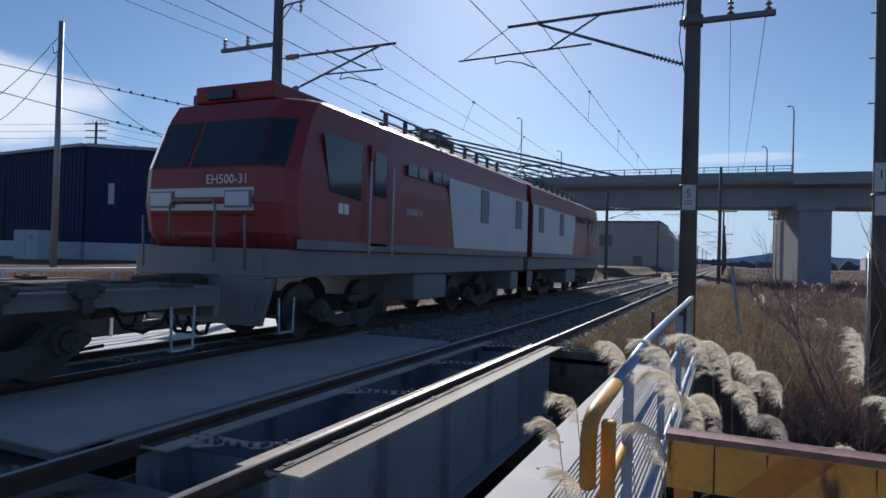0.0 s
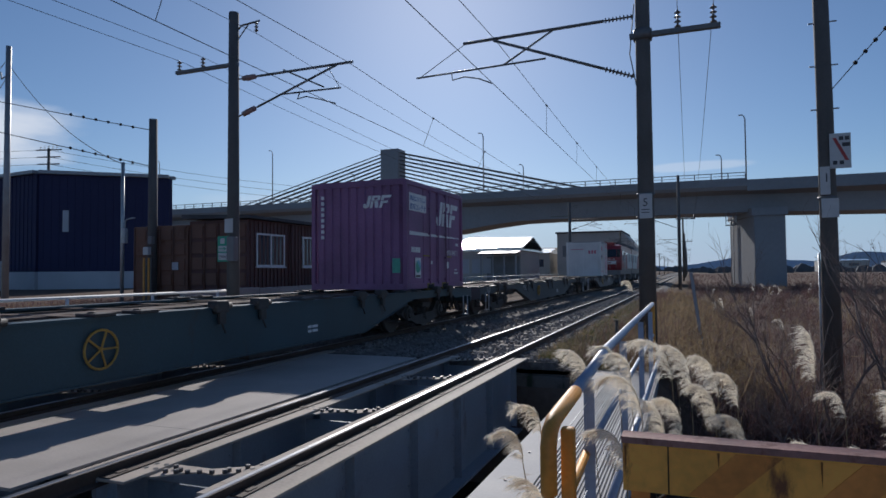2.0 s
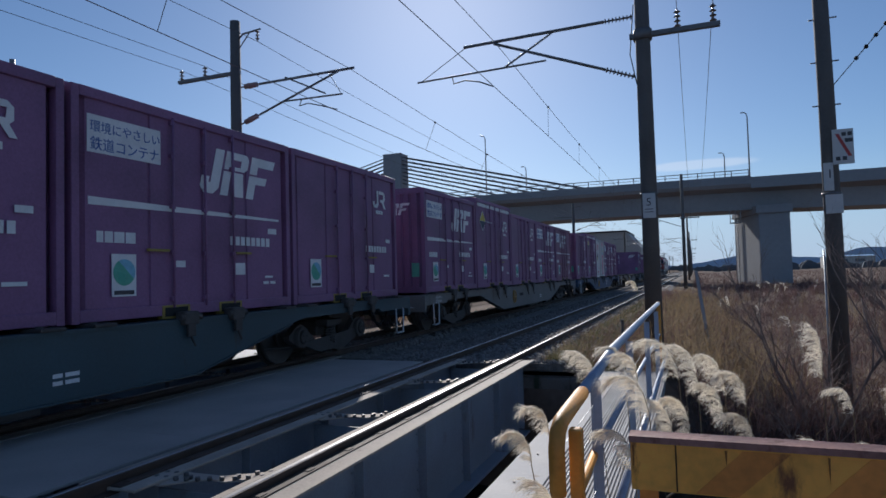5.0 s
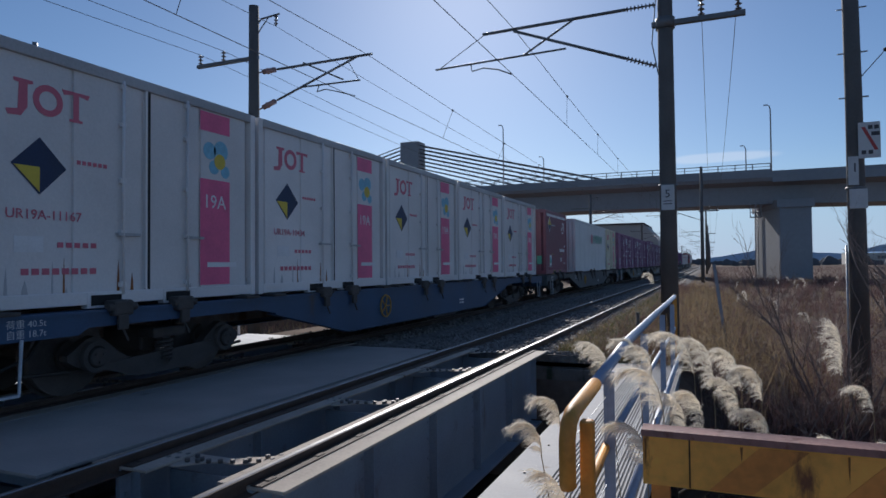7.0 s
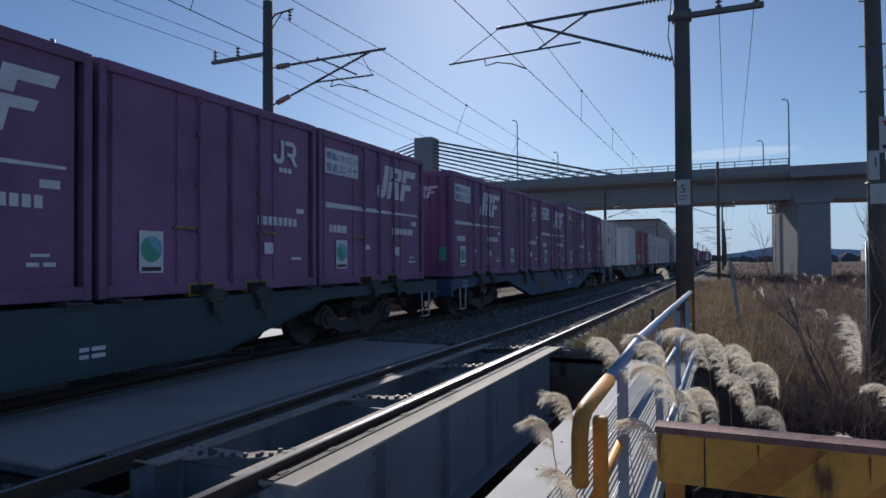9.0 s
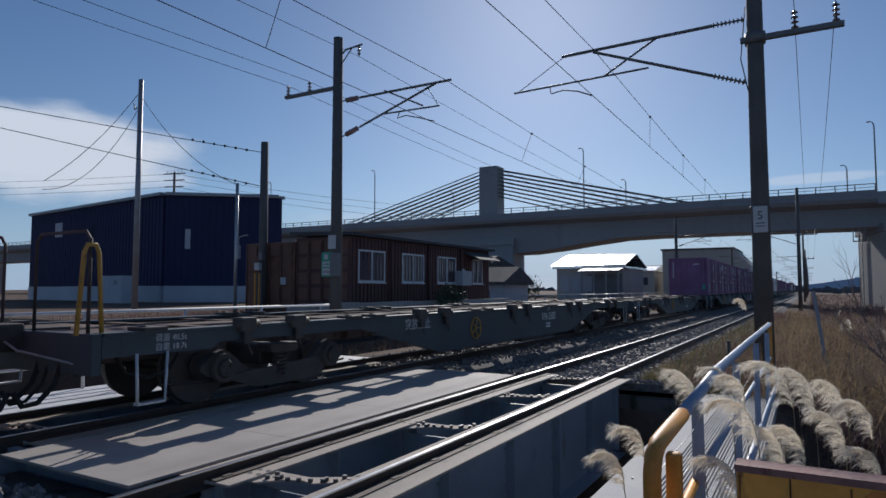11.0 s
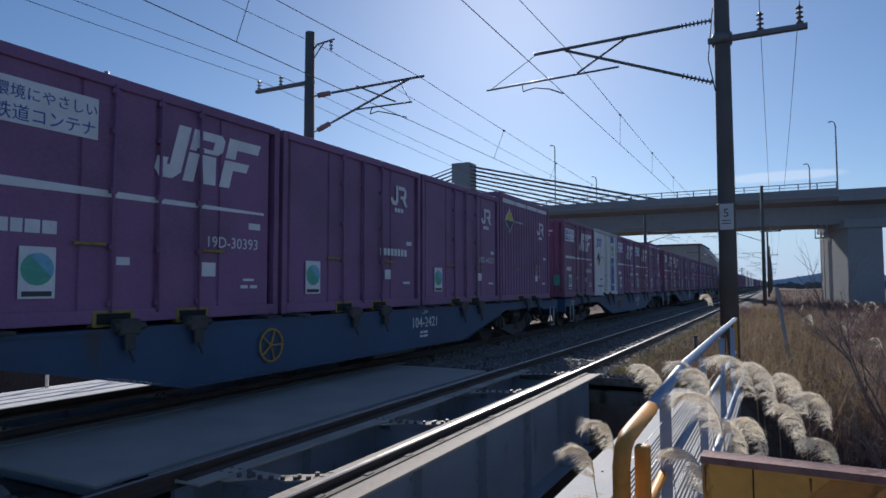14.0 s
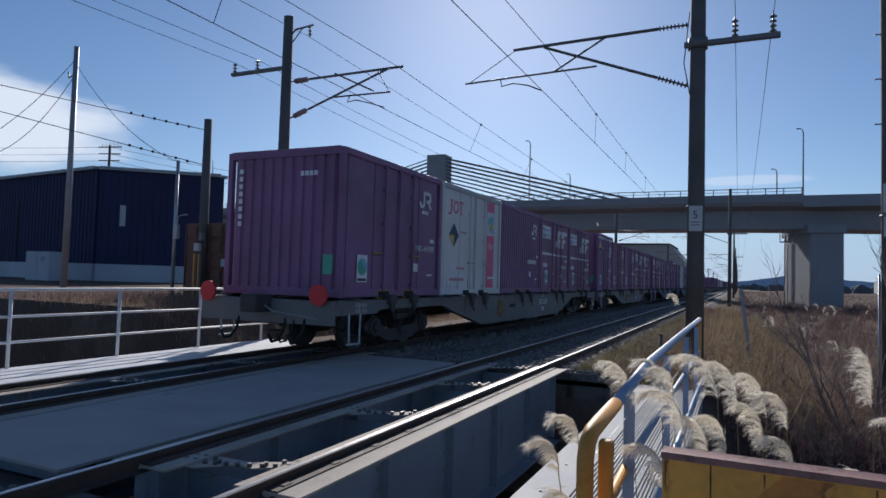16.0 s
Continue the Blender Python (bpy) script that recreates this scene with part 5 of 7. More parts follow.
    if triangle:
        y, z, d = -1.22, 1.93 + 0.4 * tall, 0.30
        part("dark_mark", prism(B(), [(y - d, z), (y, z - d), (y + d, z), (y, z + d)], "x", CW - 0.010, CW - 0.007), M["inkwhite"], c)
        part("yellow_mark", prism(B(), [(y - d + 0.03, z), (y + d - 0.03, z), (y, z + d - 0.03)], "x", CW - 0.0065, CW - 0.004), M["inkyellow"], c)
        part("teal_mark", prism(B(), [(y - d + 0.03, z - 0.005), (y, z - d + 0.03), (y + d - 0.03, z - 0.005)], "x", CW - 0.0065, CW - 0.004), M["navyink"], c)
        bars(c, [(y + 0.42 + 0.08 * k, y + 0.47 + 0.08 * k, z - 0.02, z + 0.02) for k in range(7)], M["steprail"])
        for k in range(4):
            part("pale_line", box(B(), CW - 0.01, CW - 0.006, -1.66 + 0.85 * k, -0.87 + 0.85 * k, H - 0.22, H - 0.12), M["inkwhite"], c)
    if kind in ("jrf", "jr"):
        if sticker:
            yc = (-1.22 if kind == "jrf" else -1.21) + (0.0 if not triangle else 0.12)
            s = part("sticker", box(B(), CW - 0.012, CW - 0.007, yc - 0.16, yc + 0.16, 0.28, 0.74), M["inkwhite"], c, "white sticker with a green and blue tree mark")
            part("sticker_disc", tube(B(), [(CW - 0.007, yc, 0.54), (CW - 0.005, yc, 0.54)], 0.145, 18), M["eco"], s)
            part("sticker_shade", prism(B(), [(yc + 0.145 * math.cos(q), 0.54 + 0.145 * math.sin(q)) for q in [-0.5 + 0.2 * k for k in range(14)]], "x", CW - 0.005, CW - 0.0035), M["skyink"], s)
            part("sticker_print", prism(B(), [(yc - 0.08, 0.45), (yc + 0.01, 0.42), (yc + 0.01, 0.52), (yc - 0.08, 0.55)], "x", CW - 0.005, CW - 0.003), M["inkgreen"], s)
            part("sticker_print", box(B(), CW - 0.007, CW - 0.0045, yc - 0.13, yc + 0.13, 0.30, 0.345), M["inkdark"], s)
        for y in (-0.75, 0.75):
            part("latch", box(B(), CW - 0.012, CW + 0.02, y - 0.16, y + 0.16, 0.78, 0.81), M["yellowpocket"], c)
        if serial:
            if serial.startswith("20G"):
                for col, yc in ((serial[:3], 0.72), (serial[4:], 0.99)):
                    for k, ch in enumerate(col):
                        side_text(ch, 0.14, M["inkwhite"], c, CW - 0.009, yc, 0.84 - 0.125 * k)
            else:
                side_text(serial, 0.185, M["inkwhite"], c, CW - (0.0265 if kind == "jrf" else 0.009), (1.64 if kind == "jrf" else 1.68) - 0.108 * len(serial), 0.84 if kind == "jrf" else 0.90)
        else:
            bars(c, [(0.52 + 0.11 * k, 0.60 + 0.11 * k, 0.90, 1.02) for k in range(8)], M["inkwhite"], CW - 0.028 if kind == "jrf" else None)
        # the end that looks back along the track: upright row of print and a small mark
        bm = B()
        for k in range(8):
            box(bm, -0.96, -0.88, -h + 0.010, -h + 0.016, 2.1 - 0.13 * k, 2.18 - 0.13 * k)
        part("end_print", bm, M["inkwhite"], c)
        if kind == "jrf":
            logo_italic(c, 0.12, 1.86, 0.42, M["inkwhite"], -h + 0.010)
        else:
            bm = B()
            for k in range(4):
                box(bm, 0.35 + 0.09 * k, 0.42 + 0.09 * k, -h + 0.010, -h + 0.016, 2.02, 2.1)
            part("end_mark", bm, M["inkwhite"], c)
        s = part("end_sticker", box(B(), 0.86, 1.05, -h + 0.004, -h + 0.012, 0.4, 0.72), M["eco"], c)
    if kind == "jot":
        ink, strip = (M["inkblue"], M["inkblue"]) if blue else (M["inkpink"], M["pink"])
        rods(c, L, mb, (-0.28, 0.62))
        part("door_gap", box(B(), CW - 0.04, CW - 0.012, 0.05, 0.09, 0.16, H - 0.11), M["black"], c)
        part("door_gasket", box(B(), CW - 0.026, CW - 0.004, 0.02, 0.045, 0.16, H - 0.11), mb, c)
        part("stripe", box(B(), CW - 0.028, CW - 0.0255, 0.86, 1.38, 0.18, 1.50), strip, c, "bold coloured stripe")
        part("stripe", box(B(), CW - 0.028, CW - 0.0255, 0.86, 1.38, 2.10, 2.34), strip, c)
        bm = B()
        for y, z, r in ((1.02, 1.86, 0.11), (1.22, 1.88, 0.13), (1.1, 1.66, 0.09), (1.3, 1.62, 0.08)):
            tube(bm, [(CW - 0.028, y, z), (CW - 0.026, y, z)], r, 14)
        part("spots", bm, M["eco"] if blue else M["skyink"], c, "faded blue and yellow spots")
        part("spot", tube(B(), [(CW - 0.026, 1.2, 1.74), (CW - 0.0245, 1.2, 1.74)], 0.10, 14), M["inkyellow"], c, "faded yellow spot")
        # mark as hook, ring and cross-bar
        y, z = -1.50, 1.84
        bm = B()
        prism(bm, [(y, z), (y + 0.02, z - 0.05), (y + 0.14, z - 0.04), (y + 0.2, z + 0.05), (y + 0.2, z + 0.26), (y + 0.25, z + 0.27), (y + 0.25, z + 0.3), (y + 0.07, z + 0.3), (y + 0.07, z + 0.27), (y + 0.12, z + 0.26), (y + 0.11, z + 0.02)], "x", CW - 0.028, CW - 0.0245)
        prism(bm, [(y + 0.62, z), (y + 0.76, z), (y + 0.76, z + 0.025), (y + 0.72, z + 0.03), (y + 0.72, z + 0.27), (y + 0.82, z + 0.25), (y + 0.84, z + 0.3), (y + 0.54, z + 0.3), (y + 0.56, z + 0.25), (y + 0.66, z + 0.27), (y + 0.66, z + 0.03), (y + 0.62, z + 0.025)], "x", CW - 0.028, CW - 0.0245)
        for k in range(20):
            a0, a1 = 2 * math.pi * k / 20, 2 * math.pi * (k + 1) / 20
            prism(bm, [(y + 0.4 + q * math.cos(a), z + 0.15 + q * math.sin(a)) for a, q in ((a0, 0.09), (a0, 0.15), (a1, 0.15), (a1, 0.09))], "x", CW - 0.028, CW - 0.0245)
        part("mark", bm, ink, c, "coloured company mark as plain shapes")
        d = 0.27
        part("diamond", prism(B(), [(-1.18 - d, 1.36), (-1.18, 1.36 - d), (-1.18 + d, 1.36), (-1.18, 1.36 + d)], "x", CW - 0.028, CW - 0.0255), M["navyink"], c, "dark diamond emblem")
        part("diamond_gold", prism(B(), [(-1.18 - d * 0.9, 1.35), (-1.18, 1.36 - d * 0.9), (-1.18, 1.35)], "x", CW - 0.0255, CW - 0.0235), M["inkyellow"], c)
        if serial:
            side_text(serial, 0.13, ink, c, CW - 0.0225, -1.5, 0.86)
        bars(c, [(-1.0 + 0.09 * k, -0.94 + 0.09 * k, 0.60, 0.65) for k in range(5)] + [(-1.35 + 0.1 * k, -1.28 + 0.1 * k, 0.34, 0.40) for k in range(8)] + [(-0.8 + 0.06 * k, -0.76 + 0.06 * k, 1.43, 1.47) for k in range(6)], M["loco_grey"] if blue else M["inkpink"], CW - 0.027)
        bars(c, [(-1.42, -1.14, 0.55, 0.70), (0.98, 1.5, 0.40, 0.46)], M["inkwhite"], CW - 0.027)
        side_text("19A", 0.24, M["inkwhite"], c, CW - 0.0245, 0.91, 1.14)
        rr = random.Random(8)
        for k in range(9):
            yy, n = rr.uniform(-1.7, 1.7), rr.uniform(0.05, 0.35)
            w = rr.uniform(0.008, 0.03)
            part("rust_streak", prism(B(), [(yy - w, 0.16), (yy + w, 0.16), (yy + w * 0.6, 0.16 + n * 0.6), (yy, 0.16 + n), (yy - w * 0.7, 0.16 + n * 0.4)], "x", CW - 0.0285, CW - 0.0262), M["croof"] if k % 3 else M["rustrun"], c)
        for y in (-0.05, 0.9):
            part("latch", box(B(), CW - 0.03, CW + 0.02, y - 0.3, y - 0.02, 0.74, 0.77), M["croof"], c)
        bm = B()
        for k in range(3):
            box(bm, 0.35 + 0.2 * k, 0.48 + 0.2 * k, -h + 0.010, -h + 0.016, 1.62, 1.85)
        box(bm, -0.9, 0.0, -h + 0.010, -h + 0.014, 1.92, 1.96)
        part("end_mark", bm, ink, c)
    if kind == "grey":
        bars(c, [(-1.38, -1.2, 0.50, 0.53), (-1.5, -1.3, 0.28, 0.32)] + [(0.95 + 0.09 * k, 1.01 + 0.09 * k, 0.27, 0.33) for k in range(6)], M["inkblue"], CW - 0.010)
        side_text(serial or "A-90", 0.2, M["inkdark"], c, CW - 0.009, -1.2, 0.88)
        bm = B()
        for x in (-0.9, -0.25, 0.25, 0.9):
            tube(bm, [(x, -h - 0.01, 0.1), (x, -h - 0.01, H - 0.08)], 0.018, 6)
        part("end_rods", bm, M["croof"], c)
        part("end_print", box(B(), -0.8, -0.4, -h + 0.01, -h + 0.016, 1.9, 1.98), M["inkdark"], c)
    if kind == "long":
        bm = B()
        for k in range(7):
            prism(bm, [(0.4 + 0.42 * k, 1.5), (0.56 + 0.42 * k, 1.5), (0.68 + 0.42 * k, 1.92), (0.5 + 0.42 * k, 1.92)], "x", CW - 0.010, CW - 0.006)
        part("mark", bm, M["inkgreen"], c, "green lettering-like shapes")
        part("mark", prism(B(), [(-0.3, 1.5), (-0.1, 1.4), (0.1, 1.55), (0.1, 1.9), (-0.1, 1.95), (-0.3, 1.8)], "x", CW - 0.010, CW - 0.006), M["inkpink"], c)
        bm = B()
        for x in (-0.9, -0.25, 0.25, 0.9):
            tube(bm, [(x, -h - 0.01, 0.1), (x, -h - 0.01, H - 0.08)], 0.018, 6)
        part("end_rods", bm, M["croof"], c)
    return c


LABELS = dict(
    jrf="dark purple freight container with a white line and slanted white mark",
    jr="plain dark purple freight container with a small white mark",
    tri="tall purple freight container with a yellow and navy diamond",
    jot="dirty white freight container with a pink stripe and dark diamond",
    jotblue="white freight container with a blue stripe and dark diamond",
    grey="light grey smooth-sided freight container with rusty fork pockets",
    long="long pale freight container with green markings",
    cream="cream-coloured freight container with a yellowish end",
)


def make(code, serial=None):
    tone = "plum" if serial and int(serial[-1]) % 2 == 0 else "purple"  # some are faded towards brown
    if code == "jrf":
        return container("jrf", tone, LABELS["jrf"], serial=serial)
    if code == "jrf2":
        return container("jrf", tone, LABELS["jrf"], serial=serial)
    if code == "jr":
        return container("jr", tone, LABELS["jr"], serial=serial)
    if code == "jrm":
        return container("jr", "maroon", "maroon freight container with a small white mark", serial=serial)
    if code == "tri":
        return container("jr", "purple", LABELS["tri"], triangle=True, serial=serial, tall=0.16)
    if code == "trir":
        return container("jr", "purple", "tall ribbed purple freight container with a yellow triangle", corr_side=True, triangle=True, serial=serial, sticker=False, tall=0.16)
    if code == "trim":
        return container("jr", "maroon", "ribbed maroon freight container with a yellow triangle", corr_side=True, triangle=True, serial=serial)
    if code == "corr":
        return container("jr", "purple", "ribbed purple freight container with a white mark", corr_side=True, serial=serial, sticker=False)
    if code == "jot":
        return container("jot", "cwhite", LABELS["jot"], corr_end=False, serial=serial)
    if code == "jotblue":
        return container("jot", "cwhite", LABELS["jotblue"], corr_end=False, blue=True, serial=serial)
    if code == "grey":
        return container("grey", "cgrey", LABELS["grey"], corr_side=False, corr_end=False, serial=serial)
    if code == "cream":
        return container("jot", "ccream", LABELS["cream"], corr_end=False)
    return container("long", "cgrey", LABELS["long"], L=9.1, corr_side=False, corr_end=False)


# ---- the train: wagons ----
SILL = [(-0.5, 0.93), (-0.5, 0.70), (-1.75, 0.70), (-1.85, 0.765), (-4.4, 0.765), (-4.75, 0.70), (-6.7, 0.27), (-13.7, 0.27), (-15.65, 0.70), (-16.0, 0.765), (-18.55, 0.765), (-18.65, 0.70), (-19.9, 0.70), (-19.9, 0.93)]


def frame_outline(y):
    """Side frame of a bogie: round ends over the axles, joined by a sagging beam."""
    up, low = [], []
    for k in range(-12, 13):
        u = k / 12
        over = math.exp(-((abs(u) - 0.76) / 0.20) ** 2)
        up.append((y + 1.24 * u, 0.42 + 0.22 * over - 0.14 * (1 - smooth(0.2, 0.62, abs(u)))))
        low.append((y + 1.24 * u, 0.16 + 0.15 * smooth(0.30, 0.78, abs(u)) + 0.10 * smooth(0.86, 1.0, abs(u))))
    return up + low[::-1]


def bogie(w, y, material):
    b = part("bogie", box(B(), -0.85, 0.85, y - 0.19, y + 0.19, 0.38, 0.64, 0.03), M["bogie"], w, "dark steel two-axle bogie")
    for sx in (-1, 1):
        x0, x1 = sorted((sx * 0.90, sx * 1.02))
        f = part("side_frame", prism(B(), frame_outline(y), "x", x0, x1), M["bogie"], b, "curved cast side frame")
        part("frame_rib", prism(B(), [(y + 0.97 * (u - y), 0.97 * (v - 0.33) + 0.33 - 0.02) for u, v in frame_outline(y)][24:-1], "x", *sorted((sx * 1.021, sx * 1.045))), M["bogie"], f)
        for dy in (-0.95, 0.95):
            bm = B()
            tube(bm, [(sx * 0.9, y + dy, 0.43), (sx * 1.09, y + dy, 0.43)], 0.165, 18)
            tube(bm, [(sx * 1.09, y + dy, 0.43), (sx * 1.125, y + dy, 0.43)], 0.115, 16, 0.09)
            for k in range(3):
                q = 2.1 * k + 0.5
                tube(bm, [(sx * 1.125, y + dy + 0.055 * math.cos(q), 0.43 + 0.055 * math.sin(q)), (sx * 1.14, y + dy + 0.055 * math.cos(q), 0.43 + 0.055 * math.sin(q))], 0.016, 6)
            part("axle_box", bm, M["bogie"], b)
        pts = [(sx * 0.99 + 0.09 * math.cos(q), y + 0.09 * math.sin(q), 0.26 + 0.28 * q / 37.7) for q in [37.7 * k / 48 for k in range(49)]]
        part("spring", tube(B(), pts, 0.02, 5), M["bogie"], b)
        part("bolster_end", box(B(), *sorted((sx * 0.85, sx * 1.10)), y - 0.24, y + 0.24, 0.545, 0.66, 0.02), M["bogie"], b)
        part("brake_rod", tube(B(), [(sx * 0.80, y - 1.6, 0.30), (sx * 0.80, y - 0.5, 0.24), (sx * 0.80, y + 0.5, 0.24), (sx * 0.80, y + 1.55, 0.30)], 0.02, 6), M["bogie"], b)
    for dy in (-0.95, 0.95):
        bm = B()
        for sx in (-1, 1):
            a, c = sorted((sx * 0.495, sx * 0.635))
            tube(bm, [(a, y + dy, 0.43), (c, y + dy, 0.43)], 0.43, 28)
            tube(bm, [(sx * 0.49, y + dy, 0.43), (sx * 0.525, y + dy, 0.43)], 0.455, 28)
            tube(bm, [(sx * 0.62, y + dy, 0.43), (sx * 0.70, y + dy, 0.43)], 0.16, 14)
        tube(bm, [(-0.6, y + dy, 0.43), (0.6, y + dy, 0.43)], 0.08, 10)
        part("wheelset", bm, M["wheel"], b)


def step_loop(w, y, x):
    bm = B()
    tube(bm, [(x, y - 0.17, 0.72), (x, y - 0.15, 0.24), (x, y + 0.15, 0.24), (x, y + 0.17, 0.72)], 0.016, 6)
    box(bm, x - 0.06, x + 0.02, y - 0.15, y + 0.15, 0.225, 0.245)
    return part("step", bm, M["steprail"], w, "pale steel foot step")


def wagon(paint, label):
    w = root("container_wagon", label, "wagon", (FAR_X, 0, 0), "wagons of the train")
    mp = M[paint]
    for sx in (-1, 1):
        x0, x1 = sorted((sx * 1.27, sx * 1.33))
        part("side_sill", prism(B(), SILL, "x", x0, x1), mp, w, "fish-bellied side sill")
        part("sill_lip", box(B(), *sorted((sx * 1.14, sx * 1.36)), -19.9, -0.5, 0.905, 0.932), mp, w)
        part("bottom_flange", prism(B(), [(u, v - 0.001) for u, v in SILL[5:9]] + [(u, v - 0.022) for u, v in SILL[8:4:-1]], "x", *sorted((sx * 1.20, sx * 1.35))), mp, w)
    # open deck: a box sill in the middle, cross beams, and daylight between them
    part("centre_sill", box(B(), -0.24, 0.24, -19.9, -0.5, 0.52, 0.90, 0.01), M["wag_deck"], w, "rust-brown centre sill")
    beam = None
    for k in range(16):
        ob = part("cross_beam", beam or box(box(B(), -1.268, 1.268, -0.035, 0.035, 0.78, 0.898), -1.268, 1.268, -0.075, 0.075, 0.898, 0.906), M["wag_deck"], w, at=(0, -0.86 - 1.245 * k, 0))
        beam = ob.data
    for sx in (-1, 1):
        part("stringer", box(B(), *sorted((sx * 0.70, sx * 0.76)), -19.9, -0.5, 0.83, 0.897), M["wag_deck"], w)
        part("pipe_run", tube(B(), [(sx * 0.42, -19.8, 0.74), (sx * 0.42, -0.6, 0.74)], 0.022, 6), M["bogie"], w)
    part("end_platform", box(B(), -1.13, 1.13, -1.55, -0.5, 0.899, 0.915), M["wag_deck"], w, "worn brown plate at the wagon end")
    part("end_platform", box(B(), -1.13, 1.13, -19.9, -18.85, 0.899, 0.915), M["wag_deck"], w, "worn brown plate at the wagon end")
    for k in range(2):
        part("end_beam", box(B(), -1.33, 1.33, *((-0.498, -0.40) if k == 0 else (-20.0, -19.902)), 0.55, 0.93, 0.01), mp, w)
    for y in (-3.1, -17.3):
        bogie(w, y, mp)
    # twist locks along the deck
    lock = lever = None
    for s in range(5):
        for dy in (0.25, CL - 0.25):
            for x in (-1.12, 1.12):
                y = -0.76 - 3.79 * s - dy
                if lock is None:
                    bm = box(B(), -0.14, 0.14, -0.13, 0.13, 0.933, 0.968, 0.008)
                    tube(bm, [(0, -0.05, 0.968), (0, -0.05, 0.985)], 0.05, 8, 0.03)
                    lock = part("twist_lock", bm, M["bogie"], w, at=(x * 1.12, y, 0)).data
                else:
                    part("twist_lock", lock, None, w, at=(x * 1.12, y, 0))
        y = -0.76 - 3.79 * s - CL / 2
        for dy in (-0.42, 0.42):  # hinged clamps on the sill
            if lever is None:
                bm = box(B(), 1.245, 1.41, -0.12, 0.12, 0.86, 1.02, 0.025)
                box(bm, 1.362, 1.405, -0.06, 0.06, 0.72, 0.87, 0.01)
                tube(bm, [(1.37, -0.17, 0.95), (1.37, 0.17, 0.95)], 0.04, 8)
                tube(bm, [(1.385, 0, 0.72), (1.40, 0.05, 0.60)], 0.014, 5)
                lever = part("clamp_lever", bm, M["bogie"], w, "black hinged clamp lever on the sill", at=(0, y + dy, 0)).data
            else:
                part("clamp_lever", lever, None, w, "black hinged clamp lever on the sill", at=(0, y + dy, 0))
    ob = part("brake_wheel", tube(B(), [(1.36, -12.4 + 0.2 * math.cos(a), 0.60 + 0.2 * math.sin(a)) for a in [2 * math.pi * k / 20 for k in range(21)]], 0.014, 6), M["yrail"], w, "yellow spoked brake wheel")
    bm = B()
    for k in range(5):
        a = 2 * math.pi * k / 5
        tube(bm, [(1.355, -12.4, 0.60), (1.36, -12.4 + 0.2 * math.cos(a), 0.60 + 0.2 * math.sin(a))], 0.012, 5)
    part("spokes", bm, M["yrail"], ob)
    for y in (-1.0, -19.4):
        for x in (-1.30, 1.36):
            step_loop(w, y, x)
    # coupler and hoses at both ends
    for s, y in ((1, -0.02), (-1, -20.38)):
        bm = B()
        box(bm, -0.16, 0.16, *sorted((y, y - s * 0.42)), 0.72, 1.0, 0.03)
        box(bm, -0.10, 0.10, *sorted((y - s * 0.42, y - s * 0.9)), 0.76, 0.94)
        part("coupler", bm, M["bogie"], w)
        for x, r in ((-0.5, 0.022), (0.45, 0.026), (0.62, 0.018), (0.82, 0.026)):
            part("brake_hose", tube(B(), [(x, y - s * 0.42, 0.70), (x, y - s * 0.34, 0.44), (x, y - s * 0.20, 0.30), (x, y - s * 0.07, 0.29), (x - 0.02, y, 0.42)], r, 6), M["hose"], w)
        part("hose_loop", tube(B(), [(1.0, y - s * 1.6, 0.72), (1.0, y - s * 1.45, 0.50), (1.0, y - s * 1.2, 0.42), (1.0, y - s * 0.95, 0.50), (1.0, y - s * 0.8, 0.72)], 0.02, 6), M["hose"], w)
        part("uncoupling_rod", tube(B(), [(1.3, y - s * 0.42, 0.62), (0.25, y - s * 0.30, 0.74), (0.12, y - s * 0.2, 0.86)], 0.014, 6), M["galv"], w)
    bm = B()
    box(bm, 1.05, 1.25, -9.9, -8.6, 0.16, 0.42, 0.03)
    tube(bm, [(0.6, -11.6, 0.36), (0.6, -10.2, 0.36)], 0.16, 14)
    part("brake_gear", bm, M["bogie"], w)
    side_text("荷重 40.5t", 0.085, M["steprail"], w, 1.3315, -19.35, 0.825)
    side_text("自重 18.7t", 0.085, M["steprail"], w, 1.3315, -19.35, 0.735)
    if paint == "wag_dark":
        side_text("突放禁止", 0.2, M["steprail"], w, 1.3315, -14.85, 0.70)
    if paint == "wag_grey":
        # thin black plate imitates the dark of a slot; the sill is uncut
        part("hand_hole", box(B(), 1.3305, 1.334, -11.62, -11.16, 0.60, 0.69), M["black"], w, "black plate painted as the shade of a slot in the side beam")
    bars(w, [(-8.56, -8.46, 0.49, 0.53), (-8.43, -8.28, 0.49, 0.53), (-8.56, -8.46, 0.42, 0.46), (-8.43, -8.28, 0.42, 0.46)], M["inkwhite"], 1.331)
    return w


PAINT = {1: "wag_grey", 2: "wag_dark", 3: "wag_teal", 4: "wag_grey", 5: "wag_blue", 6: "wag_grey", 7: "wag_teal", 8: "wag_dark", 9: "wag_blue", 10: "wag_dark", 11: "wag_blue", 12: "wag_teal", 13: "wag_dark", 14: "wag_dark", 15: "wag_teal", 16: "wag_blue", 17: "wag_blue", 18: "wag_blue", 19: "wag_grey", 20: "wag_grey"}
TONE = {"wag_grey": "dusty grey", "wag_dark": "grimy near-black", "wag_teal": "dark teal", "wag_blue": "deep blue"}
NUMBERS = {1: "107-815", 5: "107 465", 10: "104-1928", 11: "104-1344", 14: "104-2583", 16: "104-1041", 17: "104-156", 18: "104-2421", 20: "107-1290"}
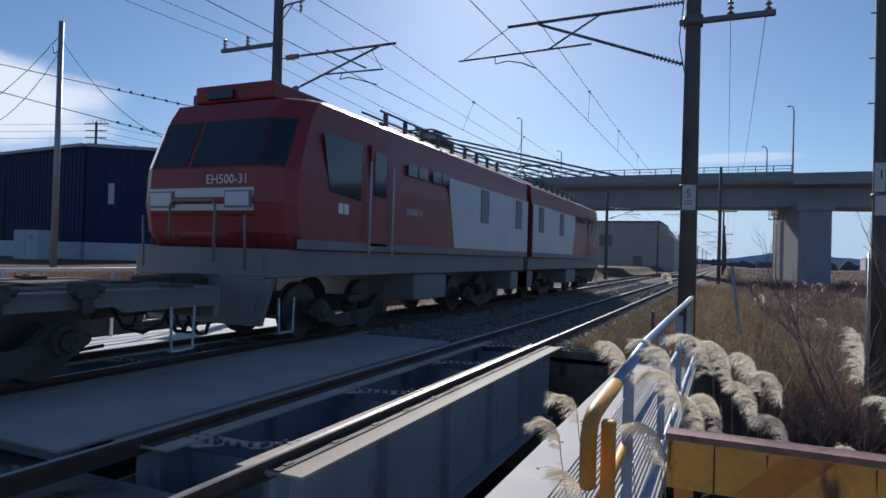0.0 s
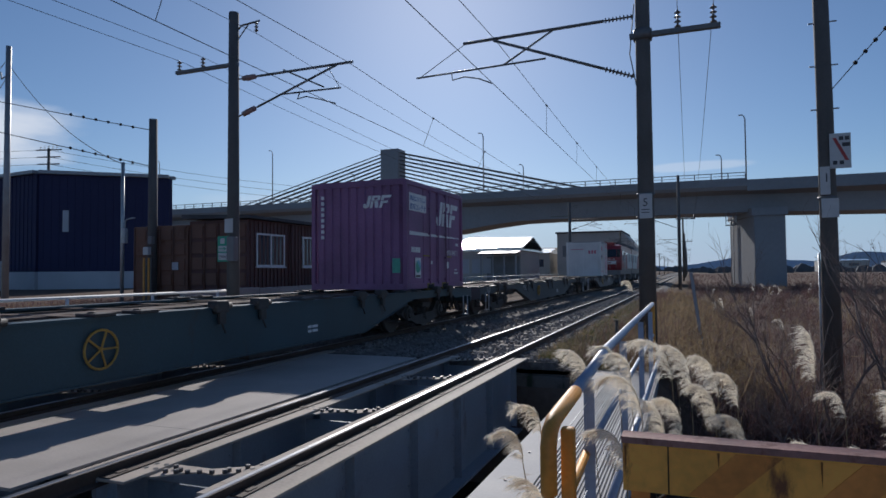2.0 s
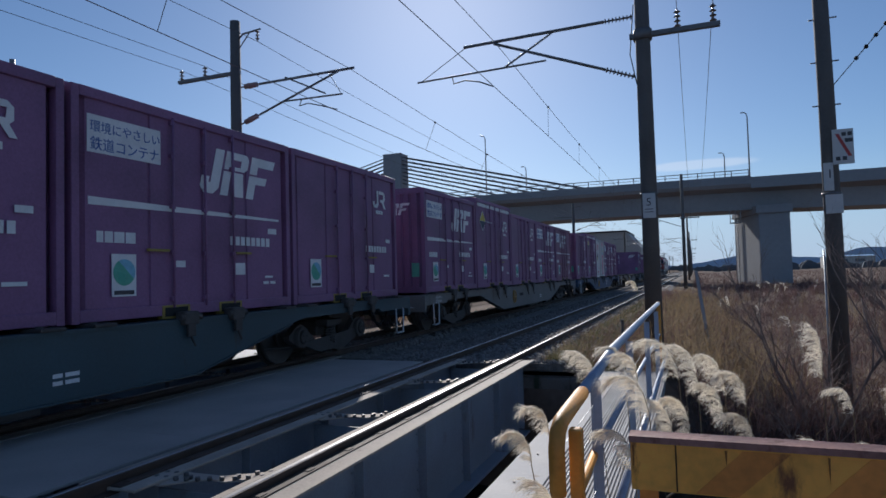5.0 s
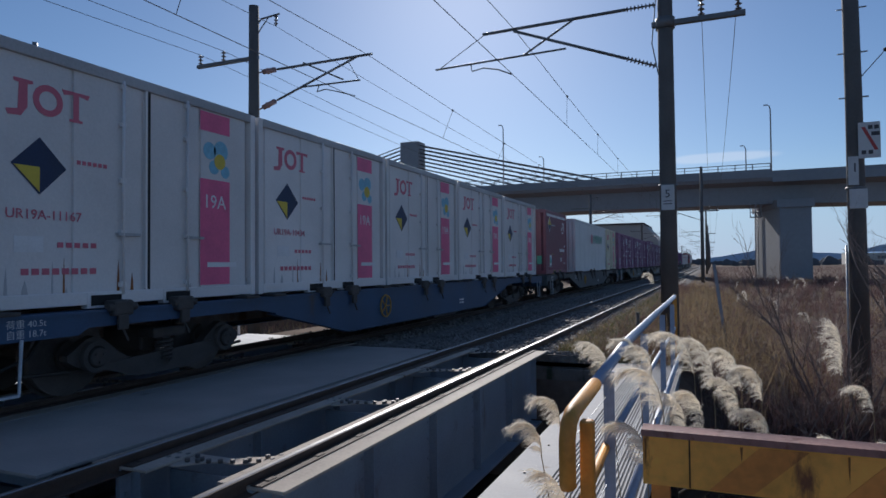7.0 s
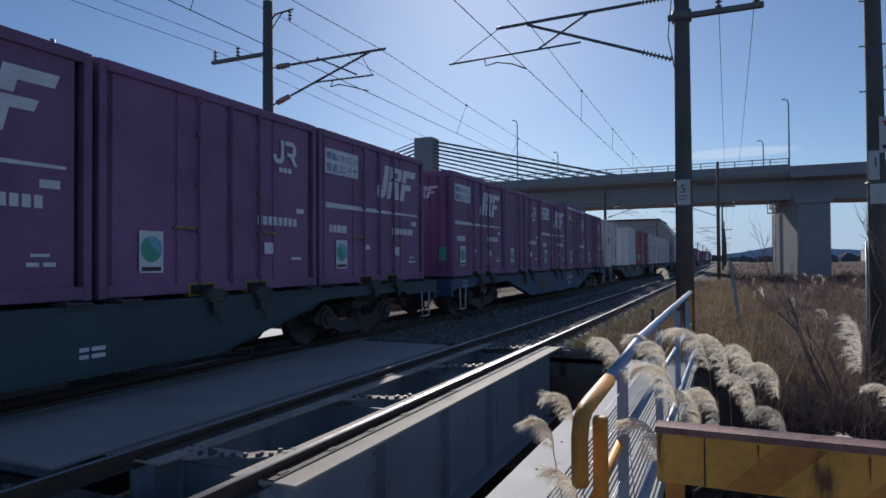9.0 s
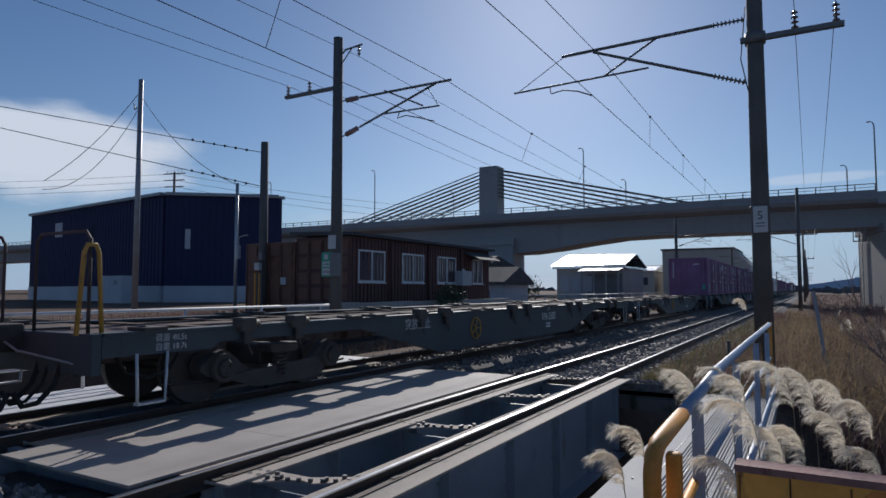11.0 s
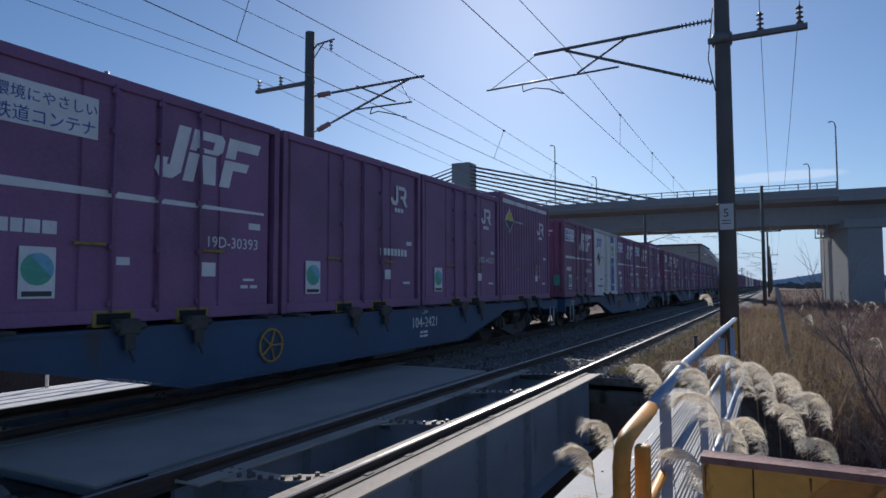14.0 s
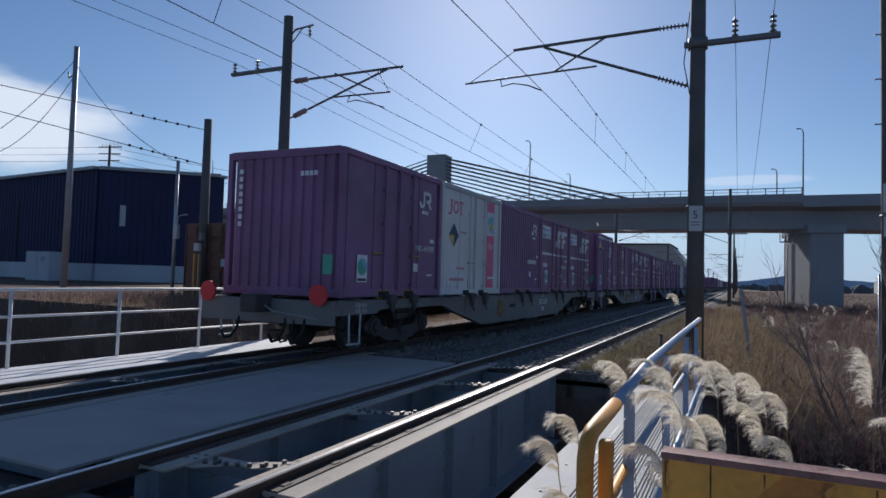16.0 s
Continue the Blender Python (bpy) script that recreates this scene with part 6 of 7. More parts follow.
LOADS = {
    1: [None, None, "jot", None, None], 2: [None] * 5, 3: ["jrf2:19D-34571", None, None, None, "jrf2:19D-39371"], 4: [None] * 5,
    5: ["jrf2", "jrf:19D-36347", "jot", "tri", "jr"], 6: ["jrf:V19C-4060", "jrf2", "jr", "tri", "jrf2"], 7: ["jr", "jrf2", "jr", "jrf2", "jr"],
    8: ["cream", None, "long", None, "trim"], 9: ["jot", "jot", "jot", "jot:UR19A-10434", "jot:UR19A-11167"], 10: ["jrm:V19C-8936", None, "grey", None, "jot:UR19A-10380"],
    11: ["jr:19D-46108", "tri", "jrf2", "jr", "jrf2"], 12: ["jrf2", "jr", "jrf2", "jr", "jr"], 13: [None] * 5, 14: [None] * 5,
    15: ["jrf2:19G-16702", "jr:19D-43611", "jrf:19G-18078", "jrf:V19C-1376", "jrf2:19D-35995"], 16: ["jrf2:19D-41916", "jr:19D-50857", "jr", "jrf:V19C-2366", "jrf:19D-37956"],
    17: ["tri:20D-1034", "jrf2:19D-40056", "jrf:19D-32585", "jotblue", "jrf2:19D-80700"], 18: ["trir:20G-770", "jr:19D-44313", "jr", "jrf:19D-30393", "jrf2:19D-38708"],
    19: ["jrf2:V19C-2529", "jrf:19D-41926", "jr", "jr:19D-45452", "tri:20D-6597"], 20: ["jrf2:19D-31708", "jrf:19D-36054", "corr", "jot", "jr:19D-44989"],
}
PROTO = {}


def proto(code):
    """The first of a kind is built, further ones are copies of it."""
    if code in PROTO:
        return copy_thing(PROTO[code], PROTO[code].matrix_basis.copy())
    kind, _, serial = code.partition(":")
    ob = make(kind, serial or None)
    PROTO[code] = ob
    return ob


WAGONS = {}
for k in range(1, 21):
    front = -20.4 * (k - 1)
    paint = PAINT[k]
    if paint in WAGONS:
        w = copy_thing(WAGONS[paint], WAGONS[paint].matrix_basis.copy())
    else:
        w = wagon(paint, TONE[paint] + " flat container wagon on two bogies")
        WAGONS[paint] = w
    MOVING.append((w, front, 0.0))
    for s, code in enumerate(LOADS[k]):
        if code:
            c = proto(code)
            y = front - 0.76 - 3.79 * s - CL / 2
            if code == "long":
                y = front - 0.76 - 3.79 - 0.35 - 4.55
            MOVING.append((c, y, 0.95))
for k, words in NUMBERS.items():
    w = [m[0] for m in MOVING if m[0].name.startswith("container_wagon")][k - 1]
    side_text(words, 0.26, M["inkwhite"], w, 1.3315, -8.86, 0.60)
    side_text("コキ", 0.12, M["inkwhite"], w, 1.3315, -8.5, 0.83)
railings = [m[0] for m in MOVING if m[0].name.startswith("container_wagon")]
for k, y in ((11, -0.46), (14, -19.96)):  # end railings where the platform has them
    for sx in (-1, 1):
        part("end_railing", tube(B(), [(sx * 1.2, y, 0.90), (sx * 1.2, y, 1.80), (sx * 1.12, y, 1.88), (sx * 0.38, y, 1.88), (sx * 0.3, y, 1.80), (sx * 0.3, y, 0.90)], 0.018, 6), M["bogie"], railings[k - 1])
    part("grab_loop", tube(B(), [(1.22, y - 0.12, 0.92), (1.22, y - 0.07, 1.68), (1.22, y - 0.04, 1.75), (1.22, y + 0.04, 1.75), (1.22, y + 0.07, 1.68), (1.22, y + 0.12, 0.92)], 0.022, 8), M["yrail"], railings[k - 1], "rusty yellow grab loop")
last = [m[0] for m in MOVING if m[0].name.startswith("container_wagon")][-1]
for x in (-1.12, 1.12):
    d = part("tail_disc", tube(B(), [(x, -20.05, 1.02), (x, -20.09, 1.02)], 0.165, 24), M["lamp"], last, "red round tail disc")


# ---- the train: locomotive ----
def cab_front(z):
    """How far the cab's face stands back from the coupler line at a height."""
    for (za, ya), (zb, yb) in zip(FACE, FACE[1:]):
        if za <= z <= zb:
            return ya + (yb - ya) * (z - za) / (zb - za)
    return FACE[-1][1]


FACE = [(1.40, 0.80), (1.62, 0.62), (2.05, 0.55), (2.52, 0.58), (3.34, 0.92), (3.58, 1.08), (3.72, 1.55)]


def half_body(l, flip):
    """One of the two car bodies: a rounded cab end, straight sides and a roof."""
    def Y(y):
        return 25.0 - y if flip else y
    rings = []
    bm = B()
    for z, yf in FACE:
        half = 1.40 if z < 3.3 else (1.34 if z < 3.6 else 1.10)
        nose = 0.98 if z < 3.3 else half - 0.35
        rings.append([bm.verts.new((x, Y(y), z)) for x, y in ((-half, 12.25), (-half, yf + 0.42), (-half + 0.10, yf + 0.22), (-nose, yf), (nose, yf), (half - 0.10, yf + 0.22), (half, yf + 0.42), (half, 12.25))])
    for a, b in zip(rings, rings[1:]):
        for k in range(len(a)):
            bm.faces.new((a[k], a[(k + 1) % len(a)], b[(k + 1) % len(a)], b[k]))
    bm.faces.new(rings[-1])
    bm.faces.new(rings[0][::-1])
    part("car_body", bm, M["loco_red"], l, "glossy red locomotive body")

    def slab(name, pts, material, parent=l, label="", t=0.012):
        bm = B()
        v = [Vector((x, Y(y), z)) for x, y, z in pts]
        n = (v[1] - v[0]).cross(v[2] - v[0]).normalized()
        c = sum(v, Vector()) / len(v)
        if n.dot(c - Vector((0, Y(5.0), 2.2))) < 0:
            n = -n
        a, b = [bm.verts.new(p + n * 0.003) for p in v], [bm.verts.new(p + n * t) for p in v]
        bm.faces.new(a[::-1])
        bm.faces.new(b)
        for k in range(len(v)):
            bm.faces.new((a[k], a[(k + 1) % len(v)], b[(k + 1) % len(v)], b[k]))
        return part(name, bm, material, parent, label)

    def fy(z, x):
        ax, base = abs(x), cab_front(z)
        if ax <= 0.98:
            return base
        if ax <= 1.30:
            return base + 0.22 * (ax - 0.98) / 0.32
        return base + 0.22 + 0.20 * (ax - 1.30) / 0.10

    zb, zt = 2.56, 3.26
    for x0, x1 in ((-0.97, -0.30), (-0.22, 0.97)):
        slab("windscreen", [(x0, fy(zb, x0), zb), (x1, fy(zb, x1), zb), (x1, fy(zt, x1), zt), (x0, fy(zt, x0), zt)], M["cabglass"], label="dark sloping windscreen")
    for sx in (-1, 1):
        slab("corner_window", [(sx * 0.99, fy(zb, 0.99), zb), (sx * 1.29, fy(zb, 1.29), zb), (sx * 1.29, fy(zt, 1.29), zt), (sx * 0.99, fy(zt, 0.99), zt)], M["cabglass"])
        slab("side_window", [(sx * 1.40, 1.75, 2.30), (sx * 1.40, 2.65, 2.22), (sx * 1.40, 2.65, 3.16), (sx * 1.40, 1.55, 3.16)], M["cabglass"], label="dark cab side window")
        d = slab("cab_door", [(sx * 1.40, 2.95, 1.5), (sx * 1.40, 3.55, 1.5), (sx * 1.40, 3.55, 3.22), (sx * 1.40, 2.95, 3.22)], M["loco_red"], label="red crew door")
        slab("door_window", [(sx * 1.413, 3.05, 2.35), (sx * 1.413, 3.45, 2.35), (sx * 1.413, 3.45, 3.1), (sx * 1.413, 3.05, 3.1)], M["cabglass"], d)
        for y in (2.86, 3.66):
            part("grab_rail", tube(B(), [(sx * 1.46, Y(y), 1.35), (sx * 1.46, Y(y), 2.9)], 0.018, 6), M["steprail"], l)
        # white paint of the middle, widened to imitate reflections on the side
        slab("white_side", [(sx * 1.40, 6.6, 1.55), (sx * 1.40, 12.2, 1.55), (sx * 1.40, 12.2, 3.05), (sx * 1.40, 6.2, 3.05)], M["loco_white"], label="pale panel towards the middle of the body, white paint and painted reflection")
        slab("body_stripe", [(sx * 1.40, 0.98, 1.41), (sx * 1.40, 12.2, 1.41), (sx * 1.40, 12.2, 1.54), (sx * 1.40, 0.98, 1.54)], M["loco_grey"])
        for y in (4.3, 5.4):
            for k in range(2):
                slab("vent_window", [(sx * 1.40, y + 0.45 * k, 2.86), (sx * 1.40, y + 0.40 + 0.45 * k, 2.86), (sx * 1.40, y + 0.40 + 0.45 * k, 3.08), (sx * 1.40, y + 0.45 * k, 3.08)], M["cabglass"], t=0.02)
        for y in (8.2, 11.0):
            slab("side_grille", [(sx * 1.412, y, 2.2), (sx * 1.412, y + 0.55, 2.2), (sx * 1.412, y + 0.55, 3.0), (sx * 1.412, y, 3.0)], M["loco_grey"], t=0.02, label="dark louvred grille")
        if sx > 0:
            side_text("EH500-31", 0.17, M["inkwhite"], l, 1.4045, 16.1 if flip else 4.30, 2.12, "number")
        for k in range(2):
            slab("side_mark", [(sx * 1.40, 2.0 + 0.16 * k, 1.98), (sx * 1.40, 2.13 + 0.16 * k, 1.98), (sx * 1.40, 2.13 + 0.16 * k, 2.14), (sx * 1.40, 2.0 + 0.16 * k, 2.14)], M["inkwhite"], t=0.006)
    # pale band with the two headlamp boxes, number bars above
    slab("front_band", [(-0.97, fy(1.92, 0), 1.92), (0.97, fy(1.92, 0), 1.92), (0.97, fy(2.24, 0), 2.24), (-0.97, fy(2.24, 0), 2.24)], M["loco_white"], label="pale band across the cab front")
    for x0, x1 in ((-0.95, -0.48), (0.48, 0.95)):
        hl = slab("headlight", [(x0, fy(1.96, 0), 1.96), (x1, fy(1.96, 0), 1.96), (x1, fy(2.2, 0), 2.2), (x0, fy(2.2, 0), 2.2)], M["loco_grey"], t=0.035, label="rectangular headlamp box")
        slab("lens", [(x0 + 0.03, fy(1.98, 0) - 0.036, 1.985), (x1 - 0.03, fy(1.98, 0) - 0.036, 1.985), (x1 - 0.03, fy(2.18, 0) - 0.036, 2.175), (x0 + 0.03, fy(2.18, 0) - 0.036, 2.175)], M["loco_white"], hl)
    if not flip:
        end_text("EH500-31", 0.19, M["inkwhite"], l, 0.10, cab_front(2.43) - 0.012, 2.30, "number")
    slab("lower_front", [(-0.96, fy(1.45, 0), 1.45), (0.96, fy(1.45, 0), 1.45), (0.96, fy(1.88, 0), 1.88), (-0.96, fy(1.88, 0), 1.88)], M["loco_dred"])
    part("front_rail", tube(B(), [(-0.42, Y(0.60), 1.5), (-0.42, Y(0.42), 1.55), (-0.42, Y(0.42), 1.98), (-0.36, Y(0.42), 2.06), (0.36, Y(0.42), 2.06), (0.42, Y(0.42), 1.98), (0.42, Y(0.42), 1.2)], 0.02, 8), M["loco_grey"], l)
    for x in (-0.95, 0.95):
        part("front_rail", tube(B(), [(x, Y(0.45), 1.1), (x, Y(0.42), 1.85)], 0.018, 6), M["loco_grey"], l)
    # lamps and horn casing above the windscreen, skirt, steps, coupler
    part("roof_casing", box(B(), -0.75, 0.75, *sorted((Y(1.15), Y(2.6))), 3.62, 3.90, 0.04), M["loco_dred"], l, "dark red casing over the cab")
    part("roof_lamp", box(B(), -0.45, 0.05, *sorted((Y(1.08), Y(1.16))), 3.66, 3.80, 0.01), M["cabglass"], l)
    bm = B()
    box(bm, -1.30, 1.30, *sorted((Y(0.62), Y(12.25))), 1.0, 1.398, 0.02)
    part("underframe", bm, M["loco_grey"], l, "grey underframe")
    bm = B()
    prism(bm, [(-1.25, 0.98), (1.25, 0.98), (1.05, 0.32), (-1.05, 0.32)], "y", *sorted((Y(0.66), Y(0.74))))
    part("snow_plough", bm, M["loco_grey"], l, "grey skirt below the cab")
    for x in (-1.28, 1.28):
        step = step_loop(l, Y(0.95), x)
    bm = B()
    box(bm, -0.17, 0.17, *sorted((Y(0.0), Y(0.5))), 0.72, 1.02, 0.03)
    box(bm, -0.11, 0.11, *sorted((Y(0.5), Y(1.1))), 0.76, 0.96)
    part("coupler", bm, M["bogie"], l)
    for y in (3.1, 9.4):
        bogie(l, Y(y), M["bogie"])
        bogie_cover = part("equipment_box", box(B(), -1.2, 1.2, *sorted((Y(y + 2.0), Y(y + 3.6))), 0.45, 0.99, 0.03), M["loco_grey"], l)
    # roof gear
    part("roof_hood", prism(B(), [(-1.05, 3.70), (1.05, 3.70), (0.75, 3.92), (-0.75, 3.92)], "y", *sorted((Y(4.4), Y(12.0)))), M["loco_roof"], l, "dark roof hood")
    bm = B()
    for k in range(9):
        y = Y(4.2 + 0.8 * k)
        tube(bm, [(0.95, y, 3.68), (0.95, y, 4.02)], 0.05, 8)
        tube(bm, [(-0.95, y, 3.68), (-0.95, y, 4.02)], 0.05, 8)
    part("roof_insulators", bm, M["catenary"], l)
    bm = B()
    for x in (-0.95, 0.95, 0.55):
        tube(bm, [(x, Y(4.0), 4.04), (x, Y(12.0), 4.04)], 0.022, 6)
    part("roof_busbar", bm, M["catenary"], l)
    part("fan_box", box(B(), -0.5, 0.5, *sorted((Y(7.6), Y(8.6))), 3.92, 4.2, 0.03), M["loco_roof"], l)
    up = flip
    yp, z1 = 7.2, 4.98 if up else 4.3
    bm = B()
    for x in (-0.55, 0.55):
        zm = (4.05 + z1) / 2 - (0.05 if up else 0.0)
        tube(bm, [(x * 0.9, Y(yp - 0.45), 4.05), (x, Y(yp - 0.95), zm), (x, Y(yp), z1 - 0.06)], 0.02, 6)
        tube(bm, [(x * 0.9, Y(yp + 0.45), 4.05), (x, Y(yp + 0.95), zm), (x, Y(yp), z1 - 0.06)], 0.02, 6)
    for dy in (-0.14, 0.14):
        tube(bm, [(-0.95, Y(yp + dy), z1 - 0.14), (-0.6, Y(yp + dy), z1), (0.6, Y(yp + dy), z1), (0.95, Y(yp + dy), z1 - 0.14)], 0.022, 6)
    for x in (-0.5, 0.5):
        tube(bm, [(x, Y(yp - 0.8), 4.05), (x, Y(yp + 0.8), 4.05)], 0.03, 6)
    part("pantograph", bm, M["catenary"], l, "diamond pantograph " + ("raised to the wire" if up else "folded down"))


loco = root("electric_locomotive", "red two-section electric locomotive with white paint and painted reflection in the middle", "locomotive", (FAR_X, 0, 0))
half_body(loco, False)
half_body(loco, True)
part("gangway", box(B(), -1.2, 1.2, 12.255, 12.745, 1.3, 3.55, 0.03), M["black"], loco, "black bellows between the two bodies")
MOVING.append((loco, 0.0, 0.0))


# ---- plants ----
def ribbon_mesh(name, verts, faces, material):
    me = bpy.data.meshes.new(name)
    me.from_pydata(verts, [], faces)
    me.materials.append(material)
    return me


def blades(name, label, category, material, n, place, height, width, bend, seed, segs=2):
    """Many thin bent blades in one mesh. place(rnd) gives x, y."""
    rnd = random.Random(seed)
    vs, fs = [], []
    for _ in range(n):
        x, y = place(rnd)
        z = ground_z(x, y) - 0.03
        if y > 11.4 and abs(x) < 1.75:
            z = max(z, -0.35 + 0.165 * min(1.0, (1.75 - abs(x)) / 0.45))
        h = height * rnd.uniform(0.45, 1.15)
        a = rnd.uniform(0, 2 * math.pi)
        lean = bend * rnd.uniform(0.1, 1.0) * h
        dx, dy = math.cos(a) * lean, math.sin(a) * lean
        w = width * rnd.uniform(0.6, 1.3)
        b = rnd.uniform(0, math.pi)
        wx, wy = math.cos(b) * w, math.sin(b) * w
        base = len(vs)
        for k in range(segs + 1):
            u = k / segs
            s = 1 - u * 0.92
            px, py, pz = x + dx * u * u, y + dy * u * u, z + h * (u - 0.18 * bend * u * u)
            vs += [(px - wx * s, py - wy * s, pz), (px + wx * s, py + wy * s, pz)]
        for k in range(segs):
            i = base + 2 * k
            fs.append((i, i + 1, i + 3, i + 2))
    return tagged(new(name, ribbon_mesh(name, vs, fs, material)), label, category, kind="stuff")


def near_more(rnd, x0, x1, y0, y1, p=2.0):
    return rnd.uniform(x0, x1), y0 + (y1 - y0) * rnd.random() ** p


def field_spot(rnd):
    u = rnd.random() ** 1.8
    y = 9.0 + 75 * u
    x = 3.4 + (y * 0.75 + 4) * rnd.random()
    return x, y


def scrub(name, label, material, n, place, size, twigs, seed, width=1.0):
    """Low tangled clumps of leafless weeds: crooked stems that fork into short sprigs."""
    rnd = random.Random(seed)
    vs, fs = [], []

    def stem(p, d, L, w, segs):
        pts = []
        wd = Vector((rnd.uniform(-1, 1), rnd.uniform(-1, 1), 0.2)).normalized() * w
        b0 = len(vs)
        for k in range(segs + 1):
            q = 1 - 0.7 * k / segs
            vs.extend((p - wd * q, p + wd * q))
            pts.append(p.copy())
            p = p + d * (L / segs)
            d = (d + Vector((rnd.gauss(0, 0.28), rnd.gauss(0, 0.28), rnd.gauss(-0.05, 0.22)))).normalized()
        for k in range(segs):
            i = b0 + 2 * k
            fs.append((i, i + 1, i + 3, i + 2))
        return pts

    for _ in range(n):
        x, y = place(rnd)
        z, sz = ground_z(x, y) - 0.03, size * rnd.uniform(0.35, 1.25)
        w = width * (0.0022 + 0.00014 * y)
        for _ in range(twigs):
            a, tilt = rnd.uniform(0, 6.283), abs(rnd.gauss(0, 0.65))
            d = Vector((math.cos(a) * math.sin(tilt), math.sin(a) * math.sin(tilt), math.cos(tilt)))
            pts = stem(Vector((x + rnd.gauss(0, 0.3) * sz, y + rnd.gauss(0, 0.3) * sz, z)), d, sz * rnd.uniform(0.5, 1.1), w, 3)
            for k in range(3):
                a = rnd.uniform(0, 6.283)
                stem(pts[1 + k % 3], Vector((math.cos(a), math.sin(a), rnd.uniform(-0.2, 0.9))).normalized(), sz * rnd.uniform(0.12, 0.36), w * 0.6, 1)
    return tagged(new(name, ribbon_mesh(name, vs, fs, material)), label, "scrub", kind="stuff")


def bank_spot(rnd):
    return rnd.uniform(3.3, 10.0), 7.4 + 4.6 * rnd.random()


blades("dry_reeds", "dense brown thicket of dry reeds and weeds in the field", "reeds", M["reed"], 12000, field_spot, 0.5, 0.0055, 2.4, 11, 3)
scrub("field_scrub", "tangled reddish-brown leafless weeds over the field", M["reed"], 1500, field_spot, 0.85, 22, 51, 1.7)
scrub("field_scrub", "greyish leafless weeds among the brown ones", M["twig"], 420, field_spot, 0.95, 18, 52, 1.4)
scrub("field_scrub", "pale straw-coloured weeds scattered in the field", M["straw"], 380, field_spot, 0.8, 12, 53, 1.9)
scrub("field_scrub", "tangled brown weeds on the bank of the ditch", M["reed"], 260, bank_spot, 0.8, 30, 54, 1.5)
scrub("field_scrub", "dark twiggy weeds on the bank of the ditch", M["twig"], 90, bank_spot, 0.9, 26, 55)
scrub("field_scrub", "brown weeds in the grass beside the near track", M["reed"], 300, lambda r: near_more(r, 1.3, 3.4, 11.8, 46, 1.5), 0.5, 16, 57, 1.7)
scrub("field_scrub", "straw-coloured weeds along the foot of the masts", M["straw"], 230, lambda r: near_more(r, 2.5, 4.8, 12.2, 40, 1.4), 0.75, 18, 56, 2.0)
blades("dry_reeds", "thin pale stalks standing in the brown field", "reeds", M["straw"], 2200, field_spot, 0.8, 0.004, 1.9, 12, 3)
blades("dry_reeds", "brown reeds over the distant part of the field", "reeds", M["reed"], 26000, lambda r: (3.5 + 190 * r.random() ** 1.3, 70 + 240 * r.random() ** 1.5), 0.7, 0.035, 1.3, 21)
blades("trackside_grass", "straw-coloured winter grass beside the near track", "grass", M["straw"], 7500, lambda r: near_more(r, 0.95, 2.9, 11.6, 46, 1.7), 0.34, 0.008, 1.6, 14)
blades("trackside_grass", "green winter grass beside the near track", "grass", M["greeng"], 8000, lambda r: near_more(r, 1.0, 2.5, 11.6, 34, 1.7), 0.26, 0.006, 1.0, 15)
blades("trackside_grass", "tall straw grass along the foot of the masts", "grass", M["straw"], 2000, lambda r: near_more(r, 2.4, 4.2, 12.3, 40, 1.4), 0.5, 0.008, 1.8, 16, 3)
blades("trackside_grass", "dry grass tufts at the end of the bridge deck", "grass", M["straw"], 2600, lambda r: (r.uniform(-2.9, 1.6), r.uniform(2.6, 3.9)), 0.16, 0.004, 0.9, 17)
blades("bank_grass", "brown and straw grass on the bank beyond the far track", "grass", M["straw"], 14000, lambda r: (r.uniform(-13, -6.6), r.uniform(2, 30)), 0.3, 0.007, 0.8, 18)
blades("bank_grass", "reddish brown weeds on the bank beyond the far track", "grass", M["reed"], 12000, lambda r: (r.uniform(-16, -6.6), r.uniform(2, 26)), 0.4, 0.007, 0.8, 19)
blades("bridge_tuft", "dry weed tuft growing by the girder end", "grass", M["reed"], 160, lambda r: (r.gauss(0.75, 0.16), r.gauss(3.95, 0.12)), 0.32, 0.003, 1.0, 20, 3)


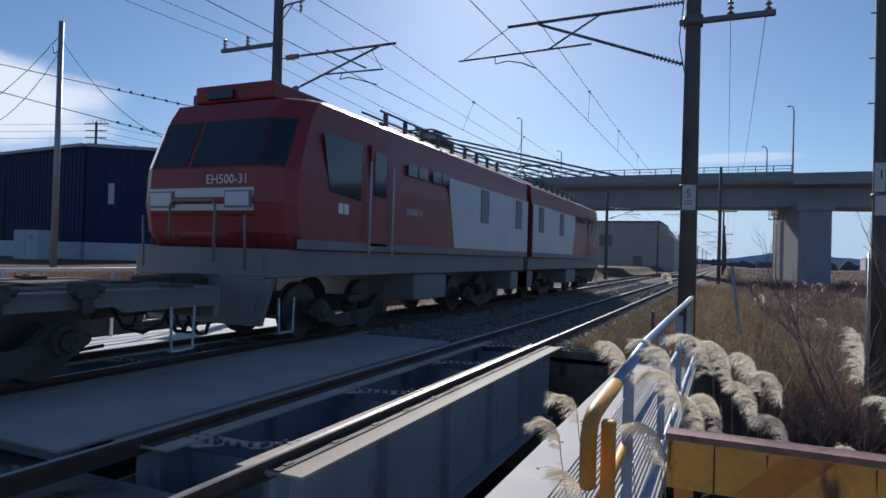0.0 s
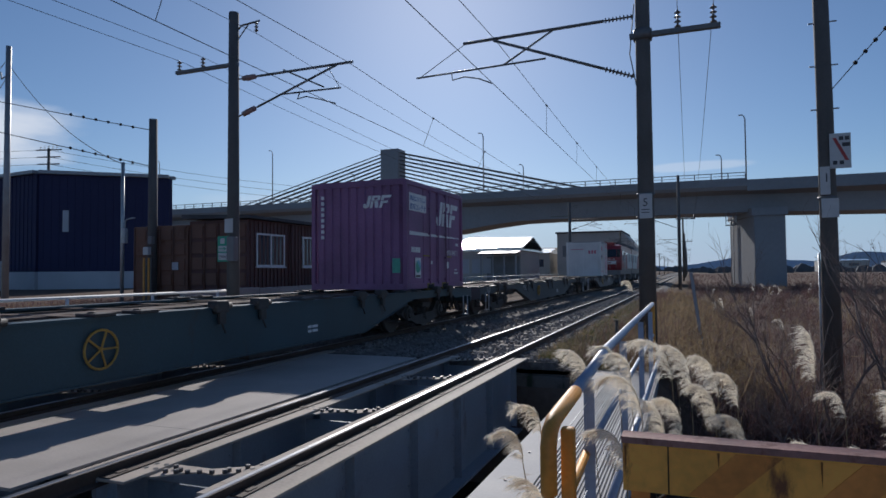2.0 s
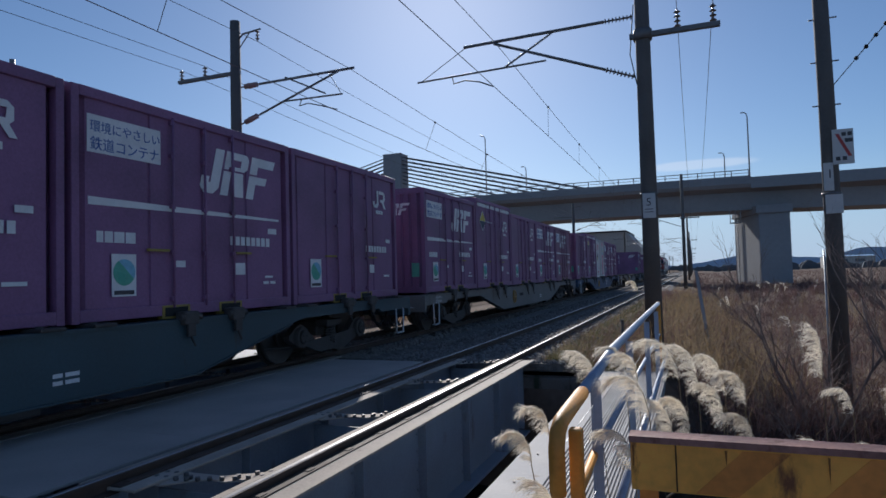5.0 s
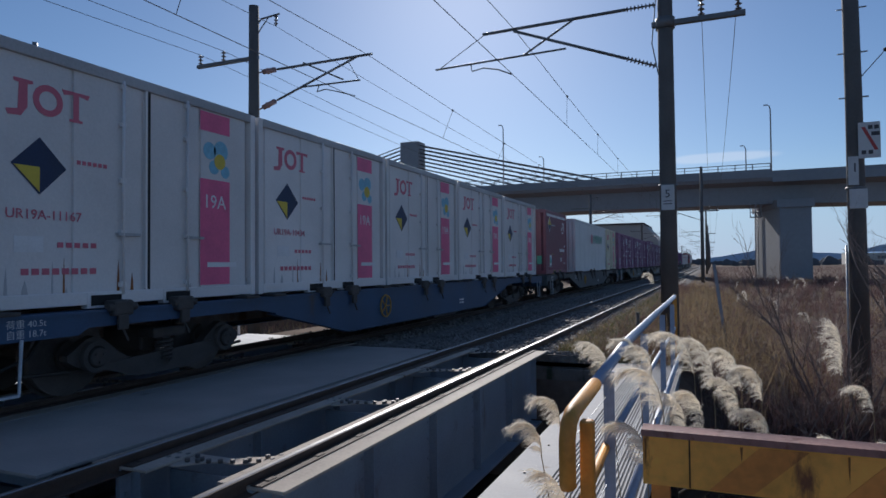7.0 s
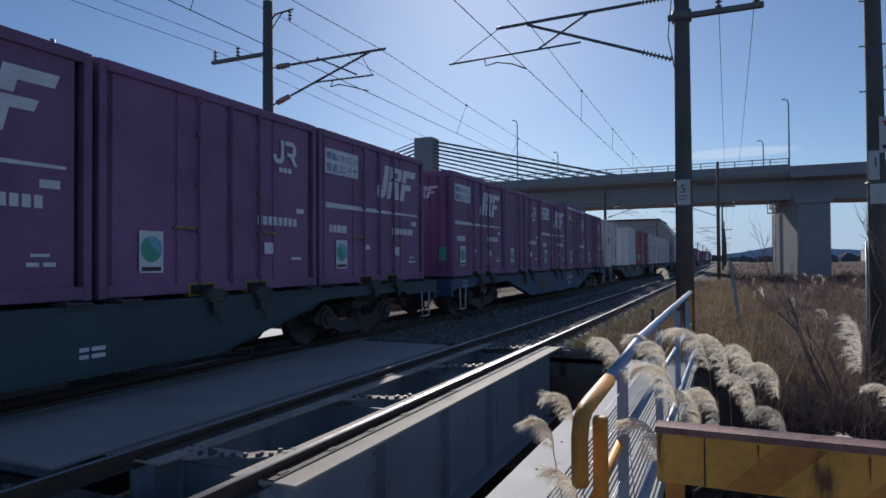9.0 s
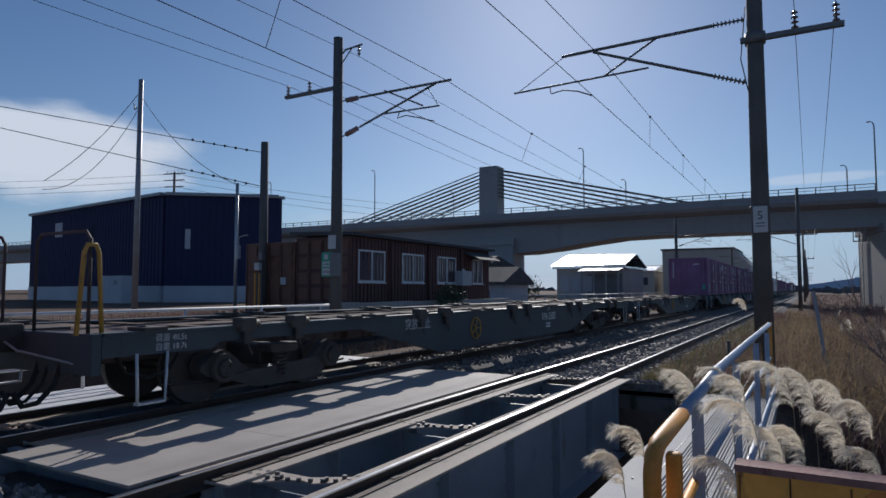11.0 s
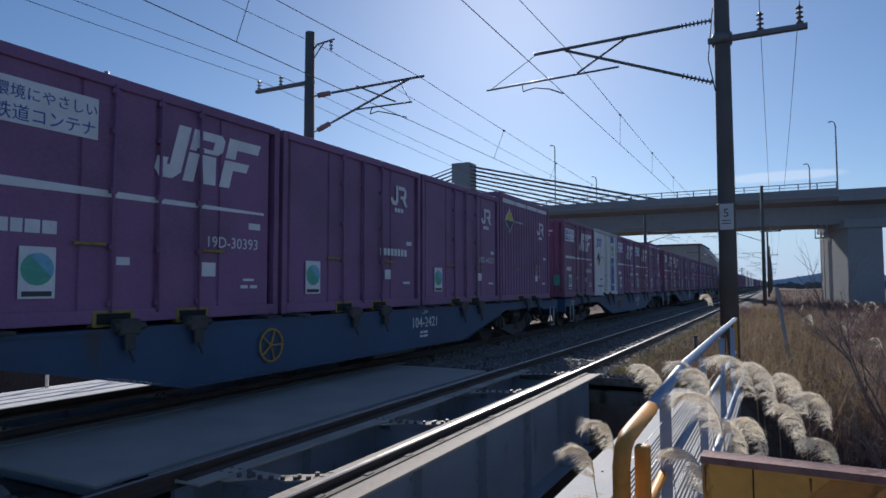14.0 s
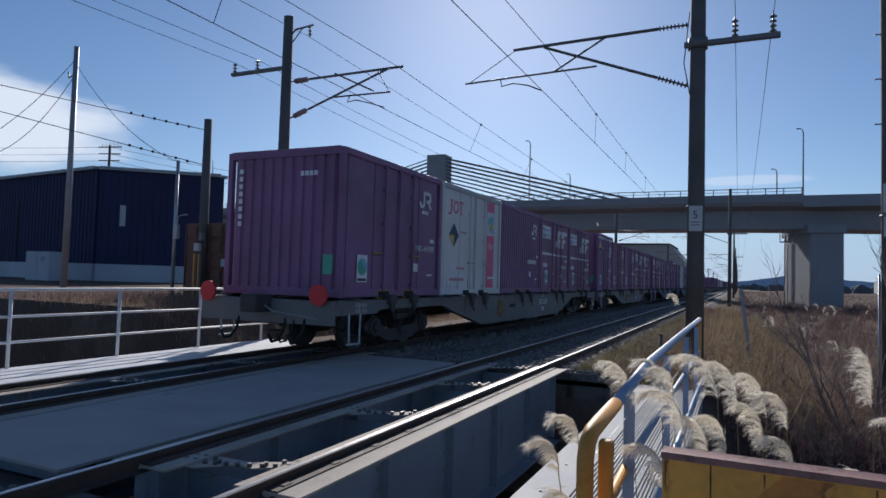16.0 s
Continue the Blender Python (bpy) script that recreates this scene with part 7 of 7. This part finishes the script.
def plume_thing(tip, foot, droop, size, seed, label="feathery pale pampas plume on a thin dry stalk", dense=1.0, upright=False):
    """A stalk whose top bows over; soft tassels of fine strands hang from it to one side."""
    rnd = random.Random(seed)
    tip, foot = Vector(tip), Vector(foot)
    p = root("pampas_plume", label, "pampas grass", foot, "pampas plumes")
    way = Vector((math.cos(droop), math.sin(droop), 0))
    side = Vector((-way.y, way.x, 0))
    # spine of the head: upright at first, bowing over towards its end
    bow, first = rnd.uniform(1.3, 2.5), rnd.uniform(-0.12, 0.18)
    if upright:
        bow, first = 0.5, -0.05
    if size < 0.27:
        bow, first = 2.3, 0.05
    sway = rnd.uniform(-0.25, 0.25)
    q, spine, n_s = Vector(), [Vector()], 16
    for k in range(n_s):
        u = k / n_s
        th = first + bow * u ** 2.2
        q = q + (Vector((0, 0, math.cos(th))) + (way + side * sway).normalized() * math.sin(th)) * size * 1.05 / n_s
        spine.append(q.copy())
    top = max(spine, key=lambda v: v.z)
    base = tip - top - Vector((0, 0, size * 0.06))
    spine = [v + base for v in spine]
    ctrl = [foot, foot.lerp(base, 0.6) - way * 0.03, base]
    pts = [(ctrl[0].lerp(ctrl[1], u)).lerp(ctrl[1].lerp(ctrl[2], u), u) - foot for u in [k / 8 for k in range(9)]]
    part("stalk", tube(B(), pts + [spine[k] - foot for k in (3, 6, 9)], 0.0048, 5, 0.0018), M["stem"], p)
    vs, fs = [], []

    def strand(o, d, L, w, fall, drift, segs=4):
        b0 = len(vs)
        wd = d.cross(Vector((rnd.uniform(-1, 1), rnd.uniform(-1, 1), rnd.uniform(-1, 1)))).normalized()
        trail = []
        for k in range(segs + 1):
            s = w * (1 - 0.75 * k / segs)
            vs.extend((o - wd * s - foot, o + wd * s - foot))
            trail.append((o.copy(), d.copy()))
            o = o + d * L / segs
            d = (d + Vector((0, 0, -fall)) + drift).normalized()
        for k in range(segs):
            fs.append((b0 + 2 * k, b0 + 2 * k + 1, b0 + 2 * k + 3, b0 + 2 * k + 2))
        return trail

    for i in range(int(64 * (0.5 + 0.5 * dense))):
        u = 0.02 + 0.97 * ((i + rnd.random()) / (64 * (0.5 + 0.5 * dense)))
        j = min(n_s - 1, int(u * n_s))
        o = spine[j].lerp(spine[j + 1], u * n_s - j)
        up = (spine[j + 1] - spine[j]).normalized()
        full = 0.45 + 0.55 * math.sin(math.pi * min(1.0, 0.12 + 0.72 * u))
        L = size * rnd.uniform(0.24, 0.48) * full
        d = (up * rnd.uniform(0.8, 1.2) + way * rnd.uniform(-0.02, 0.55) + side * rnd.gauss(0, 0.26)).normalized()
        fall, drift = rnd.uniform(0.08, 0.46), way * rnd.uniform(0.06, 0.26) + side * rnd.gauss(0, 0.06)
        trail = strand(o, d, L, 0.0012, fall, drift, 6)
        for h in range(int(17 * dense) + 4):
            o2, d2 = trail[min(5, int(6 * rnd.random() ** 0.8))]
            nd = (d2 + Vector((rnd.gauss(0, 0.26), rnd.gauss(0, 0.26), rnd.gauss(0, 0.26)))).normalized()
            strand(o2 + Vector((rnd.gauss(0, 0.004), rnd.gauss(0, 0.004), rnd.gauss(0, 0.004))), nd, L * rnd.uniform(0.25, 0.55), rnd.uniform(0.0005, 0.0011), rnd.uniform(0.15, 0.55), drift, 3)
    ob = new("head", ribbon_mesh("head", vs, fs, M["plume"]))
    ob.parent = p
    for k in range(2):
        vs, fs = [], []
        a = rnd.uniform(0, 6.28)
        h, l = rnd.uniform(0.5, 0.9), rnd.uniform(0.25, 0.5)
        for j in range(7):
            u = j / 6
            c = Vector((math.cos(a) * l * u * u, math.sin(a) * l * u * u, h * (u - 0.45 * u ** 3)))
            t = Vector((-math.sin(a), math.cos(a), 0)) * 0.004 * (1 - 0.9 * u)
            vs += [c - t, c + t]
            if j < 6:
                fs.append((2 * j, 2 * j + 1, 2 * j + 3, 2 * j + 2))
        lf = new("leaf", ribbon_mesh("leaf", vs, fs, M["straw"]))
        lf.parent = p
    return p


# heads: tip x, y, z, foot x, y, droop in degrees, size
PLUMES = [
    (2.52, 4.00, 0.60, 2.98, 3.9, 195, 0.24), (2.47, 4.60, 0.60, 2.95, 4.5, 190, 0.26), (2.62, 5.20, 0.86, 2.98, 5.0, 185, 0.46), (2.80, 5.60, 0.84, 3.06, 5.5, 190, 0.40),
    (2.98, 4.60, 0.80, 3.2, 4.7, 190, 0.50), (2.92, 5.2, 0.84, 3.12, 5.2, 200, 0.40), (3.05, 6.00, 0.86, 3.30, 6.0, 185, 0.60), (3.20, 6.20, 0.80, 3.4, 6.2, 190, 0.58), (3.40, 5.45, 0.82, 3.50, 5.5, 200, 0.46), (3.38, 5.3, 0.66, 3.5, 5.3, 185, 0.44),
    (3.53, 5.25, 0.74, 3.6, 5.3, 190, 0.42), (3.56, 5.1, 0.52, 3.66, 5.2, 190, 0.46), (4.13, 6.00, 0.94, 4.23, 6.0, 185, 0.56), (4.17, 5.60, 0.60, 4.30, 5.6, 185, 0.40), (4.30, 4.60, 0.76, 4.4, 4.7, 190, 0.50), (3.93, 5.05, 0.40, 4.0, 5.1, 180, 0.34),
    (4.14, 4.80, 0.45, 4.2, 4.9, 170, 0.28), (3.66, 5.0, 0.40, 3.75, 5.1, 160, 0.26), (2.66, 9.00, 1.24, 3.05, 9.0, 190, 0.26), (4.4, 4.75, 0.70, 4.5, 4.8, 190, 0.46), (3.2, 5.2, 0.58, 3.3, 5.2, 185, 0.46), (2.62, 3.95, 0.40, 2.98, 3.9, 190, 0.34),
    (2.92, 4.4, 0.55, 3.1, 4.4, 195, 0.44), (3.12, 4.9, 0.62, 3.26, 4.9, 190, 0.48),
]
for i, (x, y, z, fx, fy_, dr, size) in enumerate(PLUMES):
    size *= 0.95 if i in (0, 1, 21) else 0.60 if i in (12, 13, 14) else 0.71
    plume_thing((x, y, z), (fx, fy_, ground_z(fx, fy_)), radians(dr), size, 100 + i, "broken dark pampas stalk with a sparse head" if i in (13, 16, 21) else "feathery pale pampas plume on a thin dry stalk", 0.5 if i in (13, 16, 17) else 1.0, i in (12, 13, 14))
for i in range(14):
    rnd = random.Random(500 + i)
    y = 14 + 34 * rnd.random()
    x = 3.4 + rnd.random() * (1.5 + 0.12 * y)
    z = ground_z(x, y)
    plume_thing((x + 0.1, y, z + rnd.uniform(1.1, 1.6)), (x, y, z), rnd.uniform(0, 6.28), 0.3, 600 + i, dense=0.35)


def bare_shrub(name, label, at, height, stems, seed, spread=0.5, r0=0.02):
    """A leafless shrub of forking twigs."""
    rnd = random.Random(seed)
    t = root(name, label, "shrub", at)
    for s in range(stems):
        bm = B()
        stack = [(Vector((rnd.uniform(-0.25, 0.25), rnd.uniform(-0.25, 0.25), -0.2)), Vector((rnd.uniform(-spread, spread), rnd.uniform(-spread, spread), 1)).normalized(), height * rnd.uniform(0.5, 0.75), r0 * rnd.uniform(0.6, 1.2), 0)]
        while stack:
            p, d, L, r, depth = stack.pop()
            pts = [p]
            for k in range(4):
                d = (d + Vector((rnd.uniform(-0.16, 0.16), rnd.uniform(-0.16, 0.16), rnd.uniform(-0.06, 0.1)))).normalized()
                pts.append(pts[-1] + d * L / 4)
            tube(bm, pts, r, 4 if depth else 5, r * 0.5, cap=False)
            if depth < 4:
                for k in range(rnd.choice((2, 3, 4))):
                    q = pts[rnd.choice((1, 2, 3, 4))]
                    nd = (d + Vector((rnd.uniform(-0.75, 0.75), rnd.uniform(-0.75, 0.75), rnd.uniform(-0.15, 0.55)))).normalized()
                    stack.append((q, nd, L * rnd.uniform(0.45, 0.68), r * 0.52, depth + 1))
        part("branch", bm, M["twig"], t)
    return t


bare_shrub("bare_shrub", "leafless brown shrub with many fine twigs beside the pole", (6.2, 11.2, -1.0), 2.7, 10, 31, 0.5, 0.03)
bare_shrub("bare_shrub", "leafless brown shrub with many fine twigs beside the pole", (5.1, 11.9, -0.9), 2.0, 7, 32, 0.6, 0.022)
bare_shrub("bare_shrub", "tangled leafless shrub in the field", (7.5, 12.0, -0.9), 2.6, 9, 33, 0.5, 0.026)
bare_shrub("bare_shrub", "small leafless shrub in the brown field", (4.6, 10.2, -1.0), 1.3, 6, 34, 0.8, 0.008)
bare_shrub("bare_shrub", "small leafless shrub on the yard bank", (-8.0, 19.6, 0.2), 1.0, 6, 35, 0.8, 0.008)


def leafy_shrub(at, size, seed, label):
    rnd = random.Random(seed)
    t = root("shrub", label, "shrub", at)
    part("trunk", tube(B(), [(0, 0, -0.1), (0.03, 0.02, size * 0.5)], 0.03, 6, 0.015), M["twig"], t)
    vs, fs = [], []
    for _ in range(900):
        v = Vector((rnd.gauss(0, 1), rnd.gauss(0, 1), rnd.gauss(0, 0.8))).normalized() * size * 0.5 * rnd.random() ** 0.4 * rnd.uniform(0.7, 1.15)
        c = v + Vector((0, 0, size * 0.62))
        a, b = Vector((rnd.uniform(-1, 1), rnd.uniform(-1, 1), rnd.uniform(-1, 1))).normalized(), Vector((rnd.uniform(-1, 1), rnd.uniform(-1, 1), rnd.uniform(-1, 1))).normalized()
        s = 0.035 * size + 0.012
        i = len(vs)
        vs += [c - a * s, c + b * s * 0.5, c + a * s, c - b * s * 0.5]
        fs.append((i, i + 1, i + 2, i + 3))
    ob = new("crown", ribbon_mesh("crown", vs, fs, M["bushgreen"]))
    ob.parent = t
    return t


leafy_shrub((-7.9, 21.2, 0.3), 1.2, 41, "small green shrub against the yard wall")
leafy_shrub((-17.5, 44, -0.3), 3.4, 42, "dark round evergreen tree beside the far sheds")
leafy_shrub((-15.2, 46, -0.3), 2.6, 43, "dark evergreen shrub beside the far sheds")

# a leaning stake and its prop in the trackside weeds
st = root("leaning_stake", "weathered grey stake leaning over the trackside weeds", "stake", (3.4, 17.0, -0.6))
part("board", tube(B(), [(0.25, 0, 0), (0.02, 0.3, 1.9)], 0.05, 4), M["polesteel"], st)
mk = root("marker_post", "short dark marker post beside the track", "marker post", (1.9, 15.2, -0.35))
part("post", tube(B(), [(0, 0, 0), (0, 0, 0.62)], 0.035, 8), M["polecon"], mk)
part("cap", tube(B(), [(0, 0, 0.62), (0, 0, 0.66)], 0.04, 8), M["polecon"], mk)


# ---- movement of the train ----
def train_y(t):
    """Where the joint between locomotive and first wagon stands at t seconds."""
    return 7.7 + 25.56 * t


DRIFT = [(0.0, -0.36), (0.5, -0.14), (1.5, 0.10), (2.5, 0.36), (3.5, 0.55), (5.0, 0.70), (6.5, 0.72), (7.0, 0.58), (7.5, 0.27), (8.0, 0.27), (10.0, 0.60), (11.5, 0.80), (12.0, 0.68), (12.5, 0.80), (13.0, 0.32), (13.5, 0.60), (14.0, 0.86), (14.5, 0.36), (16.0, 0.14)]


def motions():
    for ob, off, z in MOVING:
        walk(ob, [(t, pose(FAR_X, train_y(t) + d + off, z)) for t, d in DRIFT])


motions()
